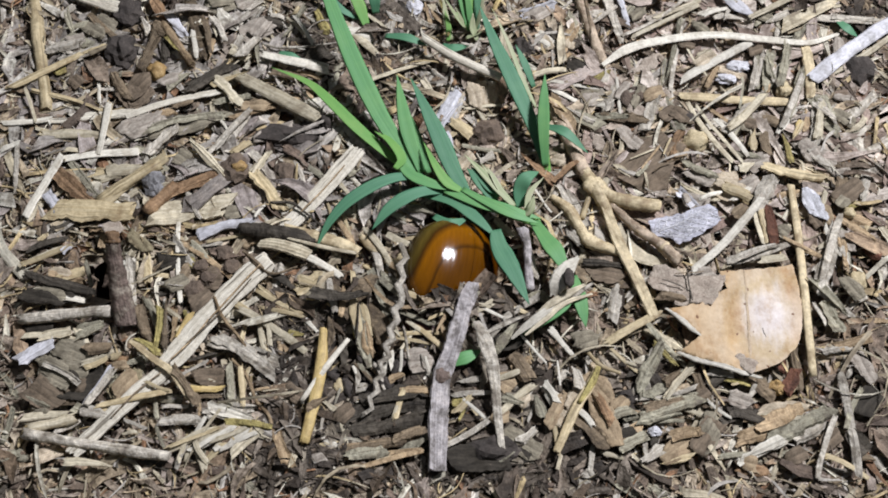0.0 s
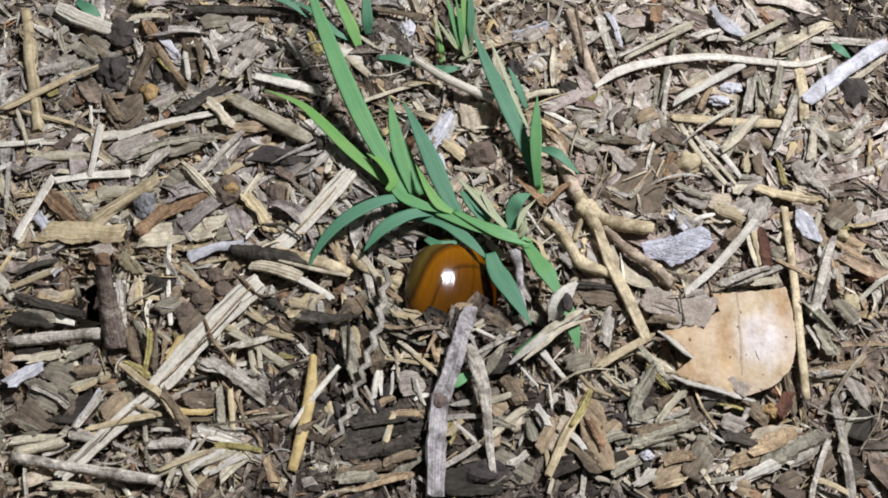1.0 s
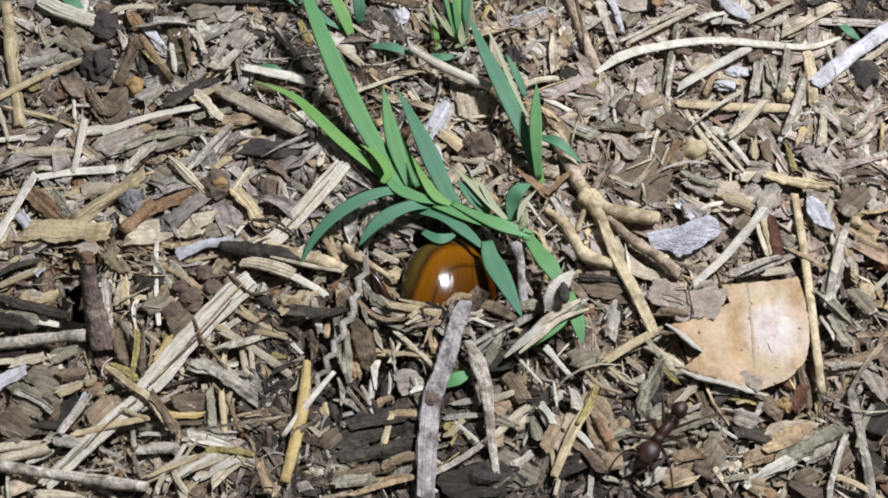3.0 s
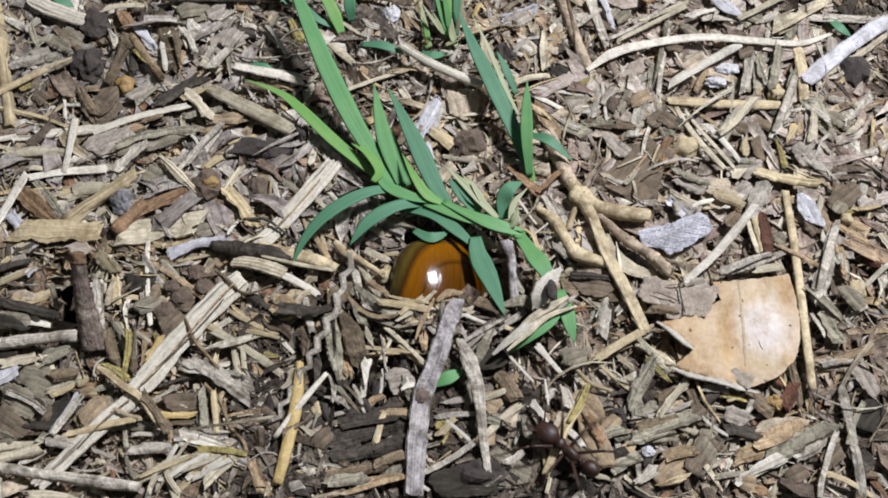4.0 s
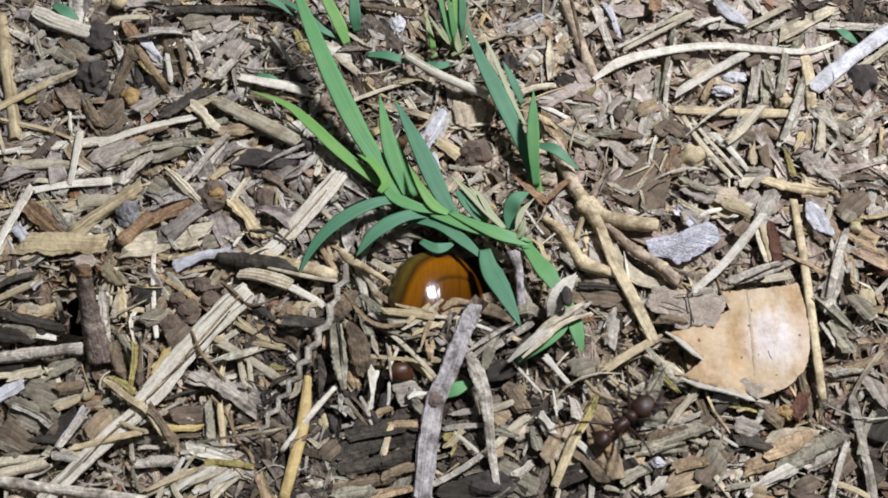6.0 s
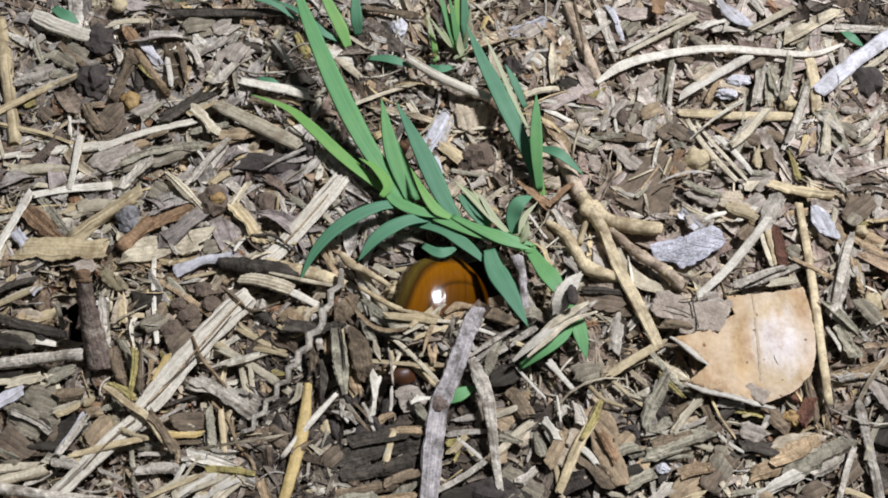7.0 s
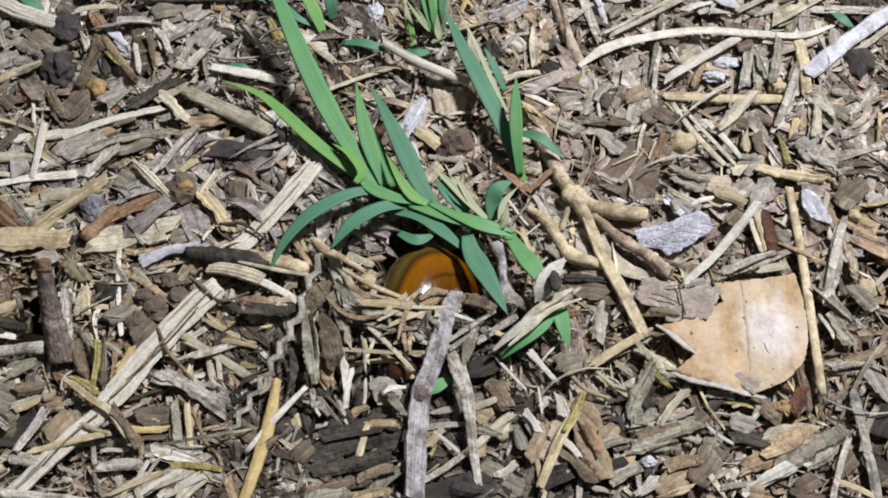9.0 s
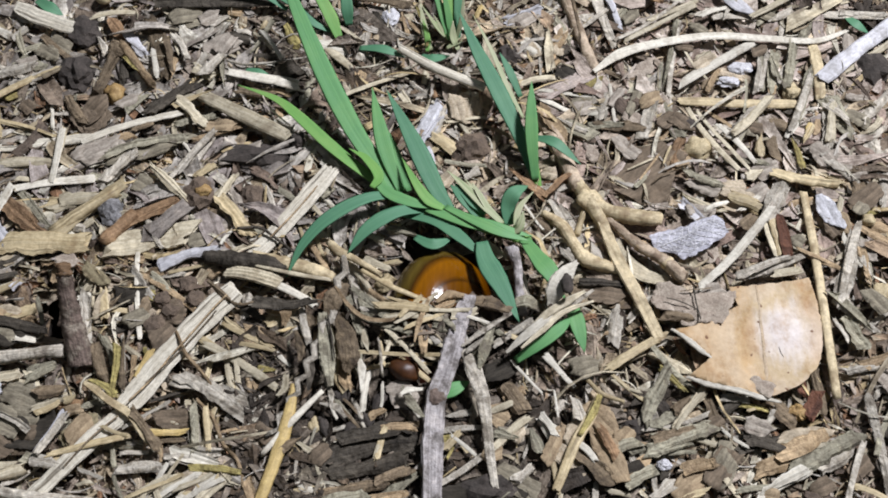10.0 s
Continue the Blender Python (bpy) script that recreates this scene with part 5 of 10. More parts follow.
strip("wood_chip", -60.65, 64, 1.3, 4.44, 2.2, 28.14, "palegrey", 0.05)
strip("wood_chip", -70.06, 51.95, 1.3, 5.14, 1.82, -96.43, "tan", 0.18)
strip("wood_chip", -51.15, 58.92, 1.6, 9.12, 1.68, 64.18, "grey", -0.22)
strip("straw", -55.29, 61.07, 1.3, 3, 1.36, -19.4, "palegrey", 0)
strip("wood_chip", -57.56, 66.28, 1.3, 2.8, 1.86, -14.39, "tan", 0.07)
strip("wood_chip", -51.06, 62.37, 1.3, 2.18, 2.02, 57.54, "cream", -0.08)
strip("straw", -50.05, 51.59, 2, 3.51, 0.75, -6.23, "white", -0.04)
strip("wood_chip", -52.02, 44.76, 1.3, 7.68, 1.74, -13.45, "brown", 0.09)
strip("straw", -46.67, 44.64, 1.3, 4.93, 1.15, -20.43, "tan", 0.18)
strip("straw", -51.58, 38.93, 1.3, 5.47, 0.85, -18.12, "tan", -0.13)
strip("wood_chip", -57.89, 37.63, 1.3, 6.06, 1.97, -16.36, "brown", 0)
strip("wood_chip", -56.42, 58.93, 1.3, 5.63, 3.01, -17.22, "dark", 0.14)
strip("straw", -35.43, 48.91, 1.3, 5.46, 1.24, -42.19, "tan", -0.2)
strip("wood_chip", -19.38, 40.49, 1.6, 6.69, 1.83, -54.47, "pale", -0.08)
strip("wood_chip", -19.14, 44.69, 1.3, 5.05, 1.29, -112.81, "palegrey", 0.06)
strip("wood_chip", -16.07, 46.98, 1.3, 3.04, 1.51, -104.33, "pale", 0.11)
strip("wood_chip", -14.31, 43.84, 1.3, 3.29, 1.72, -79.76, "orange", -0.08)
strip("straw", -11.26, 43.34, 1.3, 4.15, 0.98, -82.28, "palegrey", 0)
strip("wood_chip", -5.87, 41.61, 1.3, 1.73, 2.03, 8.41, "pale", 0.04)
strip("straw", -8.31, 34.62, 1.3, 3.92, 1.02, -61.66, "pale", -0.14)
strip("straw", -7.92, 36.13, 1.8, 7.51, 0.86, 5.29, "pale", -0.09)
strip("wood_chip", -12.32, 31.06, 1.6, 5.58, 2.91, -43.97, "cream", 0.07)
strip("straw", -14.97, 27.16, 1.8, 4.6, 0.96, -75.47, "blue", 0.17)
strip("bark_flake", -11.71, 22.51, 1.4, 3.95, 3.33, 48.25, "cream", -0.09)
strip("wood_chip", -6.98, 23.15, 1.3, 3.07, 2.39, 31.11, "palegrey", 0)
strip("straw", -4.35, 64.68, 1.3, 3.38, 1.06, 66.7, "yellow", 0.08)
strip("straw", -1.06, 60.73, 1.3, 9.19, 1.02, -79.04, "palegrey", -0.33)
strip("straw", -2.95, 60.29, 1.3, 4.34, 1.09, -60.14, "tan", -0.05)
strip("wood_chip", 7.64, 57.42, 1.3, 3.3, 1.94, -57.98, "dark", 0.04)
strip("wood_chip", 13.14, 52.88, 1.3, 4.18, 2.85, 33.98, "dark", 0.15)
strip("bark_flake", 15.59, 60.55, 1.4, 6.36, 4.51, -57.07, "palegrey", -0.15)
strip("wood_chip", 9.69, 49.21, 1.3, 4.81, 2.21, 41.66, "tan", 0)
strip("straw", 14.91, 43.77, 1.3, 8.54, 0.88, -7.2, "palegrey", 0.2)
strip("wood_chip", 27.29, 41.46, 1.3, 6.7, 2.71, 64.45, "grey", -0.24)
strip("straw", 25.71, 36.58, 1.3, 3.92, 0.76, -72.73, "white", -0.05)
strip("wood_chip", 26.14, 48.98, 1.3, 2.26, 1.4, -53.63, "pale", 0.03)
strip("wood_chip", 25.81, 62.23, 1.3, 4.93, 1.89, 53.69, "grey", 0.18)
strip("straw", 25.33, 46.33, 1.3, 7.82, 1.18, -18.9, "brown", -0.19)
strip("straw", 30.68, 45.93, 1.3, 6.54, 1.13, -83.94, "grey", 0)
strip("straw", 32.84, 45.44, 1.3, 7.46, 0.97, -100.48, "grey", 0.18)
strip("wood_chip", 31.62, 39.61, 1.3, 3.49, 2.58, 46.83, "tan", -0.13)
strip("wood_chip", 34.71, 39.12, 1.3, 4.7, 2.26, -80.27, "palegrey", -0.06)
strip("straw", 43.81, 44.73, 1.3, 5.3, 1.35, 61.24, "tan", 0.06)
strip("straw", 49.77, 39.65, 2.4, 7.84, 0.6, -98.27, "grey", 0.28)
strip("straw", 44.24, 34.61, 1.3, 7.39, 0.85, -39.19, "tan", -0.18)
strip("bark_flake", 51.29, 32.55, 1.4, 5.4, 3.73, 26.82, "grey", 0)
strip("straw", 51.51, 28.27, 1.3, 3.36, 1.23, 95.33, "pale", 0.08)
strip("wood_chip", 54.07, 26.97, 1.3, 5.33, 2.23, -81.76, "brown", -0.19)
strip("straw", 48.93, 24.38, 1.3, 8.65, 1.53, -7.58, "grey", -0.1)
strip("wood_chip", 58.86, 36.56, 1.3, 2.36, 1.75, 45.38, "dark", 0.03)
strip("wood_chip", 61.82, 31.78, 1.8, 2.18, 1.17, 63.35, "yellow", 0.08)
strip("wood_chip", 63.75, 32.91, 1.3, 4.87, 1.42, 79.33, "tan", -0.12)
strip("straw", 66.7, 21.47, 1.8, 6.64, 2.05, -45.23, "palegrey", 0)
strip("straw", 66.84, 27.94, 1.3, 2.54, 1.12, -42.26, "palegrey", 0.06)
strip("wood_chip", 71.53, 30.07, 1.3, 2.91, 1.43, -23.82, "tan", -0.1)
strip("straw", 72.8, 20.82, 1.3, 5, 1.39, -37.8, "palegrey", -0.06)
strip("wood_chip", 71.14, 11.64, 1.3, 3.15, 1.7, 28.82, "olive", 0.04)
strip("straw", 75.59, 23.62, 1.3, 3.48, 0.91, -110.63, "white", 0.13)
strip("wood_chip", 65.28, 13.61, 1.3, 3.32, 1.35, -108.19, "pale", -0.08)
strip("wood_chip", 49.75, 21.29, 1.3, 3.74, 2.29, 29.38, "pale", 0)
strip("bark_flake", -102.47, 35.66, 1.3, 5.43, 3.26, 20.37, "palegrey", 0.13)
strip("straw", -98.1, 35.71, 1.3, 3.62, 1.32, -29.49, "grey", -0.13)
strip("straw", -97.27, 24.58, 1.6, 5.45, 1.23, -9.9, "pale", -0.07)
strip("wood_chip", -78.85, 26.19, 2, 9.91, 2.45, 55.52, "palegrey", 0.12)
strip("bark_flake", -73.77, 23.44, 1.3, 4.41, 4.61, -31.03, "grey", 0.16)
strip("wood_chip", -93.71, 20.31, 1.3, 2.01, 1.37, 52.78, "pale", -0.05)
strip("wood_chip", -90.12, 15.13, 1.3, 2.66, 1.93, 22.48, "palegrey", 0)
strip("wood_chip", -83.3, 13.93, 1.3, 2.31, 1.63, 42.51, "pale", 0.06)
strip("straw", -65.56, 15.98, 2, 4.27, 0.72, -44.51, "pale", -0.15)
strip("wood_chip", -57.49, 16.07, 1.3, 5.27, 2.17, 16.54, "brown", -0.06)
strip("bark_flake", -56.02, 13.12, 1.3, 5.18, 3.22, 22.98, "palegrey", 0.06)
strip("straw", -55.21, 10, 2.2, 4.29, 0.76, 57.32, "white", 0.15)
strip("straw", -60.44, 24.68, 1.3, 3.61, 1.37, 42.04, "pale", -0.09)
strip("straw", -56.26, 21.98, 1.8, 6, 1.08, 45.35, "pale", 0)
strip("wood_chip", -44.18, 19.57, 1.3, 3.48, 1.26, -39.57, "grey", 0.08)
strip("wood_chip", -50.35, 9.59, 1.3, 2.34, 1.56, 40.91, "white", -0.08)
strip("straw", -61.78, 3.13, 2, 8.79, 0.78, -165.96, "cream", -0.11)
strip("bark_flake", -57.28, 2.37, 1.3, 3.15, 2.84, 33.4, "tan", 0.04)
strip("straw", -99.98, 1.57, 2, 7.76, 1.33, 20.01, "dark", 0.28)
strip("wood_chip", -101.21, 3.33, 1.3, 2.21, 1.34, 42.79, "cream", -0.05)
strip("bark_flake", -98.44, 3.28, 1.3, 3.77, 2.67, 22.9, "palegrey", 0)
strip("wood_chip", -95.65, 0.34, 2, 2.04, 1.7, 46.85, "blue", 0.05)
strip("wood_chip", -94.84, -5.6, 1.3, 6.97, 3.16, -13.36, "tan", -0.25)
strip("straw", -97.96, -7.52, 1.3, 2.71, 0.9, -34.05, "pale", -0.03)
strip("straw", -90.57, -5.09, 0.6, 5.8, 0.99, -71.57, "grey", 0.07)
strip("straw", -95.98, -7.44, 1.6, 15.4, 1.44, -13.96, "dark", 0.55)
strip("wood_chip", -81.96, -2.68, 2, 2.36, 1.81, 23.95, "white", -0.06)
strip("wood_chip", -81.81, -8.64, 2.2, 4.33, 1.84, -55.98, "pale", 0)
strip("wood_chip", -80.63, -15.23, 1.3, 5, 1.59, -26.53, "grey", 0.12)
strip("straw", -73.46, -7.42, 2, 3.36, 1, 3.16, "palegrey", -0.12)
strip("straw", -73.79, -9.06, 1.3, 3.67, 1.39, 18.45, "dark", -0.04)
strip("wood_chip", -75.73, -14.7, 1.6, 8.34, 2.15, -63.98, "grey", 0.1)
strip("straw", -72.94, -17.34, 2.2, 12.13, 0.67, -85.94, "palegrey", 0.44)
strip("wood_chip", -77.4, -20.56, 1.3, 2.66, 1.31, -36.04, "cream", -0.06)
strip("wood_chip", -88.56, -16.64, 1.3, 4.9, 1.48, 15.96, "grey", 0)
strip("wood_chip", -89.55, -20.17, 1.3, 2.83, 1.49, 83.96, "palegrey", 0.07)
strip("bark_flake", -91.94, -26.71, 1.8, 9.2, 4.62, -2.37, "grey", -0.33)
strip("wood_chip", -96.1, -32.93, 1.3, 5.39, 4.02, -25.53, "grey", -0.06)
strip("wood_chip", -90.76, -33.35, 1.3, 2.83, 2.14, 32.77, "brown", 0.03)
strip("straw", -86.27, -24.58, 2, 4.86, 1.32, 18.48, "pale", 0.17)
strip("wood_chip", -82.24, -23.61, 2, 2.44, 1.7, 33.8, "cream", -0.06)
strip("wood_chip", -77.96, -24.46, 1.3, 4.48, 2.4, 20.25, "grey", 0)
strip("wood_chip", -83.83, -29.29, 1.3, 2.8, 1.54, 53.21, "dark", 0.07)
strip("straw", -90.05, -38.58, 1.3, 4.89, 0.93, 25.8, "palegrey", -0.18)
strip("straw", -85.4, -39.2, 1.3, 3.52, 1.16, 33.15, "pale", -0.04)
strip("straw", -76.71, -38.01, 1.3, 4.32, 0.85, -21.79, "palegrey", 0.05)
strip("straw", -77.59, -39.65, 1.3, 2.54, 0.79, 9.04, "pale", 0.09)
strip("straw", -73.15, -34.18, 1.3, 5.06, 1.06, -76.93, "grey", -0.12)
strip("wood_chip", -68.91, -37.09, 1.3, 4.69, 1.56, 0.45, "palegrey", 0)
strip("straw", -69.19, -34.15, 1.3, 4.71, 0.9, 1.81, "palegrey", 0.11)
strip("straw", -71.03, -41.52, 1.8, 6.57, 0.81, -63.76, "grey", -0.24)
strip("straw", -49.7, -11.37, 2, 10.81, 0.92, -33.54, "cream", -0.13)
strip("straw", -49.22, -13.8, 2, 8.78, 0.95, -13.64, "cream", 0.11)
strip("wood_chip", -48.64, -10.46, 1.8, 4.5, 1.79, -16.7, "tan", 0.16)
strip("straw", -53.07, -19.42, 2, 5.33, 0.87, -76.98, "pale", -0.13)
strip("straw", -51.26, -20.27, 2, 5.93, 1.09, -82.39, "pale", 0)
strip("wood_chip", -47.87, -22.16, 1.3, 5.24, 1.51, -70.03, "tan", 0.13)
strip("straw", -63.87, -23.18, 1.3, 6.75, 0.72, 19.17, "dark", -0.24)
strip("wood_chip", -43.09, -16.36, 1.3, 3.69, 0.89, -46.3, "white", -0.04)
strip("wood_chip", -46.09, -18.33, 1.3, 2.94, 1.52, -10.26, "olive", 0.04)
strip("bark_flake", -54.78, -23.99, 1.8, 4.96, 2.06, -11.71, "palegrey", 0.18)
strip("wood_chip", -62.7, -28.27, 1.3, 2.87, 1.09, -29.45, "pale", -0.07)
strip("wood_chip", -62.93, -32, 1.3, 4.72, 1.36, 1.81, "brown", 0)
strip("wood_chip", -51.56, -28.11, 1.3, 2.79, 2.17, -35.84, "palegrey", 0.07)
strip("straw", -51.1, -30.3, 2, 4.83, 0.57, 15.37, "tan", -0.17)
strip("straw", -47.44, -42.96, 1.8, 6.71, 1.03, -60.95, "pale", -0.08)
strip("straw", -39.75, -37.71, 2, 3.76, 0.64, -97.49, "palegrey", 0.05)
strip("wood_chip", -40.85, -34.09, 4.2, 3.97, 2.02, 31, "brown", 0.14)
strip("straw", -34.31, -16.19, 2, 6.73, 0.88, -82.78, "olive", -0.16)
strip("wood_chip", -31.05, -16.6, 1.4, 5.75, 2.21, -61.36, "dark", 0)
HEAVED.append(strip("straw", -24.06, -17.63, 3, 4.53, 0.87, -82.55, "cream", 0.11))
HEAVED.append(strip("straw", -16.88, -14.81, 5, 7.37, 0.87, -85.99, "tan", -0.27))
HEAVED.append(strip("straw", -15.79, -14.95, 5, 7.12, 0.87, -94.74, "tan", -0.09))
HEAVED.append(strip("straw", -14.61, -16.35, 4.6, 3.18, 0.93, -22.8, "pale", 0.04))
strip("straw", -24.41, -24.38, 2.4, 4.38, 0.65, -92.28, "white", 0.16)
strip("straw", -18.68, -26.42, 2.4, 5.34, 0.54, -71.23, "white", -0.13)
strip("straw", -19.43, -25.8, 2.6, 5.43, 0.43, -69.04, "palegrey", 0)
strip("wood_chip", -25.36, -27.89, 2, 3, 1.59, 31.16, "tan", 0.07)
strip("straw", -33.43, -26.92, 1.3, 3.09, 0.65, -63.66, "white", -0.11)
strip("straw", -33.11, -30.57, 1.3, 4.36, 0.91, 11.04, "palegrey", -0.05)
strip("straw", -31, -27.82, 1.8, 8.02, 0.65, -48.57, "brown", 0.1)
strip("straw", -29.83, -26.81, 1.8, 7.08, 0.54, -49, "brown", 0.25)
strip("wood_chip", -24.19, -40.56, 1.6, 7.33, 2.4, 12.84, "brown", -0.18)
strip("straw", -32.02, -41.98, 2, 5.68, 0.87, 5.67, "tan", 0)
strip("straw", -31.24, -44.14, 2, 8.36, 1.4, 3.54, "tan", 0.2)
strip("straw", -24.53, -44.3, 2.2, 8.11, 0.86, 12.86, "pale", -0.29)
strip("straw", -35.23, -39.97, 2, 3.9, 0.83, -72.57, "pale", -0.05)
strip("wood_chip", -12.2, -32.88, 1.8, 3.32, 1.78, 14.71, "olive", 0.04)
strip("straw", -11.68, -34.56, 1.8, 4.55, 0.64, -112.76, "olive", 0.16)
strip("straw", -13.67, -41.5, 2, 5.28, 0.86, 28.55, "white", -0.13)
strip("wood_chip", -10.52, -28.22, 1.3, 4.4, 1.71, 11, "palegrey", 0)
strip("straw", -9.71, -31.24, 1.8, 8.15, 1.12, 3.82, "palegrey", 0.2)
strip("straw", -17.06, -44.57, 1.3, 3.52, 0.85, -34.05, "white", -0.13)
strip("straw", 7.26, -26.71, 2, 5.05, 0.43, -85.49, "white", -0.06)
strip("wood_chip", 8.26, -27.16, 1.3, 2.56, 1.53, 44.75, "palegrey", 0.03)
strip("wood_chip", 10.84, -29.13, 1.3, 4.39, 1.49, 78.37, "palegrey", 0.16)
strip("straw", 1.72, -34.49, 1.3, 4.66, 0.64, 71.86, "palegrey", -0.11)
strip("wood_chip", 0.31, -31.89, 1.6, 3.61, 1.82, 59.67, "white", 0)
strip("straw", 6.34, -40.05, 2, 7.02, 1.06, -83.33, "cream", 0.17)
strip("wood_chip", 0.77, -39.87, 1.3, 4.29, 2.34, 40.47, "palegrey", -0.15)
strip("straw", 13.16, -44.38, 1.3, 4.98, 1.14, -99.54, "palegrey", -0.06)
strip("straw", 17.23, -43.59, 1.3, 3.77, 0.98, -10.71, "pale", 0.05)
strip("straw", 22.6, -34.94, 1.3, 4.87, 0.9, -8.77, "tan", 0.18)
strip("wood_chip", 17.09, -33.4, 1.3, 2.86, 1.05, 68.81, "pale", -0.07)
strip("wood_chip", 28.91, -28.62, 1.3, 10.23, 2.37, 34.34, "grey", 0)
strip("straw", 26.59, -31.65, 1.3, 8.17, 0.9, 3.8, "palegrey", 0.2)
strip("straw", 32.19, -30.35, 1.8, 4.66, 0.99, 18.86, "palegrey", -0.17)
strip("bark_flake", 29.55, -33.4, 1.2, 10.64, 3.06, 15.54, "grey", -0.13)
strip("straw", 26.65, -36.71, 1.6, 9.12, 0.88, 2.56, "grey", 0.11)
strip("wood_chip", 38.8, -28.12, 1.3, 3.6, 1.87, 21.33, "dark", 0.13)
strip("straw", 44.07, -27.98, 1.3, 4.43, 0.76, 23.36, "cream", -0.11)
strip("straw", 43.9, -32.15, 1.3, 5.84, 1.04, 39.84, "palegrey", 0)
strip("straw", 45.87, -29.94, 1.3, 3.24, 0.93, 64.01, "palegrey", 0.08)
strip("straw", 38.64, -34.32, 2, 5.3, 0.68, -39.85, "white", -0.19)
strip("wood_chip", 42.55, -35.48, 1.3, 7.08, 2.18, 11.74, "dark", -0.08)
strip("wood_chip", 45.36, -39.37, 1.3, 7.65, 2.95, 19.12, "tan", 0.09)
strip("straw", 41.22, -43.37, 1.3, 5.9, 1.18, 4.35, "grey", 0.21)
strip("wood_chip", 29.56, -44.79, 1.8, 6.11, 1.57, 13.3, "cream", -0.15)
strip("wood_chip", 25.4, -40.69, 1.3, 1.79, 1.43, 57.31, "dark", 0)
strip("straw", 23.79, -41.75, 1.3, 3.69, 1.06, 93.43, "palegrey", 0.09)
strip("straw", -58.78, -10.2, 4.2, 15.13, 0.36, -128.05, "tan", -0.18)
strip("straw", -61.6, -14.79, 4.2, 18.56, 0.3, -129.66, "brown", 0.22)
strip("straw", -66.98, -20.9, 4, 10.95, 0.36, -127.2, "tan", 0.39)
strip("straw", -76.86, -32.36, 3.4, 12.63, 0.35, -132.97, "brown", -0.3)
strip("straw", -42.04, 14.25, 3.4, 14.1, 0.38, -127.51, "tan", 0)
strip("wood_chip", -55.58, -2.99, 4, 6.43, 0.8, -42.08, "brown", 0.15)
strip("straw", -72.8, -30.73, 3.4, 4.8, 0.76, -21.5, "cream", -0.17)
strip("wood_chip", -58.15, -35.79, 2.2, 8.73, 2.17, -16.34, "white", 0.1)
strip("straw", -60.37, -40.8, 2.6, 7.07, 1.12, 31.56, "white", 0.25)
strip("straw", -57.81, -40.29, 2.4, 6.7, 1.01, 24.03, "pale", -0.16)
strip("straw", -55.84, -41.58, 2.6, 6.94, 1.11, 26.95, "white", 0)
strip("straw", -66.75, -43.55, 2.4, 4.08, 1.09, 75.8, "pale", 0.1)
strip("straw", -63.11, -43.99, 2.6, 4.55, 1.21, -56.36, "pale", -0.16)
strip("straw", -64.62, -41.02, 2.8, 9.98, 0.9, 24.12, "cream", -0.12)
strip("straw", -54.53, -38.28, 2.4, 7.85, 0.98, -7.3, "olive", 0.09)
strip("straw", -50.74, -17.78, 2.4, 15.94, 1.68, -33.74, "pale", 0.57)
strip("straw", -53.09, -19.57, 1.8, 6.65, 0.87, -82.66, "pale", -0.16)
strip("straw", -51.68, -19.75, 1.6, 6.11, 1.11, -90.7, "cream", 0)
strip("straw", -49.54, -19.79, 1.6, 6.28, 1.09, -77.78, "tan", 0.15)
strip("straw", -50.92, -11.23, 2, 8.9, 1.16, -28.59, "cream", -0.32)
strip("wood_chip", -50.42, -12.16, 1.6, 6.55, 1.36, -39.89, "tan", -0.08)
strip("straw", -55.94, -30.25, 2, 7.93, 1, 78.24, "pale", 0.1)
strip("straw", -58.61, -30.81, 1.6, 6.33, 1.1, 85.44, "grey", 0.23)
strip("straw", -63.28, -30.67, 2, 5.28, 1.13, -0.93, "yellow", -0.13)
strip("straw", -77.65, -33.14, 3, 13.23, 1.38, 11.74, "cream", 0)
strip("wood_chip", -84.96, -36.04, 2.4, 4.98, 2.16, -13.72, "palegrey", 0.12)
strip("straw", -68.47, -16.62, 2, 5.25, 0.65, -77.64, "olive", -0.19)
strip("wood_chip", 50.23, 34.71, 2.2, 12.98, 2.48, 47.64, "palegrey", -0.16)
strip("wood_chip", 62.19, 40.42, 2.2, 13.95, 2, 67.48, "grey", 0.17)
strip("wood_chip", 65.39, 30.91, 2, 10.11, 1.85, 69.18, "palegrey", 0.36)
strip("wood_chip", 67.76, 34.01, 1.8, 9.54, 2.69, -66.15, "grey", -0.23)
strip("wood_chip", 54.55, 46.52, 1.6, 9.91, 2.16, 71.15, "palegrey", 0)
strip("wood_chip", 56.5, 45.52, 1.6, 10.37, 1.68, 76.92, "tan", 0.25)
strip("wood_chip", 59.59, 47.59, 1.8, 10.55, 1.82, 62.56, "palegrey", -0.38)
strip("bark_flake", 31.61, 37.13, 1.6, 6.81, 3.03, -76.37, "palegrey", -0.08)
strip("bark_flake", 65.85, 23.71, 1.6, 6.3, 3.92, -28.34, "palegrey", 0.08)
strip("bark_flake", 53.73, 16.04, 1.8, 8.76, 2.49, 66.87, "palegrey", 0.32)
strip("wood_chip", 38.28, 14.61, 1.8, 8.67, 2, -29.44, "pale", -0.21)
strip("straw", 25.58, -25.72, 2, 10.98, 2.12, 62.89, "grey", 0)
strip("straw", 31.22, -28.74, 2.6, 9.23, 0.84, 51.89, "pale", 0.22)
strip("straw", 20.17, -23.97, 2.2, 5.3, 0.7, -28.17, "pale", -0.19)
strip("bark_flake", 50.53, -34.28, 1.8, 9.47, 2.84, 10.57, "cream", -0.11)
strip("bark_flake", 48.63, 16.46, 1.2, 5.97, 4.22, 32.83, "palegrey", 0.07)
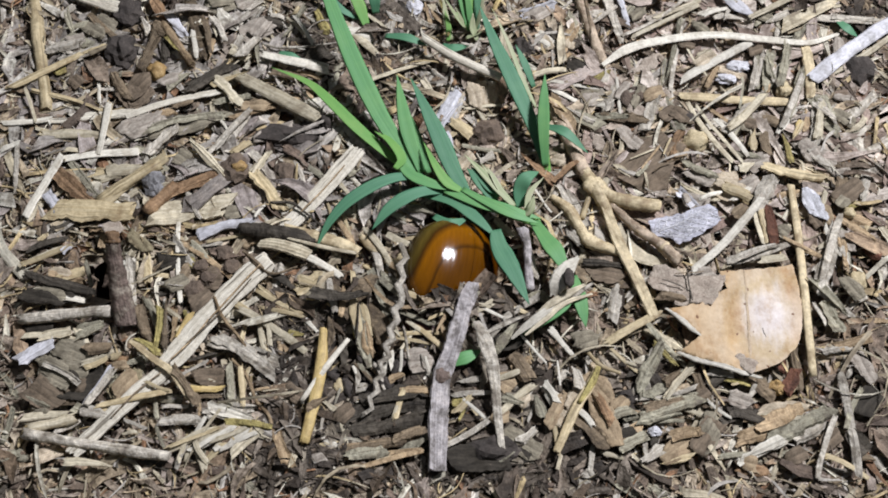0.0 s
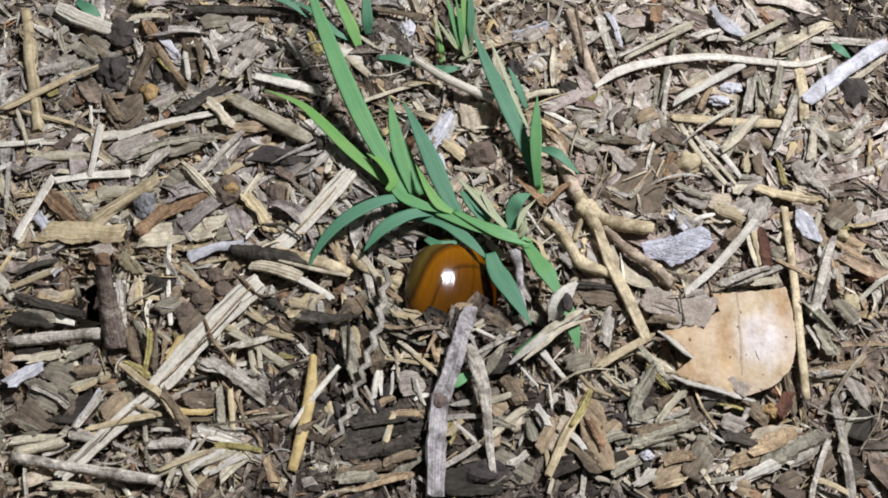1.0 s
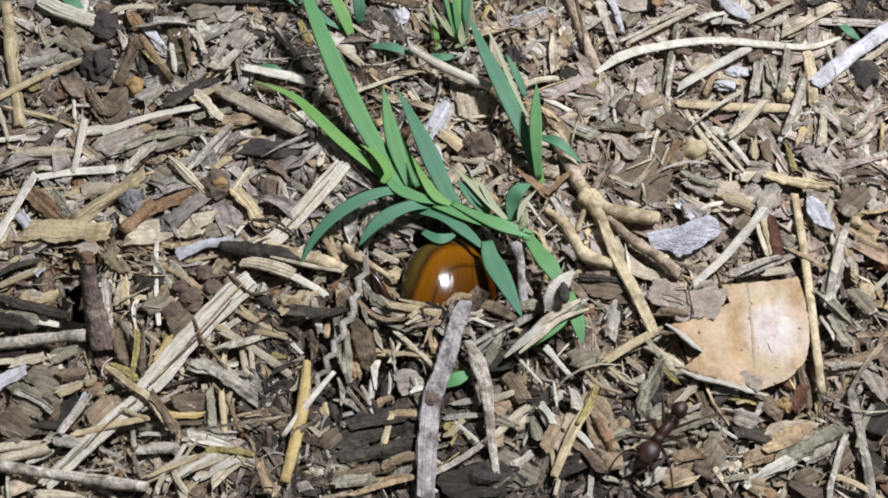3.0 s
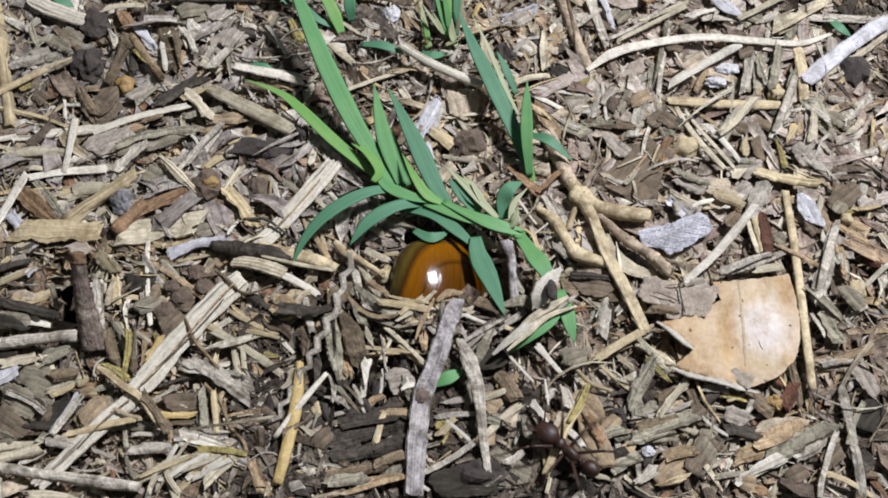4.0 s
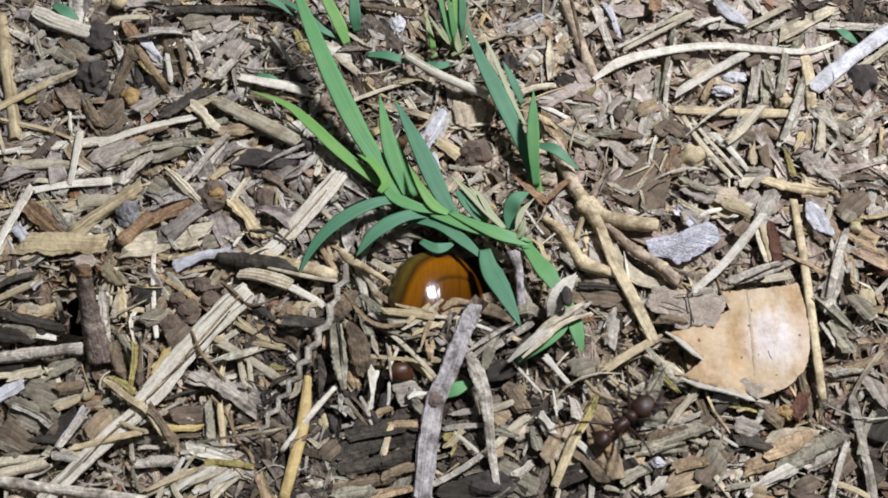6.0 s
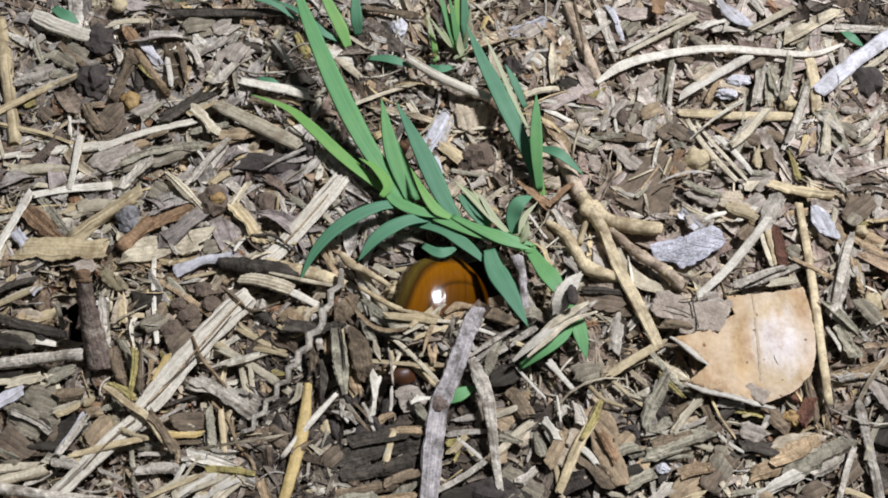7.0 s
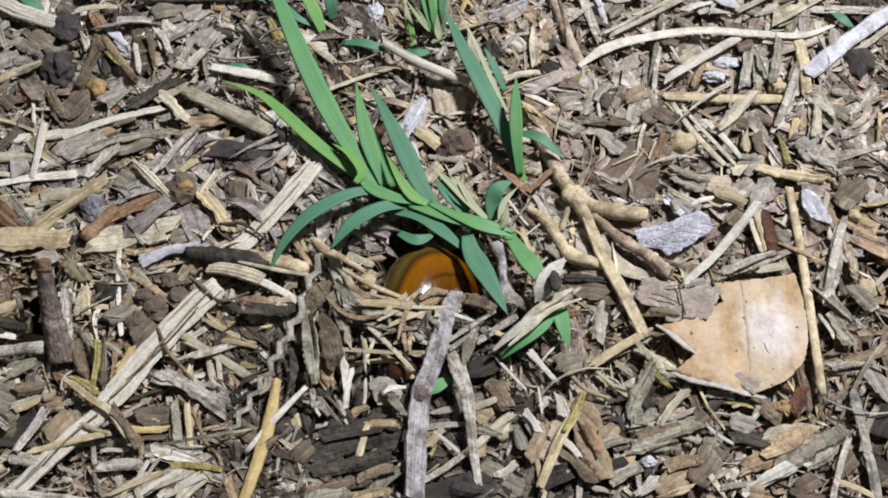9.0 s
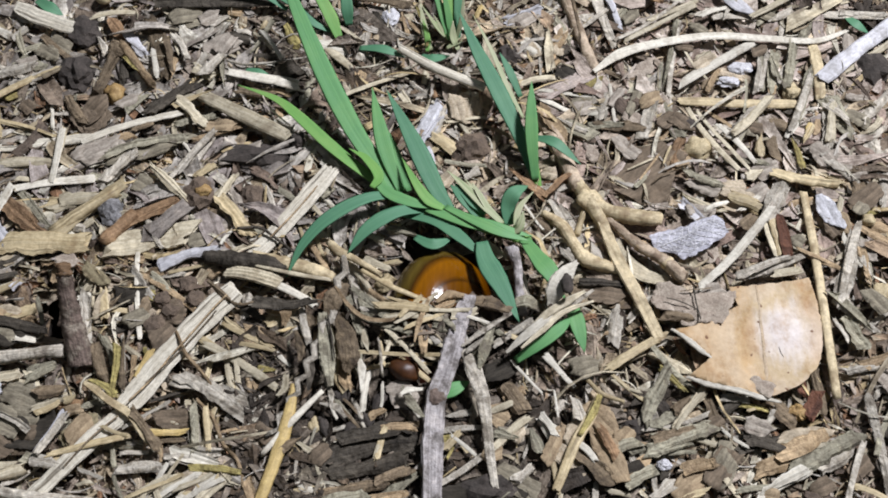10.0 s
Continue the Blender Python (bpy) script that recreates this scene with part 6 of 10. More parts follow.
strip("bark_flake", 35.34, 26.01, 0.8, 6.92, 3.2, 48.16, "tan", 0.25)
strip("straw", 64.61, 2.89, 1.6, 3.9, 1.19, 28.21, "pale", 0)
strip("wood_chip", 63.14, -1.72, 1.4, 5.13, 1.77, 45.97, "palegrey", 0.12)
strip("straw", 65.59, 3.1, 1.8, 6.86, 1.11, -69.24, "white", -0.25)
strip("wood_chip", 56.13, 5.62, 1.2, 3.41, 1.57, 54.92, "pale", -0.04)
strip("straw", 61.15, -13.42, 1.6, 5.17, 0.95, -69.37, "palegrey", 0.06)
strip("wood_chip", 24.32, -7.9, 1.6, 7.21, 1.37, 41.75, "palegrey", 0.26)
# the thin dark strips are added as cracks across the leaf flakes, not straws
strip("straw", 34.44, -8.22, 3.9, 6.74, 0.34, -84.27, "dark", 0)
strip("straw", 32.58, -8.37, 3.6, 7.71, 0.31, -25.27, "dark", 0.19)
strip("straw", 34.73, -5.17, 3.6, 6, 0.24, 7.19, "brown", -0.22)
strip("straw", 28.6, 23.12, 2.2, 7.04, 0.48, 53.26, "tan", 0.08)
strip("straw", 31.19, 21.15, 2.2, 5.21, 0.38, 33.69, "brown", 0.19)
strip("straw", 26.91, 23.96, 2.2, 5.63, 0.39, 24.72, "pale", -0.14)
strip("wood_chip", 26.7, 19.89, 2.2, 3.46, 0.86, 43.34, "grey", 0)
strip("straw", 32.36, 25.91, 2.2, 4.2, 0.47, 65.42, "cream", 0.1)
strip("wood_chip", 11.06, 10.40, 1.4, 11.5, 3.4, -70, "palegrey", 0.1)
strip("wood_chip", 7.97, 10.56, 1.2, 5.0, 3.0, -40, "brown", 0.1)
strip("bark_flake", 39.18, 18.37, 1.6, 9.0, 3.0, -25, "palegrey", 0.1)
strip("bark_flake", 36.31, 5.62, 1.0, 8.0, 4.0, -30, "leaf", 0.1)
strip("bark_flake", 44.67, 15.04, 1.4, 7.0, 4.5, -20, "cream", 0.1)
strip("bark_flake", 51.41, 22.53, 1.0, 5.0, 4.0, 20, "palegrey", 0.1)
strip("bark_flake", 25.55, 38.30, 1.2, 8.0, 4.5, 70, "palegrey", 0.1)
strip("bark_flake", 17.63, 27.19, 1.2, 7.0, 3.0, -50, "leaf", 0.1)
strip("bark_flake", 69.65, 27.54, 1.2, 8.0, 4.0, 40, "leaf", 0.1)
strip("bark_flake", 60.49, 29.24, 1.0, 7.0, 3.5, -60, "palegrey", 0.1)
strip("bark_flake", -7.06, 39.44, 1.6, 7.0, 5.0, 80, "cream", 0.1)
strip("wood_chip", -15.2, 33.6, 1.6, 8.5, 1.6, 58, "blue", 0.3)
strip("wood_chip", -13.2, 35.6, 1.4, 7.5, 1.5, 72, "palegrey", -0.3)
strip("bark_flake", -96.64, -9.79, 1.2, 12.0, 4.0, -5, "dark", 0.1)
strip("bark_flake", -90.89, -22.58, 1.6, 9.0, 4.5, -20, "grey", 0.1)
strip("bark_flake", -98.96, -18.02, 0.8, 8.0, 3.5, 10, "dark", 0.1)
strip("bark_flake", -66.04, -10.54, 1.8, 7.0, 5.0, 50, "brown", 0.1)
strip("bark_flake", -64.61, -6.98, 2.0, 5.0, 4.0, 0, "brown", 0.1)
strip("bark_flake", -71.38, -1.71, 1.6, 5.0, 4.0, 20, "dark", 0.1)
strip("wood_chip", -25.55, -31.69, 2.0, 13.0, 3.0, 8, "dark", 0.1)
strip("wood_chip", -26.53, -37.78, 2.0, 14.0, 3.2, 12, "dark", 0.1)
strip("wood_chip", -29.62, -42.10, 2.0, 12.0, 2.6, 6, "brown", 0.1)
strip("bark_flake", -2.73, -19.81, 1.6, 6.0, 4.0, 30, "dark", 0.1)
strip("bark_flake", -8.67, -44.34, 1.4, 12.0, 6.0, 5, "dark", 0.1)
strip("bark_flake", -0.19, -41.16, 1.2, 8.0, 5.0, -30, "grey", 0.1)
strip("bark_flake", 9.44, -37.10, 1.8, 9.0, 5.0, -60, "cream", 0.1)
strip("bark_flake", 15.67, -30.51, 1.8, 8.0, 4.0, -50, "tan", 0.1)
strip("bark_flake", -35.07, -38.51, 1.2, 8.0, 4.0, 10, "grey", 0.1)
lump("husk", -43.1, -9.8, 1.6, 2.1, 3.0, 0.9, -25, "olive", "flat olive-grey seed disc lying in the mulch", 0.12)
strip("bark_flake", 44.6, -25.0, 3.5, 4.2, 3.2, -40, "leaf", 0, label="small mauve-brown flake stuck on a torn leaf")
strip("bark_flake", -96.27, -32.14, 2.1, 9.11, 5.71, -33, "brown", 0.2)
strip("bark_flake", -94.50, -26.30, 2.2, 7.94, 3.43, -35, "grey", 0.3)
strip("wood_chip", -95.13, -19.18, 2.2, 6.71, 2.28, 15, "pale", 0.2)
strip("bark_flake", -79.42, -29.71, 1.6, 5.48, 4.57, 24, "olive", -0.0)
strip("straw", -68.92, -17.24, 2.4, 5.04, 1.43, 67, "yellow", 0.1)
strip("wood_chip", -85.81, -25.35, 2.3, 4.46, 1.43, 26, "cream", -0.1)
strip("bark_flake", -81.20, -26.08, 2.0, 3.70, 2.17, 9, "tan", -0.1)
strip("straw", -62.70, -30.73, 2.0, 4.72, 1.26, 3, "yellow", 0.0)
strip("wood_chip", -58.32, -31.14, 1.6, 6.08, 2.00, 87, "palegrey", -0.1)
strip("bark_flake", -62.44, -27.81, 1.8, 6.85, 4.00, 4, "brown", 0.2)
strip("bark_flake", -49.73, -32.01, 2.2, 5.28, 2.86, 12, "brown", -0.1)
strip("straw", -65.61, -41.16, 2.2, 8.02, 1.71, 32, "pale", -0.2)
strip("straw", -60.53, -40.10, 2.1, 8.07, 2.40, 32, "pale", -0.2)
strip("straw", -59.03, -42.49, 1.6, 7.08, 1.43, 42, "cream", 0.2)
strip("straw", -53.95, -38.52, 1.8, 7.26, 1.26, -0, "cream", -0.2)
strip("straw", -54.47, -41.72, 2.4, 6.04, 2.00, 44, "pale", 0.2)
strip("straw", -62.92, -45.12, 1.8, 4.12, 1.71, -63, "pale", 0.2)
strip("straw", -66.84, -44.33, 2.0, 5.47, 1.14, 74, "palegrey", 0.1)
strip("wood_chip", -58.34, -35.54, 1.8, 8.32, 2.86, 4, "palegrey", 0.3)
strip("wood_chip", -84.86, -46.14, 2.2, 9.44, 1.94, -6, "pale", 0.4)
strip("wood_chip", -46.91, -43.30, 2.3, 6.79, 2.28, -69, "tan", -0.1)
strip("twig", -93.23, -38.16, 1.9, 8.80, 2.17, 14, "pale", -0.2)
strip("wood_chip", -77.51, -16.61, 1.7, 7.41, 2.28, -71, "brown", -0.3)
strip("bark_flake", -90.38, -30.79, 1.8, 5.44, 3.43, 24, "brown", 0.0)
strip("bark_flake", -95.66, -35.98, 1.6, 4.83, 2.28, -7, "grey", 0.1)
strip("wood_chip", -67.81, -37.41, 1.9, 4.68, 1.48, -0, "palegrey", -0.1)
strip("straw", -67.50, -27.23, 2.3, 9.43, 0.69, 32, "palegrey", -0.0)
strip("wood_chip", -88.36, -18.33, 1.9, 5.59, 2.28, 24, "grey", -0.0)
strip("wood_chip", -86.25, -22.09, 2.2, 5.32, 2.57, 6, "brown", -0.2)
strip("wood_chip", 50.61, 35.59, 2.2, 10.91, 2.52, 46, "palegrey", 0.3)
strip("wood_chip", 53.31, 45.21, 1.6, 9.42, 1.77, 69, "grey", 0.2)
strip("wood_chip", 56.25, 45.84, 1.9, 10.40, 2.02, 76, "grey", 0.1)
strip("wood_chip", 62.08, 51.30, 1.6, 21.44, 1.82, 60, "grey", -0.4)
strip("bark_flake", 31.06, 40.05, 1.7, 4.55, 2.52, 43, "leaf", 0.2)
strip("bark_flake", 29.48, 47.30, 1.8, 7.55, 3.03, 42, "leaf", 0.2)
strip("bark_flake", 54.09, 51.24, 2.3, 3.87, 2.52, 29, "brown", 0.1)
strip("bark_flake", 42.48, 57.53, 1.9, 4.84, 2.27, -33, "grey", -0.1)
strip("wood_chip", 49.41, 60.11, 2.0, 8.02, 1.77, -10, "palegrey", 0.2)
strip("straw", 36.20, 62.41, 1.7, 12.13, 1.01, 17, "pale", 0.2)
strip("wood_chip", 51.11, 63.77, 2.2, 6.82, 1.82, -44, "blue", 0.2)
strip("bark_flake", 43.35, 49.41, 1.6, 5.76, 3.03, 19, "cream", 0.2)
strip("wood_chip", 59.30, 33.07, 1.7, 6.59, 1.31, 56, "white", -0.1)
strip("wood_chip", 65.30, 30.03, 2.1, 9.39, 2.27, 73, "palegrey", 0.3)
strip("wood_chip", 68.35, 35.75, 1.9, 6.25, 2.42, -79, "grey", 0.2)
strip("bark_flake", 63.36, 24.95, 2.0, 5.86, 3.53, -54, "palegrey", -0.1)
strip("bark_flake", 50.48, 32.22, 1.9, 4.16, 2.78, -17, "brown", -0.1)
strip("wood_chip", 61.42, 30.63, 1.7, 4.79, 1.92, 61, "cream", -0.1)
strip("bark_flake", 72.85, 38.46, 2.2, 5.11, 1.72, -7, "palegrey", 0.2)
strip("straw", 74.33, 29.04, 1.7, 8.78, 1.21, 43, "palegrey", -0.3)
strip("bark_flake", 71.60, 33.27, 2.4, 5.89, 3.03, -39, "grey", 0.0)
strip("bark_flake", 24.58, 28.20, 1.9, 6.12, 3.53, -52, "palegrey", -0.1)
strip("bark_flake", 26.57, 35.14, 2.1, 4.42, 2.52, -25, "leaf", 0.1)
strip("wood_chip", 29.09, 34.23, 2.0, 7.75, 2.32, 71, "palegrey", -0.0)
strip("bark_flake", 56.75, 61.03, 1.6, 4.55, 2.52, -27, "grey", 0.2)
strip("wood_chip", 59.93, 60.67, 1.6, 5.27, 2.02, 30, "palegrey", -0.0)
strip("bark_flake", 33.49, 34.48, 2.3, 4.89, 3.03, 38, "brown", -0.1)
strip("wood_chip", 77.52, 60.16, 2.2, 9.54, 1.82, -5, "palegrey", 0.3)
strip("wood_chip", 51.32, 28.01, 2.1, 4.88, 1.72, 78, "cream", 0.1)
strip("bark_flake", 7.99, -35.86, 1.7, 6.76, 2.76, 71, "cream", -0.0)
strip("bark_flake", 15.01, -32.80, 1.7, 6.75, 3.31, -65, "tan", 0.2)
strip("wood_chip", 13.66, -38.71, 1.8, 8.28, 3.87, -47, "brown", -0.0)
strip("wood_chip", 25.63, -25.41, 2.4, 10.51, 2.76, 61, "grey", 0.3)
strip("bark_flake", 13.20, -20.42, 2.4, 5.36, 2.76, 22, "grey", -0.0)
strip("wood_chip", 31.09, -28.41, 2.0, 8.77, 1.93, 48, "pale", 0.2)
strip("wood_chip", 29.09, -34.17, 2.0, 11.80, 3.31, 18, "grey", -0.2)
strip("bark_flake", 30.43, -41.81, 1.9, 8.08, 4.14, 31, "tan", -0.2)
strip("bark_flake", 36.31, -39.02, 1.9, 9.04, 5.25, 53, "brown", 0.4)
strip("wood_chip", 46.55, -42.45, 2.4, 8.70, 2.32, 25, "white", 0.1)
strip("wood_chip", 54.47, -37.52, 2.0, 14.80, 3.31, 24, "grey", -0.1)
strip("wood_chip", 50.31, -35.47, 1.7, 9.94, 2.65, 13, "pale", -0.2)
strip("wood_chip", 43.72, -35.54, 2.2, 5.76, 2.21, -22, "dark", 0.2)
strip("wood_chip", 53.75, -27.99, 1.9, 5.22, 2.65, 60, "red", 0.1)
strip("bark_flake", 43.44, -32.30, 2.2, 5.25, 3.31, -18, "palegrey", 0.1)
strip("bark_flake", 43.62, -45.25, 2.1, 4.14, 3.31, -15, "tan", 0.1)
strip("wood_chip", 39.62, -26.60, 1.9, 4.75, 1.38, -8, "palegrey", 0.1)
strip("bark_flake", 35.26, -31.58, 1.8, 3.95, 3.04, 38, "brown", -0.0)
strip("wood_chip", 19.10, -35.17, 2.2, 4.55, 2.21, 18, "grey", 0.1)
strip("wood_chip", 29.98, -27.37, 1.8, 3.98, 2.21, 39, "brown", 0.1)
strip("bark_flake", 20.11, -40.11, 2.1, 4.51, 3.31, 17, "dark", 0.0)
strip("wood_chip", 25.17, -43.37, 1.6, 4.83, 2.21, 35, "palegrey", 0.0)
strip("bark_flake", 52.84, -43.57, 1.8, 4.35, 3.31, 25, "brown", 0.1)
strip("straw", 5.87, -31.06, 2.0, 3.45, 1.44, -37, "white", 0.1)
strip("wood_chip", 3.35, -34.26, 2.1, 4.83, 2.21, -70, "grey", 0.1)
strip("wood_chip", -83.87, 52.00, 2.0, 10.44, 2.41, 75, "brown", -0.1)
strip("bark_flake", -83.31, 30.52, 1.7, 12.49, 4.18, 26, "palegrey", 0.3)
strip("bark_flake", -73.15, 31.08, 1.6, 16.53, 3.14, 20, "grey", 0.0)
strip("wood_chip", -78.57, 26.44, 2.3, 7.73, 2.61, 53, "palegrey", -0.3)
strip("wood_chip", -62.84, 29.77, 2.0, 11.51, 1.99, 54, "palegrey", 0.1)
strip("straw", -98.92, 28.44, 1.6, 12.61, 1.99, -6, "cream", -0.1)
strip("wood_chip", -103.50, 51.81, 2.2, 8.68, 3.14, 18, "palegrey", -0.0)
strip("wood_chip", -98.09, 50.09, 2.2, 11.96, 2.09, 23, "palegrey", -0.3)
strip("bark_flake", -84.76, 38.16, 1.8, 6.64, 4.44, 42, "brown", -0.2)
strip("bark_flake", -69.44, 43.22, 2.0, 9.49, 3.14, 28, "dark", 0.3)
strip("bark_flake", -78.75, 42.97, 2.1, 4.85, 2.35, 32, "palegrey", 0.1)
strip("bark_flake", -58.64, 56.48, 1.9, 6.80, 3.14, 30, "palegrey", 0.1)
strip("bark_flake", -68.22, 63.81, 1.7, 6.25, 3.92, 12, "grey", -0.1)
strip("wood_chip", -78.12, 58.04, 2.1, 8.07, 2.20, -50, "blue", 0.1)
strip("wood_chip", -73.23, 56.71, 1.9, 16.67, 2.51, -71, "brown", -0.3)
strip("bark_flake", -97.03, 56.50, 1.8, 7.44, 3.14, -34, "grey", -0.2)
strip("wood_chip", -60.89, 25.07, 1.8, 3.86, 1.88, 39, "cream", 0.1)
strip("bark_flake", -54.00, 29.37, 1.8, 8.59, 2.61, 25, "palegrey", 0.3)
strip("wood_chip", -89.22, 41.12, 2.3, 7.43, 2.09, -61, "brown", -0.3)
strip("bark_flake", -99.56, 42.49, 1.9, 6.34, 3.14, -39, "brown", -0.0)
strip("wood_chip", -74.84, 36.79, 1.6, 4.56, 1.57, 24, "brown", -0.0)
strip("bark_flake", -58.78, 36.03, 2.3, 9.17, 2.61, 4, "tan", -0.3)
strip("wood_chip", -95.51, 14.32, 2.1, 11.11, 3.80, -41, "orange", -0.3)
strip("wood_chip", -86.08, 19.54, 2.1, 6.88, 2.90, 7, "pale", 0.2)
strip("bark_flake", -80.34, 2.18, 1.8, 7.04, 3.17, -48, "olive", -0.3)
strip("bark_flake", -78.56, -4.08, 1.7, 6.33, 2.11, 78, "cream", 0.0)
strip("bark_flake", -74.34, -3.00, 1.6, 4.73, 3.17, 21, "dark", -0.2)
strip("bark_flake", -99.28, -10.96, 2.0, 7.85, 3.69, -8, "dark", 0.3)
strip("straw", -99.73, -1.16, 1.9, 10.01, 1.27, 23, "cream", -0.1)
strip("wood_chip", -81.27, -7.13, 2.1, 8.91, 2.64, 90, "palegrey", -0.3)
strip("bark_flake", -86.41, 5.38, 2.1, 4.51, 3.17, 31, "leaf", -0.1)
strip("wood_chip", -67.48, 0.10, 2.1, 5.22, 1.48, -41, "grey", 0.2)
strip("bark_flake", -96.84, -5.13, 1.6, 5.23, 2.64, -6, "cream", 0.0)
strip("bark_flake", -64.39, -5.57, 2.1, 4.67, 3.17, 46, "brown", -0.1)
strip("wood_chip", -94.02, 17.02, 1.8, 8.79, 1.48, -50, "grey", 0.3)
strip("bark_flake", -70.56, -7.49, 2.4, 5.54, 3.69, 30, "grey", -0.2)
strip("wood_chip", -100.33, 11.36, 2.2, 5.54, 2.64, -59, "blue", 0.2)
strip("bark_flake", -65.26, 15.61, 1.8, 4.99, 2.11, -37, "leaf", 0.0)
strip("wood_chip", 52.56, 15.35, 1.6, 7.39, 3.13, 68, "palegrey", -0.1)
strip("bark_flake", 45.84, 16.20, 2.1, 7.58, 3.55, -19, "cream", 0.1)
strip("bark_flake", 37.50, 12.71, 2.2, 6.15, 3.13, -9, "palegrey", -0.2)
strip("wood_chip", 51.56, 6.62, 1.9, 7.35, 1.59, -87, "cream", 0.2)
strip("bark_flake", 70.36, 14.86, 2.1, 7.28, 3.96, 40, "brown", -0.0)
strip("wood_chip", 74.64, 17.46, 1.9, 9.95, 2.42, 65, "palegrey", 0.4)
strip("wood_chip", 63.80, -1.77, 2.1, 11.90, 2.75, 69, "palegrey", -0.4)
strip("wood_chip", 67.72, -0.72, 2.2, 4.57, 1.59, -78, "palegrey", -0.1)
strip("straw", 59.36, 1.12, 1.9, 7.31, 1.00, -30, "tan", -0.2)
strip("wood_chip", 71.04, 5.81, 2.0, 8.22, 1.59, -38, "tan", -0.1)
strip("bark_flake", 55.70, 5.66, 1.7, 2.88, 2.50, -40, "grey", 0.0)
strip("wood_chip", 63.11, -8.19, 1.7, 6.60, 1.84, -53, "palegrey", 0.2)
strip("bark_flake", 62.70, 8.15, 1.6, 4.75, 2.50, -61, "brown", 0.1)
strip("wood_chip", 39.17, 20.06, 2.2, 7.94, 1.88, -25, "grey", -0.0)
strip("bark_flake", 68.30, -7.79, 2.2, 5.48, 3.34, -53, "grey", -0.1)
strip("bark_flake", 69.99, 19.61, 2.2, 4.77, 1.67, 11, "palegrey", -0.0)
strip("wood_chip", 18.11, 44.00, 1.8, 6.07, 1.88, 37, "olive", 0.2)
strip("wood_chip", 22.98, 60.21, 1.9, 12.60, 1.33, -80, "palegrey", -0.1)
strip("wood_chip", 24.09, 64.56, 2.3, 3.82, 1.65, -74, "blue", -0.0)
strip("straw", 20.34, 61.22, 2.1, 6.65, 1.10, 38, "palegrey", -0.2)
strip("wood_chip", 35.45, 51.02, 2.3, 18.58, 1.3, 75, "grey", -0.2)
strip("bark_flake", 16.09, 38.07, 1.6, 5.85, 2.94, 24, "palegrey", 0.2)
strip("wood_chip", 20.55, 38.77, 1.7, 7.13, 1.88, 70, "palegrey", 0.3)
strip("bark_flake", 27.06, 39.44, 2.4, 7.04, 2.35, 63, "grey", 0.1)
strip("wood_chip", 23.64, 33.24, 1.6, 10.41, 1.65, -8, "brown", -0.4)
strip("bark_flake", 32.01, 38.19, 1.8, 5.17, 2.75, 47, "leaf", -0.0)
strip("bark_flake", 35.70, 34.10, 2.1, 6.19, 3.14, -44, "brown", 0.2)
strip("wood_chip", 13.86, 33.80, 1.9, 6.07, 1.57, -34, "palegrey", -0.2)
strip("bark_flake", 12.96, 55.14, 2.0, 6.36, 2.16, 73, "cream", -0.2)
strip("bark_flake", 13.43, 46.86, 1.7, 5.26, 3.33, -42, "dark", 0.0)
strip("bark_flake", 27.88, 61.40, 2.2, 5.06, 2.35, 45, "grey", -0.2)
strip("bark_flake", 31.79, 60.58, 2.0, 3.96, 1.57, 15, "palegrey", 0.1)
strip("bark_flake", 38.43, 52.62, 2.2, 4.12, 1.57, -8, "brown", -0.0)
strip("bark_flake", 23.27, 40.18, 2.3, 4.67, 1.96, 55, "palegrey", -0.1)
strip("wood_chip", -30.94, -43.97, 2.7, 7.58, 2.22, 10, "grey", 0.2)
strip("straw", -25.60, -45.00, 2.8, 11.33, 1.19, 15, "tan", -0.0)
strip("wood_chip", -31.30, -19.73, 2.5, 7.64, 2.37, -78, "tan", -0.2)
strip("straw", -11.04, -39.77, 2.6, 10.97, 1.19, 32, "palegrey", -0.3)
strip("wood_chip", -11.95, -33.84, 2.7, 4.55, 1.88, 46, "cream", -0.1)
strip("bark_flake", -40.14, -45.53, 2.1, 4.26, 3.21, 25, "palegrey", -0.1)
strip("wood_chip", -22.18, -39.88, 2.5, 6.18, 1.98, 22, "brown", 0.0)
strip("bark_flake", -35.25, -35.89, 2.4, 4.12, 2.97, 43, "brown", -0.1)
strip("straw", -24.53, -33.80, 2.5, 5.33, 1.29, 77, "cream", 0.2)
strip("wood_chip", -21.66, -30.98, 2.5, 6.35, 1.48, -4, "tan", 0.2)
strip("straw", -22.54, -18.67, 2.1, 14.34, 0.89, 3, "cream", 0.4)
strip("straw", -18.38, -19.80, 2.8, 6.81, 1.09, -41, "cream", 0.0)
strip("bark_flake", -45.38, -31.85, 2.5, 4.85, 3.46, -30, "brown", 0.0)
strip("wood_chip", -2.21, -32.92, 2.8, 3.97, 2.47, -21, "grey", -0.1)
strip("bark_flake", -4.58, -36.44, 2.6, 4.05, 2.47, 27, "tan", 0.0)
strip("straw", -36.87, 4.41, 2.3, 6.53, 1.24, -60, "tan", 0.1)
strip("straw", -39.49, 6.97, 2.7, 4.38, 0.83, 65, "cream", -0.1)
strip("straw", -34.45, -9.37, 2.7, 8.68, 1.24, -83, "cream", -0.0)
strip("straw", -31.79, -15.46, 2.5, 5.86, 1.65, -76, "cream", 0.1)
strip("straw", -30.16, -0.92, 2.1, 9.70, 1.65, -76, "palegrey", 0.1)
strip("wood_chip", -25.77, -7.81, 2.4, 6.39, 2.84, -31, "grey", 0.2)
strip("wood_chip", -44.53, -7.19, 2.3, 3.69, 2.06, -17, "cream", 0.1)
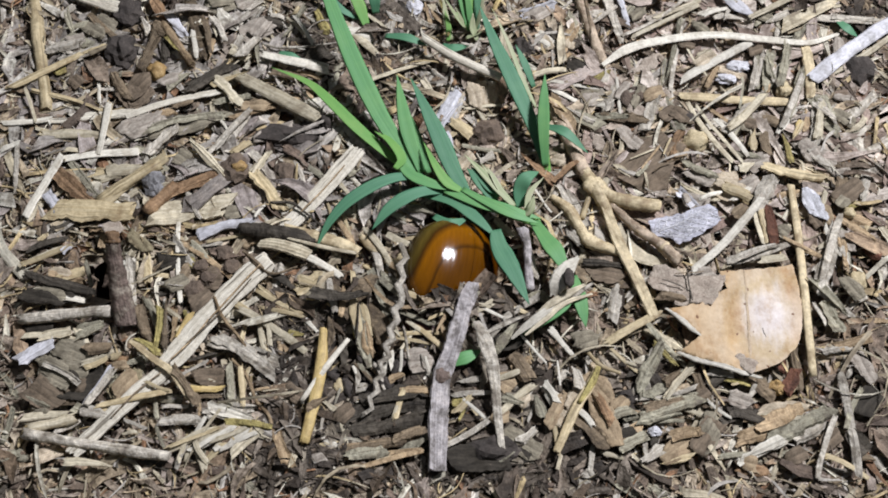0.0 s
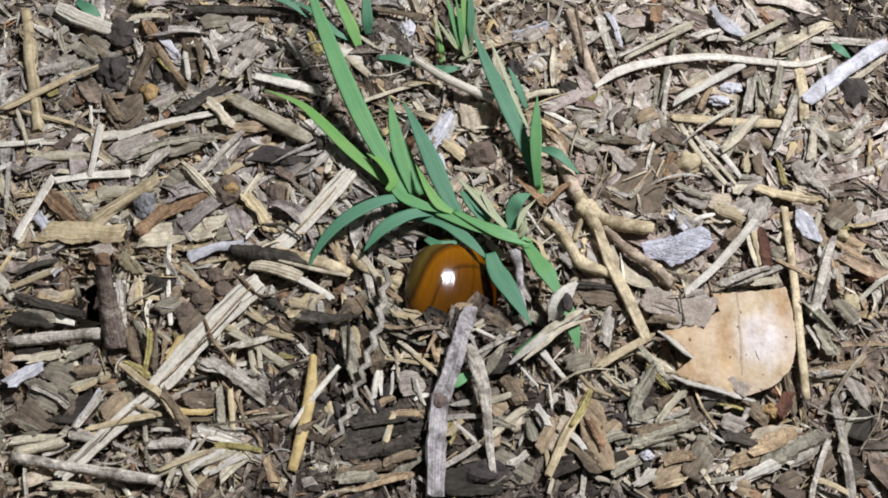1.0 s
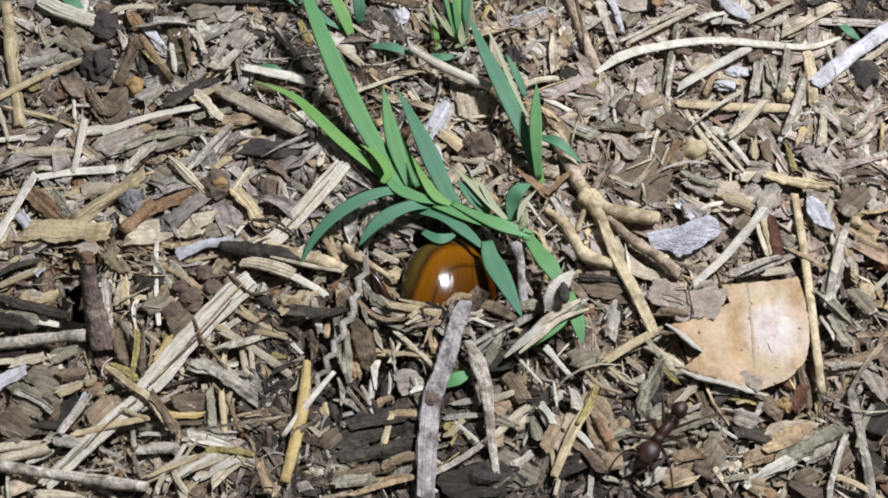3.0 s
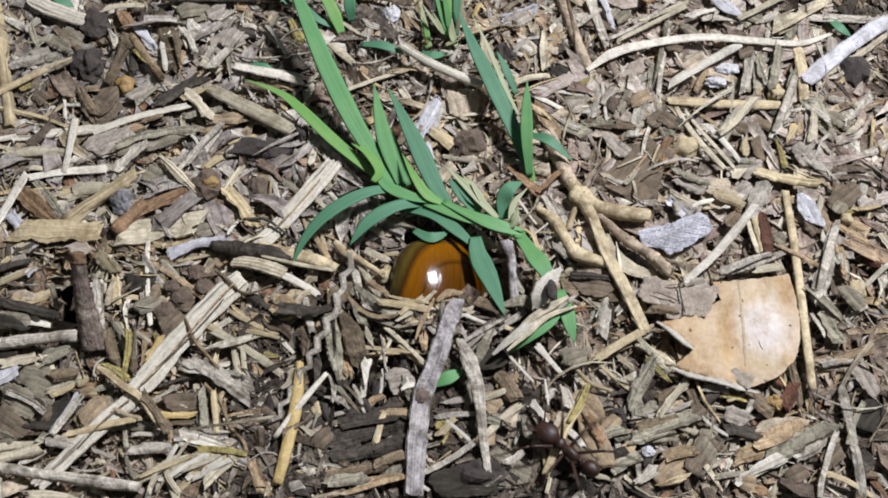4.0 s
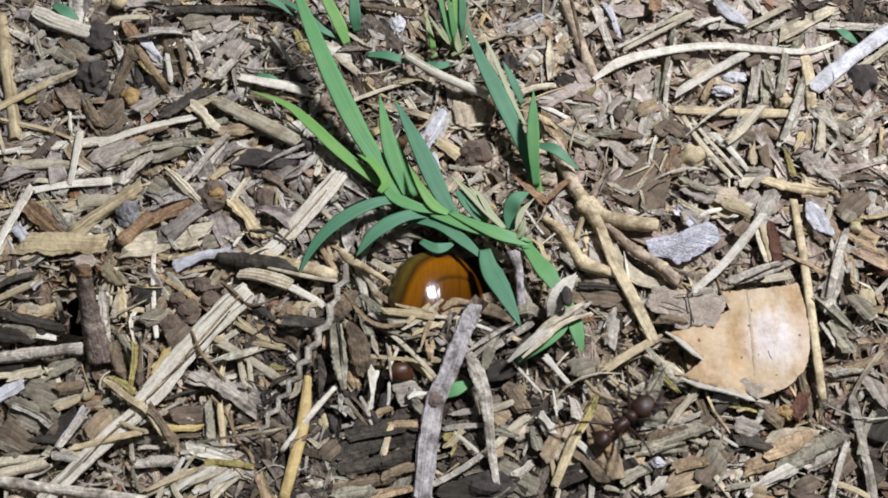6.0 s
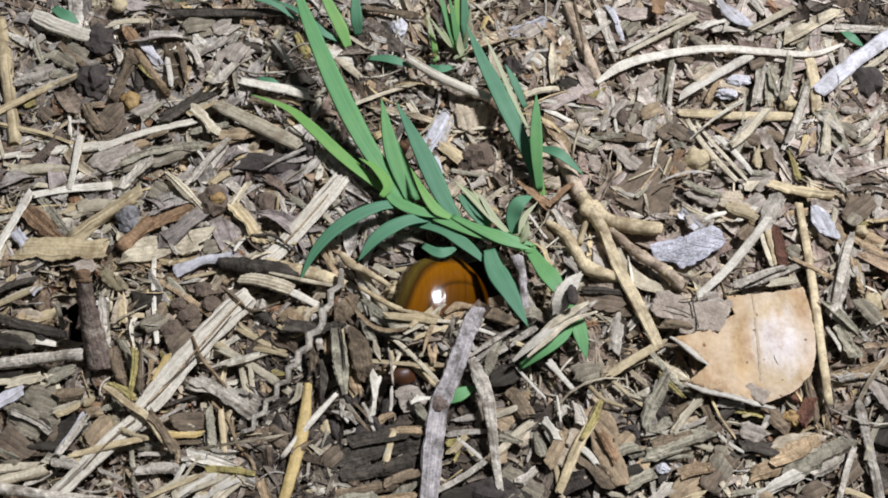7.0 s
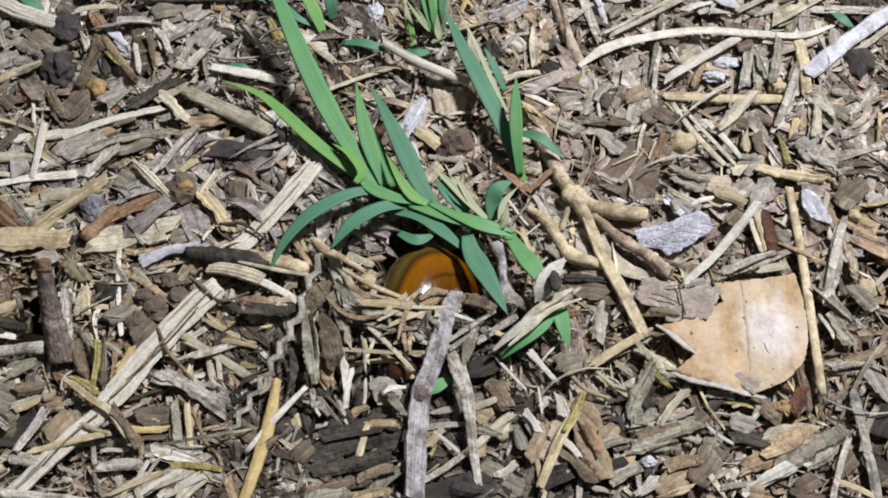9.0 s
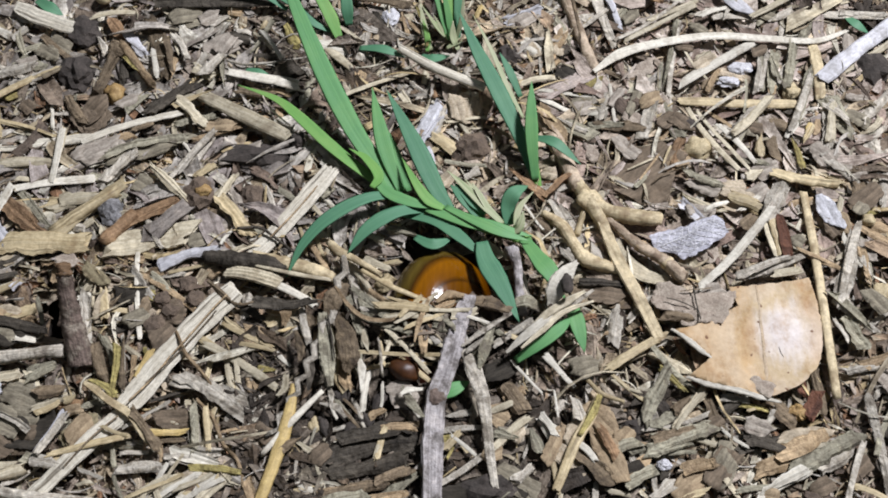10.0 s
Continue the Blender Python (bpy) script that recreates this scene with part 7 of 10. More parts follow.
strip("bark_flake", -41.29, -7.74, 2.7, 3.35, 2.06, 76, "grey", 0.0)
strip("straw", -39.07, -10.43, 2.8, 6.62, 1.55, -77, "palegrey", -0.2)
strip("straw", -36.78, -12.05, 2.6, 5.35, 1.34, -95, "tan", 0.0)
strip("wood_chip", -69.15, 9.44, 2.6, 4.71, 1.55, -59, "palegrey", -0.0)
stalk("twig", [(14.2, 68.5, 1.4), (16.6, 58.6, 1.8), (18.2, 52.2, 1.8), (20.4, 46.4, 1.6)], [2.2, 2.4, 2.5, 2.0], "peach", "dead grey-brown grass stalk lying on the mulch", 0.7, rough=0.06)
lump("soil_clod", -64.6, -5.8, 1.4, 2.4, 2.0, 1.4, 52, "brown", "rounded brown soil clod in the mulch", 0.35)
lump("soil_clod", -60.9, -3.6, 1.4, 2.0, 1.7, 1.2, 40, "brown", "rounded brown soil clod in the mulch", 0.35)
lump("soil_clod", -62.2, -0.2, 1.4, 1.9, 1.6, 1.1, 20, "brown", "rounded brown soil clod in the mulch", 0.35)
lump("soil_clod", -66.8, -3.3, 1.4, 1.8, 1.5, 1.1, 15, "brown", "rounded brown soil clod in the mulch", 0.35)
lump("soil_clod", -68.0, -8.6, 1.4, 2.2, 1.9, 1.3, 70, "brown", "rounded brown soil clod in the mulch", 0.35)
strip("bark_flake", 6.96, 52.53, 2.2, 4.53, 2.60, -64, "cream", 0.1)
strip("wood_chip", 8.01, 55.33, 2.0, 3.61, 2.00, -62, "dark", 0.1)
strip("bark_flake", -9.50, 38.67, 2.2, 7.45, 3.60, -77, "cream", 0.1)
strip("wood_chip", -29.21, 55.52, 2.0, 6.76, 2.60, -95, "palegrey", 0.1)
strip("wood_chip", -24.89, 67.22, 2.4, 12.40, 1.80, -15, "brown", 0.1)
strip("bark_flake", 4.79, 61.24, 1.8, 7.52, 4.00, 36, "palegrey", 0.1)
strip("straw", 7.00, 45.13, 2.4, 6.71, 1.60, 13, "pale", 0.1)
strip("bark_flake", 17.10, -4.24, 2.0, 8.38, 4.60, -10, "brown", 0.1)
strip("wood_chip", 17.43, -2.88, 2.4, 8.35, 1.60, -6, "dark", 0.1)
strip("wood_chip", 8.12, 0.30, 2.4, 4.09, 1.30, -85, "pale", 0.1)
strip("wood_chip", 11.64, 3.21, 2.4, 3.55, 2.20, -65, "palegrey", 0.1)
strip("straw", -98.62, 28.45, 2.0, 12.42, 2.36, -2, "pale", 0.2)
strip("straw", -91.18, 22.79, 2.4, 15.57, 1.26, 7, "white", 0.4)
strip("straw", -91.17, 29.70, 3.0, 12.34, 1.57, -93, "white", 0.3)
strip("straw", -106.36, 44.72, 2.6, 16.96, 1.78, 32, "cream", -0.3)
strip("straw", -100.86, 37.50, 2.4, 16.48, 0.84, -19, "cream", 0.4)
strip("wood_chip", -95.13, 50.91, 2.4, 7.03, 1.57, 18, "cream", 0.1)
strip("bark_flake", -83.00, 31.26, 1.6, 12.76, 4.98, 25, "palegrey", 0.1)
strip("wood_chip", -73.68, 31.87, 2.0, 16.74, 2.20, 12, "grey", 0.9)
strip("wood_chip", -78.31, 26.66, 2.2, 8.52, 2.62, 48, "palegrey", 0.3)
strip("twig", -84.16, 16.25, 2.4, 15.03, 2.31, 36, "cream", 0)
strip("wood_chip", -71.34, 15.02, 2.0, 13.27, 1.89, 28, "orange", 0.1)
strip("wood_chip", -67.67, 22.34, 2.4, 11.24, 2.10, -47, "pale", 0.2)
strip("straw", -63.62, 29.02, 2.6, 13.63, 1.26, 53, "palegrey", 0.3)
strip("wood_chip", -64.97, 42.82, 2.4, 7.22, 1.68, 24, "cream", 0.2)
strip("wood_chip", -86.84, 18.60, 1.9, 8.84, 2.41, 15, "pale", 0.1)
strip("wood_chip", -109.38, 20.09, 2.2, 12.54, 1.26, -83, "palegrey", 0.1)
strip("bark_flake", -86.16, 38.21, 1.6, 6.77, 4.72, -54, "brown", 0.1)
strip("wood_chip", -69.70, 43.47, 2.2, 11.62, 2.10, 40, "dark", 0.1)
strip("wood_chip", -93.98, 16.82, 2.2, 10.74, 1.57, -52, "grey", 0.1)
strip("wood_chip", -60.48, 25.27, 2.2, 4.12, 1.47, 39, "cream", 0.1)
strip("bark_flake", -54.53, 17.55, 2.0, 7.58, 3.15, -72, "palegrey", 0.1)
strip("wood_chip", -56.06, 21.05, 2.2, 5.48, 1.78, 62, "pale", 0.2)
strip("bark_flake", -96.45, 15.32, 2.2, 9.13, 3.88, -47, "tan", 0.1)
strip("straw", -102.89, 50.65, 2.0, 9.24, 1.05, -31, "palegrey", 0.3)
strip("straw", -108.55, 35.86, 2.6, 9.06, 0.84, -67, "pale", 0.2)
strip("straw", -93.76, 39.62, 2.2, 5.90, 0.73, -81, "white", 0)
strip("wood_chip", -76.58, 50.66, 2.6, 9.07, 1.57, -51, "olive", 0.1)
strip("straw", -111.57, 24.84, 2.6, 3.44, 1.36, 33, "white", 0)
strip("wood_chip", -58.91, 34.66, 1.8, 10.39, 1.57, 18, "tan", 0.1)
strip("straw", -64.57, 30.22, 2.6, 3.37, 0.63, -57, "white", 0.2)
strip("bark_flake", 16.09, -37.01, 2.4, 10.80, 4.60, -65, "tan", 0.1)
strip("wood_chip", 16.06, -34.64, 3.0, 5.89, 2.20, -64, "orange", 0.3)
strip("bark_flake", 6.08, -35.09, 2.4, 7.06, 3.00, 62, "tan", 0.1)
strip("straw", -1.19, -32.47, 3.0, 8.14, 1.60, 41, "pale", 0.2)
strip("bark_flake", 0.32, -32.61, 2.6, 3.51, 2.40, 52, "cream", 0.1)
strip("wood_chip", 5.53, -31.12, 2.8, 4.29, 1.60, -62, "white", 0.2)
strip("wood_chip", 11.00, -28.21, 2.6, 4.45, 2.20, -76, "palegrey", 0.2)
strip("straw", 11.96, -36.13, 3.0, 4.92, 1.30, -46, "white", 0.2)
strip("wood_chip", -0.38, -25.58, 2.0, 6.05, 3.00, -58, "brown", 0.1)
strip("bark_flake", 12.81, -19.26, 2.4, 5.32, 3.20, 11, "grey", 0.1)
strip("straw", 7.07, -19.66, 2.8, 4.25, 1.00, -53, "white", 0.2)
strip("wood_chip", 26.88, -35.82, 2.2, 8.20, 2.00, 9, "grey", 0.2)
strip("wood_chip", 28.46, -33.41, 2.2, 8.44, 2.00, 13, "brown", 0.2)
strip("wood_chip", 31.50, -39.37, 2.2, 6.21, 2.60, 12, "tan", 0.1)
strip("wood_chip", 21.09, -41.21, 2.2, 6.10, 2.20, 25, "grey", 0.3)
strip("straw", -9.66, -34.82, 3.0, 5.78, 0.80, -43, "white", 0.2)
strip("straw", 64.50, 0.29, 2.8, 17.65, 1.70, -110, "palegrey", -0.3)
strip("wood_chip", 63.27, -10.09, 2.6, 10.22, 2.00, -52, "grey", 0.5)
strip("wood_chip", 67.47, -0.25, 2.4, 6.70, 1.60, -88, "tan", 0.1)
strip("bark_flake", 65.06, 9.09, 2.0, 4.14, 2.60, -70, "tan", 0.1)
strip("bark_flake", 68.50, 3.29, 2.0, 4.95, 2.40, -67, "palegrey", 0.1)
strip("bark_flake", 69.00, 12.47, 2.0, 3.96, 2.60, -130, "grey", 0.1)
strip("wood_chip", 46.59, 14.80, 2.4, 6.04, 2.60, -24, "cream", 0.2)
strip("bark_flake", 37.31, 12.41, 2.2, 5.54, 3.60, -18, "palegrey", 0.1)
strip("wood_chip", 46.75, 9.95, 2.0, 3.48, 2.20, 40, "brown", 0.1)
strip("straw", 40.76, 13.55, 2.8, 4.49, 1.00, 19, "white", 0.1)
strip("wood_chip", 48.73, -0.08, 2.6, 11.46, 1.60, 20, "palegrey", 0.2)
strip("wood_chip", 52.48, -1.10, 2.2, 5.53, 2.00, 10, "pale", 0.2)
lump("seed", -86.59, 71.06, 2.0, 1.9, 1.8, 1.5, 0, "cream", "round pale yellow seed case on the mulch", 0.2)
strip("straw", -53.03, 37.53, 3.2, 19.02, 3.20, -31, "pale", 0.1)
strip("bark_flake", -68.68, 64.82, 2.2, 6.90, 3.60, 11, "grey", 0.1)
strip("bark_flake", -58.69, 57.20, 2.4, 5.60, 3.60, 59, "palegrey", 0.1)
strip("wood_chip", -64.75, 39.29, 2.6, 8.58, 2.40, -50, "pale", 0.2)
strip("wood_chip", -61.06, 51.34, 2.6, 5.93, 2.40, 52, "palegrey", 0.2)
strip("wood_chip", -68.69, 43.11, 2.6, 11.95, 2.60, 37, "dark", 0.2)
strip("bark_flake", -84.97, 41.05, 2.2, 6.14, 5.00, 47, "brown", 0.1)
strip("bark_flake", -100.69, 53.80, 2.2, 4.89, 3.00, 21, "palegrey", 0.1)
strip("straw", -49.84, 47.06, 2.8, 14.12, 2.00, -17, "white", 0.2)
strip("straw", -48.59, 55.83, 3.2, 8.13, 1.00, -58, "white", 0.2)
strip("wood_chip", -70.55, 54.16, 2.8, 9.42, 1.60, -78, "brown", 0.1)
strip("wood_chip", -68.12, 56.25, 2.8, 7.84, 1.60, -62, "palegrey", 0.3)
strip("straw", -73.28, 51.92, 3.0, 6.88, 1.20, -79, "white", 0.1)
strip("bark_flake", -63.44, 64.56, 2.0, 5.80, 3.40, 29, "palegrey", 0.1)
strip("bark_flake", -93.83, -27.73, 2.4, 7.91, 4.60, -23, "grey", 0.1)
strip("wood_chip", -92.19, -27.88, 3.2, 8.48, 1.30, -29, "palegrey", 0.3)
strip("wood_chip", -74.00, -18.62, 3.4, 9.66, 1.80, -91, "olive", 0.3)
strip("wood_chip", -72.62, -17.24, 3.6, 9.73, 1.40, -87, "brown", 0.2)
strip("wood_chip", -75.38, -22.32, 3.4, 6.17, 1.60, -38, "olive", 0.3)
strip("wood_chip", -55.66, -23.26, 2.4, 13.58, 3.00, -32, "palegrey", 0.4)
strip("straw", -58.38, -30.31, 2.6, 7.91, 1.60, -84, "grey", 0.1)
strip("straw", -56.05, -30.43, 2.8, 7.91, 1.20, -82, "cream", 0.1)
strip("wood_chip", -57.91, -35.05, 2.4, 8.78, 2.00, 1, "palegrey", 0.2)
strip("wood_chip", -67.85, -37.29, 2.4, 7.39, 1.80, 2, "palegrey", 0.2)
strip("straw", -54.12, -38.03, 2.8, 8.53, 1.20, -8, "olive", 0.2)
strip("bark_flake", -79.34, -29.75, 2.2, 6.29, 4.00, 52, "tan", 0.1)
strip("wood_chip", -66.93, -30.64, 4.0, 9.20, 1.90, -52, "brown", 0.2)
strip("straw", -84.31, -30.81, 3.0, 7.77, 1.70, 59, "palegrey", 0.1)
stalk("straw", [(47.37, 68.54, 3.0), (48.59, 64.68, 3.4), (50.79, 62.07, 3.2), (54.74, 60.69, 2.6)], [1.6, 2.0, 1.9, 0.9], "blue", "curved lilac-white dry leaf strip on the mulch", 0.25, rough=0.03, profile="lens")
strip("wood_chip", 33.84, 67.06, 2.6, 4.20, 4.00, -92, "orange", 0.1)
strip("straw", 58.47, 62.70, 2.8, 10.75, 1.70, 28, "pale", 0.2)
strip("straw", 45.75, 61.46, 3.0, 6.06, 1.10, 22, "white", 0.2)
strip("straw", 34.04, 58.88, 2.8, 17.87, 1.10, 30, "pale", 0.2)
strip("wood_chip", 48.91, 61.77, 2.8, 5.51, 1.60, 59, "palegrey", 0.2)
strip("wood_chip", 56.02, 66.07, 2.6, 4.36, 1.80, -65, "palegrey", 0.2)
strip("wood_chip", 52.74, 44.20, 2.8, 8.82, 1.60, -104, "palegrey", 0.1)
strip("wood_chip", 56.54, 46.12, 2.8, 5.55, 1.60, 98, "grey", 0.1)
strip("wood_chip", 59.73, 47.13, 2.6, 11.29, 2.00, -105, "grey", 0.2)
strip("straw", 60.77, 37.41, 3.0, 14.37, 1.50, -114, "palegrey", 0.1)
strip("straw", 50.16, 33.99, 3.2, 10.76, 2.00, -134, "pale", 0.2)
strip("wood_chip", 66.11, 32.11, 2.8, 9.74, 2.00, -103, "pale", 0.2)
strip("wood_chip", 67.57, 34.66, 2.8, 5.84, 1.80, -50, "palegrey", 0.2)
strip("wood_chip", 75.56, 35.91, 2.6, 9.31, 2.20, 48, "palegrey", 0.2)
strip("bark_flake", 41.34, 47.50, 2.4, 5.13, 3.00, 37, "cream", 0.1)
strip("bark_flake", 30.47, 39.41, 2.4, 5.34, 3.00, 29, "tan", 0.1)
strip("wood_chip", 26.23, 32.91, 2.4, 4.46, 2.40, -13, "brown", 0.1)
strip("bark_flake", 72.90, 51.31, 2.0, 6.49, 3.00, 88, "palegrey", 0.1)
lump("soil_clod", -90.2, 62.97, 0.5, 3.32, 3.76, 2.65, 0, "dark", "crumbly dark soil clod on the mulch", 0.35)
lump("soil_clod", -90.28, 51.47, 0.5, 4.01, 4.23, 3.21, 0, "dark", "crumbly dark soil clod on the mulch", 0.35)
lump("seed", -81.55, 45.86, 1.2, 2.1, 2.22, 1.68, 0, "tan", "round tan seed case lying on the mulch", 0.42)
lump("stone", -23.57, 63.65, 1, 1.77, 2.18, 1.42, 0, "white", "small rough whitish stone", 0.35)
lump("soil_clod", -6.96, 30.03, 0, 4.07, 3.35, 2.68, 0, "brown", "broken brown soil clod in the mulch", 0.35)
lump("bark_lump", 1.56, 52.05, 0.3, 2.98, 3.3, 2.38, 0, "dark", "small dark bark lump in the mulch", 0.35)
lump("stone", 49.77, 47.32, 1.2, 2.44, 1.48, 1.19, 0, "white", "chip of whitish crusted stone", 0.35)
lump("stone", 46.98, 44.14, 1.2, 2.18, 1.32, 1.06, 0, "white", "chip of whitish crusted stone", 0.35)
lump("seed", 59.43, 41.09, 1.4, 1.57, 2.18, 1.25, 0, "cream", "cream-coloured seed husk in the mulch", 0.42)
lump("bark_lump", 77.2, 46.37, 0.8, 3.64, 4.15, 2.91, 0, "dark", "blocky dark brown bark lump", 0.35)
lump("seed", 38.93, 27.91, 0.5, 2.61, 2.36, 1.89, 0, "cream", "bulbous tan gall on the mulch", 0.42)
lump("soil_clod", -50.09, 28.88, 0.4, 7.2, 3.07, 2.45, 0, "dark", "crumbly dark soil clod on the mulch", 0.35)
lump("seed", -42.2, 31.81, 2.2, 1.44, 1.69, 1.15, 0, "dark", "small dark rounded seed on the mulch", 0.42)
lump("ash_crumb", -79.13, 16.85, 1.2, 2.2, 2.9, 1.7, 0, "grey", "charred grey and black wood crumb", 0.35)
lump("soil_clod", -61.83, 20.1, 1, 3.31, 3.79, 2.65, 0, "brown", "rounded brown clod with a tan top", 0.35)
lump("seed", -60.47, 19.76, 3.2, 1.64, 1.21, 0.97, 0, "tan", "tan husk stuck on a clod", 0.42)
lump("soil_clod", -50.99, 19.56, 0.6, 2.48, 2.7, 1.99, 0, "brown", "rounded brown soil clod in the mulch", 0.35)
lump("soil_clod", -64.65, -5.83, 0.6, 2.27, 2.48, 1.81, 0, "brown", "rounded brown soil clod in the mulch", 0.35)
lump("husk", -24.56, -1.55, 1.6, 1.7, 1.38, 1.1, 0, "cream", "small cream-coloured husk near the burrow", 0.42)
lump("husk", -36.7, -29.68, 1.2, 1.08, 1.58, 0.86, 0, "cream", "pale curled husk in the mulch", 0.42)
lump("soil_clod", 50.84, -29.12, 1, 1.6, 1.59, 1.28, 0, "tan", "tan crumb of clay beneath a leaf", 0.35)
lump("husk", 53.71, -29.69, 1.2, 0.64, 0.68, 0.51, 0, "cream", "tiny cream-coloured husk beside a leaf", 0.42)
lump("husk", 70.05, -5.77, 1, 1.78, 2.24, 1.42, 0, "cream", "cream-coloured husk in the mulch", 0.42)
lump("stone", 25.77, -38.66, 1.4, 1.37, 0.99, 0.79, 0, "white", "small bluish white stone chip", 0.35)
lump("soil_clod", 27.83, 39.28, 0.4, 2.42, 2.31, 1.85, 0, "brown", "small brown soil clod", 0.35)
lump("soil_clod", -5.5, -42.43, 0.4, 4.62, 3.01, 2.41, 0, "dark", "dark damp soil clod", 0.35)
lump("soil_clod", 21.8, -31.21, 0.6, 2.35, 1.58, 1.26, 0, "dark", "dark damp soil clod", 0.35)
lump("soil_clod", 13.29, 6.95, 0, 2.3, 2.84, 1.84, 0, "dark", "dark soil crumb beside a twig", 0.35)
lump("soil_clod", 37.59, 33.92, 0.6, 2.63, 1.99, 1.59, 0, "dark", "small dark soil crumb in the mulch", 0.35)
lump("husk", -83.52, -2.06, 10, 1.22, 1.36, 0.97, 0, "tan", "orange-tan broken stub end", 0.42)
stalk("straw", [(19.4, 47.03, 2.6), (24.78, 50.93, 2.8), (31.67, 53.02, 3), (44.14, 54.84, 3), (56.35, 53.79, 2.8), (66.12, 53.1, 2.6), (72.91, 55.51, 2.4)], [1.0, 2.5, 2.1, 1.9, 1.75, 1.5, 0.8], "white", "long curved pale straw leaf strip on the mulch", 0.24, rough=0.02, profile="lens")
stalk("straw", [(58.44, 16.48, 1.4), (58.57, 5.19, 1.7), (58.38, -6.27, 2), (58.18, -17.12, 2), (58.03, -26.8, 1.8)], [1.6, 1.8, 1.9, 1.85, 1.7], "buff", "long pale yellow straw lying beside a dry leaf", 0.6, rough=0.06)
stalk("twig", [(7.6, 37.1, 1.0), (10.0, 31.4, 1.4), (12.4, 24.3, 1.8), (14.3, 18.6, 2.4)], [3.3, 3.7, 3.2, 2.9], "peach", "pinkish brown dry stalk running into a swollen node", 0.75, rough=0.05)
FORK = stalk("twig", [(13.9, 19.9, 2.2), (15.1, 17.3, 2.6), (16.1, 15.2, 3), (17.2, 12.84, 3), (18.3, 9.6, 2.8)], [2.7, 3.1, 4.0, 3.1, 2.2], "buff", "buff grass stalk base with a swollen node", 0.8, rough=0.06)
swelling(FORK, (16.1, 15.3, 3), 2.4, 2.2, -58, "buff")
stalk("straw", [(17.72, 12.19, 3.2), (20.17, 2.86, 3.2), (23.96, -6.71, 3), (27.1, -14.43, 2)], [2.02, 2.48, 2.6, 2.3], "buff", "pale flat straw growing from a swollen node", 0.35, rough=0.05)
stalk("twig", [(0.42, 4.1, 4), (1.21, 1.05, 4), (1.4, -3.4, 3.4), (1.8, -8.6, 2.4)], [2.7, 1.8, 1.69, 2.25], "lilac", "short grey upright twig beside a grass blade", 0.9, rough=0.12)
stalk("twig", [(17.2, 14.27, 2.8), (20.84, 12.24, 3), (25.34, 11.1, 3), (29.43, 11.09, 2.4)], [2.93, 3.04, 3.26, 2.81], "buff", "short buff stalk stub branching from a node", 0.85, rough=0.1)
JOINTED = stalk("twig", [(19.67, 11.02, 2.4), (22.85, 7.45, 2.4), (25.25, 4.85, 2.6), (28.13, 2.76, 2.6), (29.92, 1.21, 2.6), (32.84, -1.92, 2.2)], [1.8, 1.9, 2.4, 2.2, 2.6, 2.8], "peach", "tan jointed grass stalk on the mulch", 0.9, rough=0.12)
swelling(JOINTED, (25.25, 4.85, 2.6), 1.4, 1.3, -40, "tan")
swelling(JOINTED, (29.92, 1.21, 2.6), 1.3, 1.4, -38, "buff")
RHIZOME = stalk("twig", [(7.18, 13.41, 1.6), (10.44, 10, 2.2), (12.38, 5.98, 2.4), (14.21, 2.67, 2.8), (17.51, 1.06, 2.6), (21.13, 0.41, 2)], [1.6, 2.6, 2.3, 3.0, 2.6, 2.2], "buff", "bent buff rhizome piece with a swollen joint", 0.9, rough=0.14)
swelling(RHIZOME, (14.21, 2.67, 2.8), 1.7, 1.6, -50, "buff")
stalk("twig", [(13.22, 8.23, 2), (14.86, 13.22, 2.4)], [1.35, 1.12], "cream", "short cream-coloured stalk stub", 0.9, rough=0.06)
strip("straw", *(16.01, 15.81, 1.5), 5, 4, 20, "pale")
stalk("twig", [(-59.06, 4.95, 2.6), (-54.15, 4.14, 3), (-47.25, 2.99, 3), (-42.14, 2.07, 2.6)], [2.7, 3.71, 3.49, 2.48], "dark", "dark half-rotted stick with a split tan end", 0.85, rough=0.12)
stalk("wood_chip", [(-49.68, 5.43, 2.8), (-43.82, 3.07, 3.2), (-38.08, 1.44, 3.2), (-34.02, -0.1, 2.6)], [1.35, 2.93, 2.81, 2.02], "buff", "split buff end of a half-rotted stick", 0.5, rough=0.12)
stalk("wood_chip", [(-48.39, 1.9, 4.2), (-41.33, 0.1, 4), (-34.62, -0.89, 3.2)], [0.56, 1.01, 0.79], "pale", "thin pale splinter along a half-rotted stick", 0.5, rough=0.12)
stalk("twig", [(-83.3, -2.4, 11), (-83.3, -5.0, 8.4), (-82.9, -8.0, 5.6), (-82.3, -11.6, 3.0), (-81.2, -16.0, 0.3)], [3.0, 3.4, 3.9, 4.6, 5.6], "mauve", "upright broken mauve-brown stub leaning out of the mulch", 0.85, rough=0.10)
stalk("twig", [(-83.3, -2.7, 10.8), (-83.4, -1.2, 12.2)], [3.0, 2.3], "orange", "orange rotten tip on an upright stub", 0.9, rough=0.3)
STICK = stalk("twig", [(-7.13, -9.39, 6.6), (-8.49, -11.91, 6.4), (-9.84, -14.68, 6), (-11.76, -19.08, 5.4), (-13.43, -22.79, 4.6), (-15.85, -27.5, 3.6), (-17.61, -35.65, 3), (-19.11, -45.72, 2.4)], [2.6, 3.7, 3.3, 3.8, 3.5, 3.9, 3.9, 3.6], "lilac", "long flattened lilac-grey stick leaning on the mulch", 0.42, rough=0.07, per=6, profile="boxy")
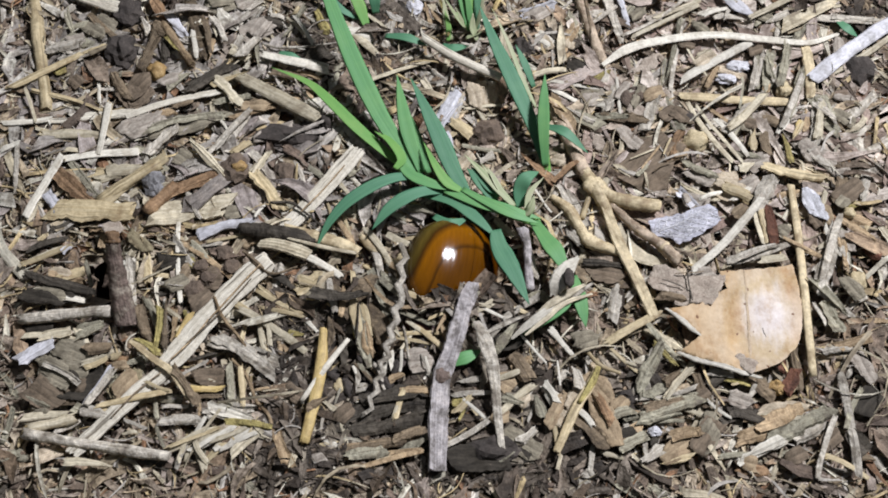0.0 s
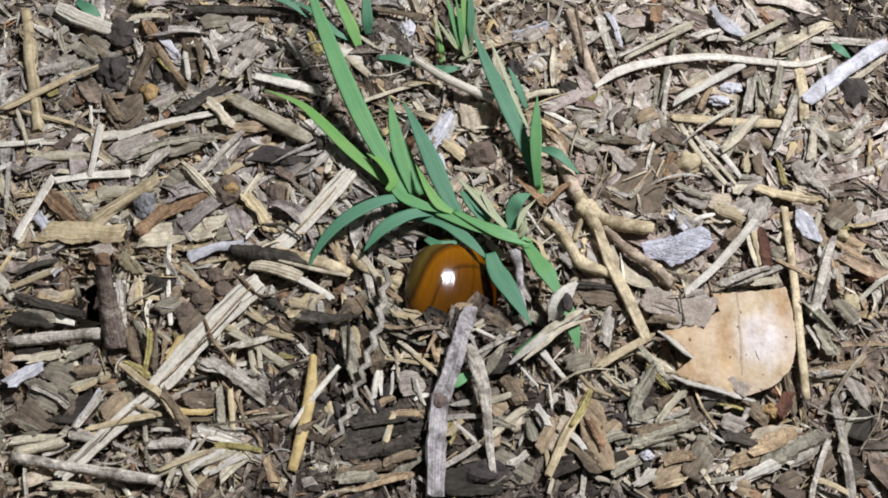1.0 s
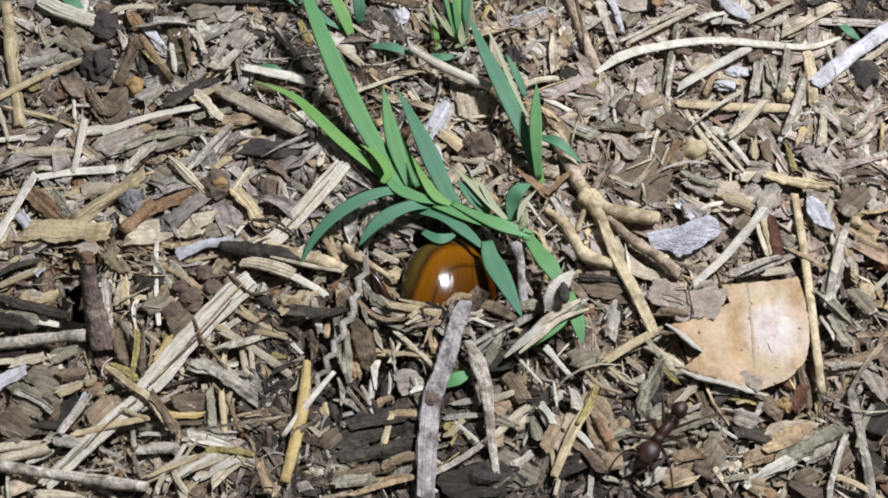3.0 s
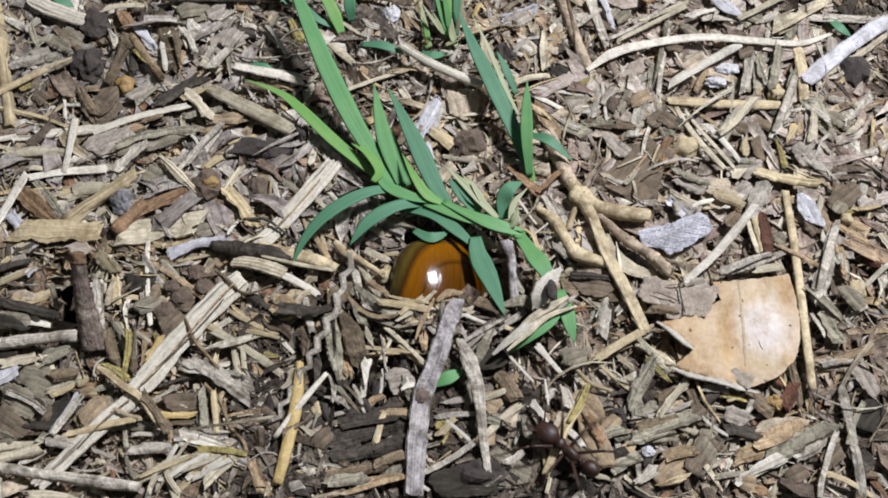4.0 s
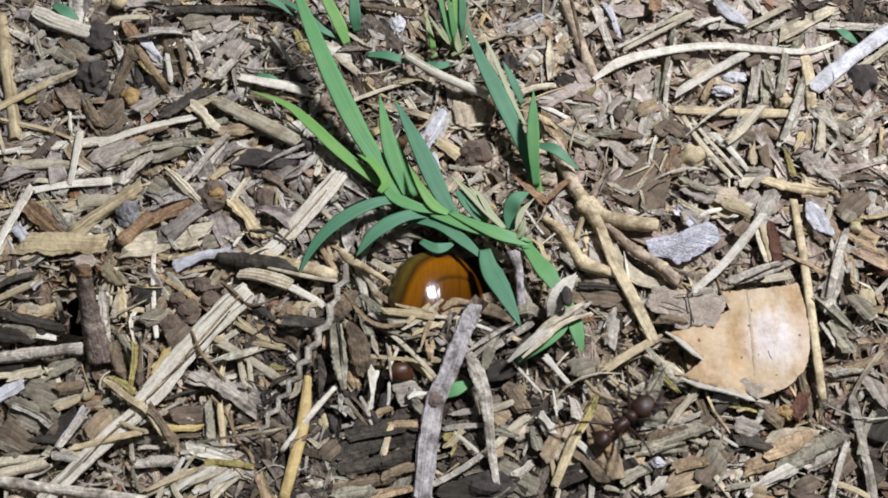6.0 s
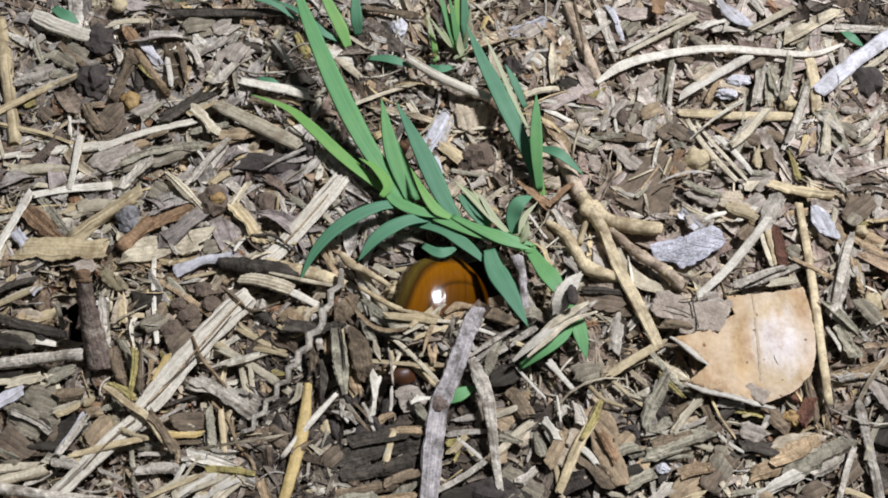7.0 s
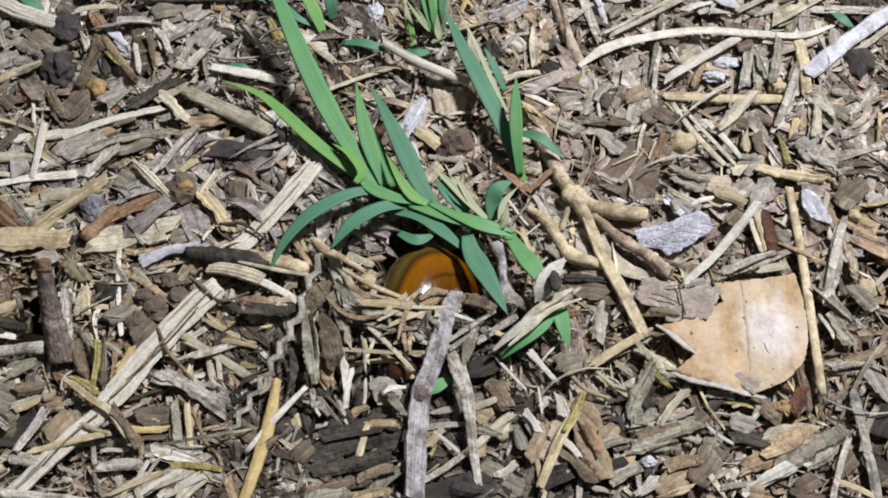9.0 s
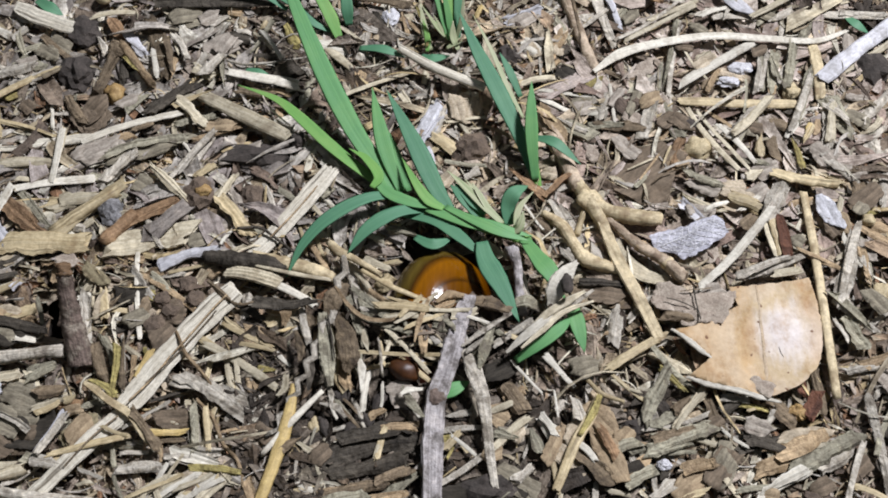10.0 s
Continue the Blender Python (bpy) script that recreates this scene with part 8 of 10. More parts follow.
swelling(STICK, (-15.7, -27.2, 3.7), 1.9, 1.75, 63, "mauve")
swelling(STICK, (-9.3, -13.6, 6.1), 1.6, 1.6, 62, "lilac")
stalk("straw", [(-9.18, -17.28, 5.0), (-7.57, -21.15, 5.0), (-6.09, -26.10, 4.6), (-5.49, -30.87, 4.0), (-5.06, -36.27, 3.4), (-4.40, -42.20, 2.6)], [1.4, 3.0, 2.6, 1.9, 1.7, 1.3], "palegrey", "curled grey-brown dry leaf strip over the mulch", 0.22, rough=0.05, profile="lens")
stalk("twig", [(15.63, 68.68, 2), (16.69, 58.99, 2.4), (17.2, 52.43, 2), (19.32, 46.1, 1.4)], [0.79, 0.9, 0.79, 0.68], "brown", "thin dark brown twig on the mulch", 0.9, rough=0.06)
stalk("straw", [(15.04, -25.79, 2.6), (13.07, -30.19, 3.0), (10.81, -33.74, 3.2), (8.53, -38.48, 3.0), (6.43, -43.08, 2.6)], [1.3, 1.9, 2.0, 1.8, 1.6], "cream", "pale yellowish straw with a split end", 0.45, rough=0.04, profile="lens")
stalk("fibre", [(-52.84, 11.09, 3), (-48.73, 10.79, 3.4), (-45.79, 8.76, 3.2), (-41.68, 5.28, 2.8)], [0.56, 0.68, 0.56, 0.45], "dark", "thin dark fibre arching over a straw", 0.9, rough=0.06)
stalk("fibre", [(-57.44, -1.11, 3), (-54.69, -4.22, 3.4), (-51.26, -5.79, 3.2), (-46.89, -4.17, 3)], [0.68, 0.68, 0.56, 0.45], "brown", "thin brown fibre across a straw", 0.9, rough=0.06)
stalk("fibre", [(-58.52, -24.47, 2), (-55.27, -28.11, 2.4), (-53, -33.22, 2.4), (-50.17, -36.52, 2.2), (-48.51, -41.94, 2), (-45.46, -46.27, 2)], [0.7, 0.7, 0.75, 0.7, 0.9, 0.8], "tan", "long thin tan rootlet on the mulch", 0.9, rough=0.06)
lump("husk", 69.90, 9.73, 2.0, 1.4, 1.2, 1.1, 0, "cream", "small tan seed husk in the mulch", 0.3)
stalk("twig", [(-79, -21.03, 3), (-74.43, -24.81, 3.6), (-70.19, -27.66, 3.4), (-66.9, -31.75, 3), (-64.43, -34.48, 2.4)], [1.3, 1.4, 1.5, 1.9, 1.0], "buff", "buff flat stalk crossing a broad straw", 0.4, rough=0.06)
stalk("fibre", [(-57.93, 52.67, 2), (-54.1, 51.39, 2.2), (-49.74, 51.45, 2.4), (-41.18, 53.04, 2)], [0.56, 0.56, 0.45, 0.34], "palegrey", "thin pale rootlet on the mulch", 0.9, rough=0.06)
stalk("fibre", [(-63.19, -11.22, 3), (-61.07, -15.71, 3.6), (-58.18, -19.05, 3), (-55.91, -21.77, 2.4)], [0.68, 0.79, 0.68, 0.56], "tan", "thin tan fibre across a broad straw", 0.9, rough=0.06)
stalk("straw", [(12.62, -21.62, 2), (15.58, -25.37, 2.6), (19.3, -26.69, 2)], [0.9, 1.01, 0.68], "cream", "short curved cream straw", 0.9, rough=0.06)
SHEATHS = [stalk("straw", [(11.21, -2.77, 7.0), (9.42, -4.81, 7.5), (7.94, -6.90, 7.5), (6.76, -9.09, 7.1), (6.18, -10.71, 6.1)], [0.8, 3.0, 4.0, 3.6, 1.6], "white", "pale dry grass sheath with a dark seed, beside the burrow", 0.3, rough=0.05)]
SHEATHS.append(stalk("straw", [(-2.25, -19.42, 4.4), (0.72, -17.12, 5.5), (5.18, -13.64, 6), (10.03, -9.33, 5)], [0.6, 1.7, 1.8, 0.8], "white", "drying grey-green grass sheath lying across stems", 0.2, rough=0.06))
SHEATHS.append(stalk("straw", [(8.05, -11.58, 5), (10.85, -10.01, 5.4), (13.9, -7.64, 4.6)], [0.79, 1.35, 0.56], "palegrey", "thin dry shred of a grass sheath", 0.3, rough=0.06))
SHEATHS.append(lump("seed", 9.07, -8.29, 9.1, 1.15, 2.1, 0.9, 8, "dark", "dark oval seed stuck on a dry sheath", 0.2))
SHEATHS.append(stalk("straw", [(1.63, -15.97, 5.5), (4.98, -13.06, 6.1), (8.90, -10.56, 6.3), (12.47, -8.17, 5.5)], [0.6, 1.5, 1.7, 0.6], "pale", "pale drying grass sheath strip across a green blade", 0.3, rough=0.05))
SHEATHS.append(stalk("straw", [(0.44, -18.98, 5.1), (4.31, -15.91, 5.9), (8.27, -12.45, 5.9), (13.63, -10.12, 5.1)], [0.5, 1.3, 1.2, 0.5], "pale", "grey-green drying grass strip across a green blade", 0.3, rough=0.05))
ROOTLET = stalk("rootlet", [(-32.48, 1.60, 5.20), (-32.14, -1.85, 5.60), (-33.88, -3.30, 5.60), (-33.60, -6.01, 5.60), (-35.11, -7.44, 5.60), (-34.70, -10.11, 5.60), (-35.43, -11.69, 5.40), (-37.17, -12.38, 5.40), (-36.88, -14.92, 5.20), (-38.83, -16.21, 5.00), (-38.66, -18.48, 4.80), (-40.39, -19.30, 4.60), (-40.09, -21.79, 4.40), (-42.13, -22.63, 4.30), (-42.03, -25.12, 4.20), (-43.96, -25.93, 4.00), (-43.88, -28.13, 3.80), (-45.78, -29.15, 3.60), (-45.68, -31.37, 3.50), (-47.79, -32.19, 3.40)], [1.1, 1.37, 1.51, 1.37, 1.65, 1.37, 1.51, 1.65, 1.37, 1.51, 1.37, 1.51, 1.23, 1.37, 1.23, 1.37, 1.23, 1.23, 1.1, 0.83], "palegrey", "zigzag pale rootlet dragged by a burrowing beetle", 0.7, rough=0.24, per=1)
YELLOW_STRAW = stalk("straw", [(-39.86, -21.44, 3.80), (-40.18, -28.94, 4.00), (-41.40, -36.57, 3.60), (-43.28, -44.85, 3.20)], [1.57, 2.59, 2.48, 2.02], "yellow", "golden yellow broken straw leaning in the mulch", 0.6, rough=0.06)
SLIVER = stalk("straw", [(-34.73, -23.95, 4.40), (-39.56, -30.00, 4.40), (-44.14, -36.04, 3.80)], [1.01, 1.35, 1.01], "white", "bleached thin splinter leaning on a straw", 0.5, rough=0.06)
DRAGGED = stalk("straw", [(-28.22, -0.09, 5), (-22.69, -4.45, 6.6), (-16.13, -7.4, 6.2)], [0.79, 1.12, 0.9], "cream", "cream straw pushed up across a burrowing beetle", 0.5, rough=0.06)
HEAVED.append(stalk("twig", [(-34.13, 5.41, 4.0), (-32.39, 3.35, 4.0), (-29.36, 1.60, 4.0), (-24.55, -1.83, 4.0)], [1.55, 2.03, 1.43, 1.07], "buff", "buff stalk with a knobbly end beside the burrow", 0.8, rough=0.08))
HEAVED.append(stalk("wood_chip", [(-35.09, -9.94, 4.5), (-34.24, -15.02, 4.5), (-33.55, -19.39, 4.5), (-32.74, -24.30, 4.5)], [1.79, 3.22, 2.98, 1.07], "grey", "grey-olive split stalk heaved up by the burrow", 0.3, rough=0.08))
HEAVED.append(stalk("wood_chip", [(-34.02, -10.77, 5.6), (-33.37, -15.51, 5.6), (-32.99, -19.24, 5.6)], [0.3, 0.48, 0.24], "dark", "dark bark streak on a split stalk", 0.5, rough=0.08))
HEAVED.append(stalk("bark_strip", [(-31.30, -3.88, 4.5), (-33.19, -7.23, 5.5), (-34.68, -9.95, 4.5)], [1.79, 4.47, 1.79], "brown", "brown curled bark strip heaved up by the burrow", 0.18, rough=0.08))
HEAVED.append(stalk("bark_strip", [(-32.12, -10.24, 3.6), (-30.49, -14.46, 4.5), (-29.54, -18.84, 4.5), (-29.86, -20.95, 3.6)], [1.79, 3.69, 4.17, 1.55], "brown", "mid-brown torn leaf strip by the burrow", 0.15, rough=0.08))
HEAVED.append(stalk("straw", [(-28.47, -18.47, 3.5), (-27.74, -20.96, 3.5), (-27.50, -25.23, 3.5)], [0.6, 1.67, 0.48], "white", "bleached blunt splinter standing in the crumbs", 0.35, rough=0.08))
HEAVED.append(stalk("straw", [(-32.65, -5.02, 5.6), (-30.18, -8.82, 6.0), (-26.93, -11.64, 6.2), (-22.59, -12.04, 6.0), (-19.14, -10.79, 5.6)], [0.4, 0.8, 0.9, 0.8, 0.3], "tan", "tan bent leaf strip in front of the burrow", 0.2, rough=0.08))
HEAVED.append(stalk("straw", [(-21.41, -12.99, 6.4), (-17.36, -10.24, 6.4), (-14.14, -7.11, 6.4)], [0.6, 1.43, 0.71], "pale", "pale leaf strip pushed up before the beetle", 0.2, rough=0.08))
HEAVED.append(stalk("straw", [(-17.95, -16.89, 6.6), (-16.79, -13.18, 6.6), (-14.74, -8.79, 6.6)], [0.36, 1.07, 0.6], "tan", "tan shred standing before the beetle", 0.25, rough=0.08))
HEAVED.append(stalk("straw", [(-22.58, -7.98, 6.6), (-19.67, -8.81, 6.6), (-15.61, -9.54, 6.6)], [0.48, 0.83, 0.48], "cream", "cream thin straw across the burrow mouth", 0.4, rough=0.08))
HEAVED.append(stalk("straw", [(-27.56, -13.81, 5.0), (-27.07, -15.70, 5.0), (-26.36, -17.59, 5.0)], [0.48, 1.43, 0.36], "pale", "small pale husk sliver", 0.3, rough=0.08))
HEAVED.append(stalk("straw", [(-24.68, -15.58, 4.6), (-24.25, -18.39, 4.6), (-23.75, -22.70, 4.6)], [0.42, 0.6, 0.36], "palegrey", "thin grey sliver standing in the crumbs", 0.5, rough=0.08))
HEAVED.append(stalk("wood_chip", [(-20.40, -24.66, 3.2), (-18.69, -27.71, 3.2), (-16.72, -30.14, 3.2)], [0.83, 1.79, 0.71], "grey", "grey torn shred in the dug crumbs", 0.2, rough=0.08))
HEAVED.append(stalk("wood_chip", [(-16.96, -25.19, 3.6), (-19.24, -25.32, 3.6), (-20.38, -26.02, 3.6)], [0.6, 1.31, 0.6], "white", "short bleached splinter in the dug crumbs", 0.3, rough=0.08))
HEAVED.append(stalk("straw", [(-9.12, -17.51, 5.4), (-5.32, -14.79, 5.4), (-0.03, -11.76, 5.4)], [0.48, 1.19, 0.6], "palegrey", "grey thin shred beside the burrow", 0.3, rough=0.08))
HEAVED.append(stalk("wood_chip", [(-6.35, -21.55, 4.6), (-5.14, -18.60, 5.6), (-3.27, -13.86, 4.6)], [0.83, 2.38, 0.95], "grey", "grey curled leaf shred beside the burrow", 0.2, rough=0.08))
HEAVED.append(stalk("bark_strip", [(-7.48, -8.17, 4.6), (-3.99, -8.89, 4.6), (-0.26, -10.76, 4.6)], [1.79, 2.98, 1.55], "brown", "brown bark shred pushed against the beetle", 0.3, rough=0.08))
HEAVED.append(stalk("wood_chip", [(-0.17, -8.71, 3.6), (3.03, -8.41, 4.6), (5.64, -9.80, 3.6)], [1.43, 2.74, 1.19], "grey", "grey-brown crumpled shred beside a grass blade", 0.3, rough=0.08))
HEAVED.append(stalk("wood_chip", [(-13.75, -9.04, 6.8), (-11.52, -7.55, 6.8), (-9.08, -7.74, 6.8)], [1.0, 1.9, 1.1], "tan", "pinkish tan crumb lifted before the beetle", 0.5, rough=0.08))
HEAVED.append(stalk("straw", [(-34.91, -27.30, 3.0), (-32.33, -27.96, 3.0), (-30.88, -29.48, 3.0)], [0.6, 1.43, 0.6], "palegrey", "pale crumpled shred in the dug crumbs", 0.25, rough=0.08))
HEAVED.append(stalk("straw", [(-34.41, -23.23, 3.4), (-33.49, -25.67, 3.4), (-33.54, -28.08, 3.4)], [0.48, 1.19, 0.48], "palegrey", "pale shred standing in the dug crumbs", 0.3, rough=0.08))
HEAVED.append(stalk("wood_chip", [(-37.78, -16.98, 3.4), (-37.07, -20.72, 3.4), (-37.24, -24.38, 3.4)], [0.71, 1.79, 0.71], "dark", "dark damp shred on edge by the burrow", 0.3, rough=0.08))
HEAVED.append(stalk("wood_chip", [(-40.16, -13.42, 4.0), (-39.35, -16.57, 4.0), (-39.37, -19.06, 4.0)], [0.71, 1.79, 0.71], "brown", "brown shred on edge by the burrow", 0.3, rough=0.08))
HEAVED.append(stalk("straw", [(-41.64, -21.85, 3.4), (-41.99, -24.29, 3.4), (-43.20, -25.47, 3.4)], [1.19, 1.55, 0.71], "pale", "pale broken straw end by the burrow", 0.4, rough=0.08))
HEAVED.append(stalk("wood_chip", [(-45.85, -8.20, 2.6), (-44.34, -6.93, 3.3), (-42.49, -8.58, 3.3), (-42.66, -10.84, 2.6)], [1.19, 2.38, 2.62, 0.95], "tan", "tan curled husk shred in the mulch", 0.25, rough=0.08))
stalk("wood_chip", [(-47.07, -8.63, 2.2), (-49.55, -6.63, 2.2), (-51.99, -5.60, 2.2)], [0.71, 2.03, 0.83], "dark", "dark shred under a straw", 0.3, rough=0.08)
lump("soil_clod", -25.04, -25.32, 1.2, 2.2, 1.1, 1.0, 62, "dark", "dark damp soil crumb dug out by a beetle", 0.45)
lump("soil_clod", -31.95, -23.96, 1.2, 1.4, 1.5, 1.0, 99, "dark", "dark damp soil crumb dug out by a beetle", 0.45)
lump("soil_clod", -27.28, -28.89, 1.2, 1.8, 1.1, 1.0, 136, "dark", "dark damp soil crumb dug out by a beetle", 0.45)
lump("soil_clod", -22.15, -30.79, 1.2, 2.2, 1.5, 1.0, 173, "dark", "dark damp soil crumb dug out by a beetle", 0.45)
lump("soil_clod", -38.15, -27.47, 1.2, 1.4, 1.1, 1.0, 30, "dark", "dark damp soil crumb dug out by a beetle", 0.45)
lump("soil_clod", -30.08, -31.22, 1.2, 1.8, 1.5, 1.0, 67, "dark", "dark damp soil crumb dug out by a beetle", 0.45)
lump("soil_clod", -35.22, -29.93, 1.2, 2.2, 1.1, 1.0, 104, "dark", "dark damp soil crumb dug out by a beetle", 0.45)
lump("soil_clod", -19.88, -20.52, 1.2, 1.4, 1.5, 1.0, 141, "dark", "dark damp soil crumb dug out by a beetle", 0.45)

# ---- torn dry leaf ----
def dry_leaf_mat():
    m, nodes, links, bsdf = node_mat("dry_leaf")
    tc = nodes.new("ShaderNodeTexCoord")
    big = link_noise(nodes, links, tc.outputs["Object"], 130, 7.0, (1.7, 0.7, 1), 0.74)
    fine = link_noise(nodes, links, tc.outputs["Object"], 900, 4.0)
    spots = link_noise(nodes, links, tc.outputs["Object"], 520, 1.0)
    c = ramp(nodes, links, big.outputs["Fac"], [(0.40, (0.30, 0.155, 0.048)), (0.475, (0.41, 0.26, 0.115)), (0.56, (0.475, 0.365, 0.235))]).outputs["Color"]
    # pale middle, browner towards the margins and the stalk side
    mp = nodes.new("ShaderNodeMapping")
    mp.inputs["Scale"].default_value, mp.inputs["Location"].default_value = (1 / 0.0115, 1 / 0.0125, 0), (-0.42, 0.0, 0)
    links.new(tc.outputs["Object"], mp.inputs["Vector"])
    ln = nodes.new("ShaderNodeVectorMath")
    ln.operation = "LENGTH"
    links.new(mp.outputs["Vector"], ln.inputs[0])
    wv = nodes.new("ShaderNodeMath")
    wv.operation = "MULTIPLY_ADD"
    wv.inputs[1].default_value = 1.45
    links.new(big.outputs["Fac"], wv.inputs[0])
    links.new(ln.outputs["Value"], wv.inputs[2])
    half = nodes.new("ShaderNodeMath")
    half.operation = "MULTIPLY"
    half.inputs[1].default_value = 0.5
    links.new(wv.outputs["Value"], half.inputs[0])
    c = ramp(nodes, links, half.outputs["Value"], [(0.46, (0.70, 0.62, 0.565)), (0.57, (0.65, 0.56, 0.47)), (0.66, (0.58, 0.465, 0.33)), (0.74, (0.52, 0.395, 0.235)), (0.82, (0.56, 0.44, 0.30)), (0.93, (0.54, 0.42, 0.28)), (1.0, (0.53, 0.40, 0.255))]).outputs["Color"]
    # an orange-brown stain along one side of the midrib, and orange blotches
    axes = nodes.new("ShaderNodeSeparateXYZ")
    links.new(tc.outputs["Object"], axes.inputs[0])
    soft = nodes.new("ShaderNodeMapRange")
    soft.inputs["From Min"].default_value, soft.inputs["From Max"].default_value = -0.0062, -0.0008
    links.new(axes.outputs["X"], soft.inputs["Value"])
    stain = ramp(nodes, links, soft.outputs["Result"], [(0.0, (0.1, 0.1, 0.1)), (0.45, (0.75, 0.75, 0.75)), (0.8, (0.55, 0.55, 0.55)), (1.0, (0, 0, 0))]).outputs["Color"]
    blotch = ramp(nodes, links, big.outputs["Fac"], [(0.42, (1, 1, 1)), (0.60, (0.25, 0.25, 0.25))]).outputs["Color"]
    c = mix(nodes, links, "MIX", mix(nodes, links, "MULTIPLY", 1.0, stain, blotch), c, (0.50, 0.31, 0.135))
    # rusty margins: the rounded side, and the tips of the torn side
    rim = nodes.new("ShaderNodeMapRange")
    rim.inputs["From Min"].default_value, rim.inputs["From Max"].default_value = -0.017, 0.013
    links.new(axes.outputs["X"], rim.inputs["Value"])
    rust = ramp(nodes, links, rim.outputs["Result"], [(0.06, (0.6, 0.6, 0.6)), (0.28, (0.2, 0.2, 0.2)), (0.42, (0, 0, 0)), (0.78, (0, 0, 0)), (0.86, (0.6, 0.6, 0.6)), (0.96, (0.35, 0.35, 0.35))]).outputs["Color"]
    c = mix(nodes, links, "MIX", mix(nodes, links, "MULTIPLY", 1.0, rust, blotch), c, (0.46, 0.27, 0.105))
    g = ramp(nodes, links, fine.outputs["Fac"], [(0.3, (0.82, 0.80, 0.78)), (0.7, (1.05, 1.05, 1.05))]).outputs["Color"]
    c = mix(nodes, links, "MULTIPLY", 0.8, c, g)
    cloud = link_noise(nodes, links, tc.outputs["Object"], 240, 6.0, (1.3, 0.8, 1), 0.7)
    k = ramp(nodes, links, cloud.outputs["Fac"], [(0.36, (0.74, 0.62, 0.48)), (0.50, (1, 1, 1)), (0.66, (1.10, 1.12, 1.14))]).outputs["Color"]
    c = mix(nodes, links, "MULTIPLY", 0.75, c, k)
    s = ramp(nodes, links, spots.outputs["Fac"], [(0.71, (0, 0, 0)), (0.75, (1, 1, 1))]).outputs["Color"]
    links.new(mix(nodes, links, "MIX", s, c, (0.16, 0.08, 0.04)), bsdf.inputs["Base Color"])
    bsdf.inputs["Roughness"].default_value = 0.65
    bsdf.inputs["Specular IOR Level"].default_value = 0.25
    bump = nodes.new("ShaderNodeBump")
    bump.inputs["Strength"].default_value, bump.inputs["Distance"].default_value = 0.35, 0.0003
    links.new(fine.outputs["Fac"], bump.inputs["Height"])
    links.new(bump.outputs["Normal"], bsdf.inputs["Normal"])
    return m


DRY_LEAF = dry_leaf_mat()
MIDRIB = clod_mat("midrib", (0.53, 0.41, 0.28), (0.46, 0.34, 0.21), 0.6)


def torn_leaf():
    rng = random.Random(4)
    # a rounded lobe on the far side of the midrib, torn straight across the top and with a wedge missing
    corners = [(1.6, -11.3), (4.2, -10.4), (6.7, -8.8), (9.0, -6.2), (10.4, -2.4), (11.0, 2.4), (11.0, 7.2), (10.2, 12.5), (6.6, 11.7), (1, 11), (-5.1, 10.8), (-3.9, 6.6),
               (-8.9, 4.1), (-12.6, 2.2), (-16.5, 1.4), (-12, -2.6), (-10.3, -4.1), (-12.3, -5.8), (-14.7, -7.9), (-10.5, -9.5), (-6.3, -10.5), (-0.8, -12.1)]
    lift = lambda x, y: 2.6 + 0.004 * x * x * (x < 0) + 0.35 * math.sin(x * 0.35 + y * 0.2) - 0.05 * y + 0.5 * noise.noise((x / 5, y / 5, 2.2)) + 0.2 * noise.noise((x / 2, y / 2, 7.2))
    me = leaf_sheet("torn_leaf", rough_edge(corners, rng, 0.8, 0.16), 1.0, lift, 0.22)
    leaf = part("blade", me, DRY_LEAF)
    thing = new("dry_leaf")
    leaf.parent = thing
    thing.location = (46.35 * MM, -14.8 * MM, 0)
    ys = [-11.4 + q * 1.86 for q in range(13)]
    rib = tube_mesh("midrib", [(0.03 * y - 0.3, y, lift(0.03 * y - 0.3, y) + 0.02) for y in ys], [0.75 - 0.03 * q for q in range(13)], 0.14, seed=5, rough=0.10)
    part("midrib", rib, MIDRIB, thing, "faint tan midrib")
    for line in ([(-14.9, -8.2), (-12.4, -9.4), (-10.5, -10.0), (-6.3, -11.0), (-2.7, -12.1), (1.2, -13.1)], [(-16.8, 1.3), (-14.4, -0.7), (-12.0, -2.9), (-10.4, -4.2)]):
        line = [(x, y, lift(x, y) - 0.05) for x, y in line]
        fine, fw = smooth_line(line, [0.5] + [1.15] * (len(line) - 2) + [0.5], 5)
        part("torn_edge", tube_mesh("torn_edge", fine, fw, 0.4, seed=9, rough=0.25, fray=0.4), FIBRE["white"], thing, "bleached curled edge of the tear")
    slit = tube_mesh("slit", [(x, y, lift(x, y) + 0.03) for x, y in ((2.4, -2.3), (2.6, -3.3), (3.0, -4.3))], [0.1, 0.2, 0.08], 0.5, seed=6)
    part("tear", slit, FIBRE["dark"], thing, "thin dark tear in the blade")
    return tagged(thing, "torn dry tan leaf fragment with a pale middle, on the mulch", "leaf")


torn_leaf()


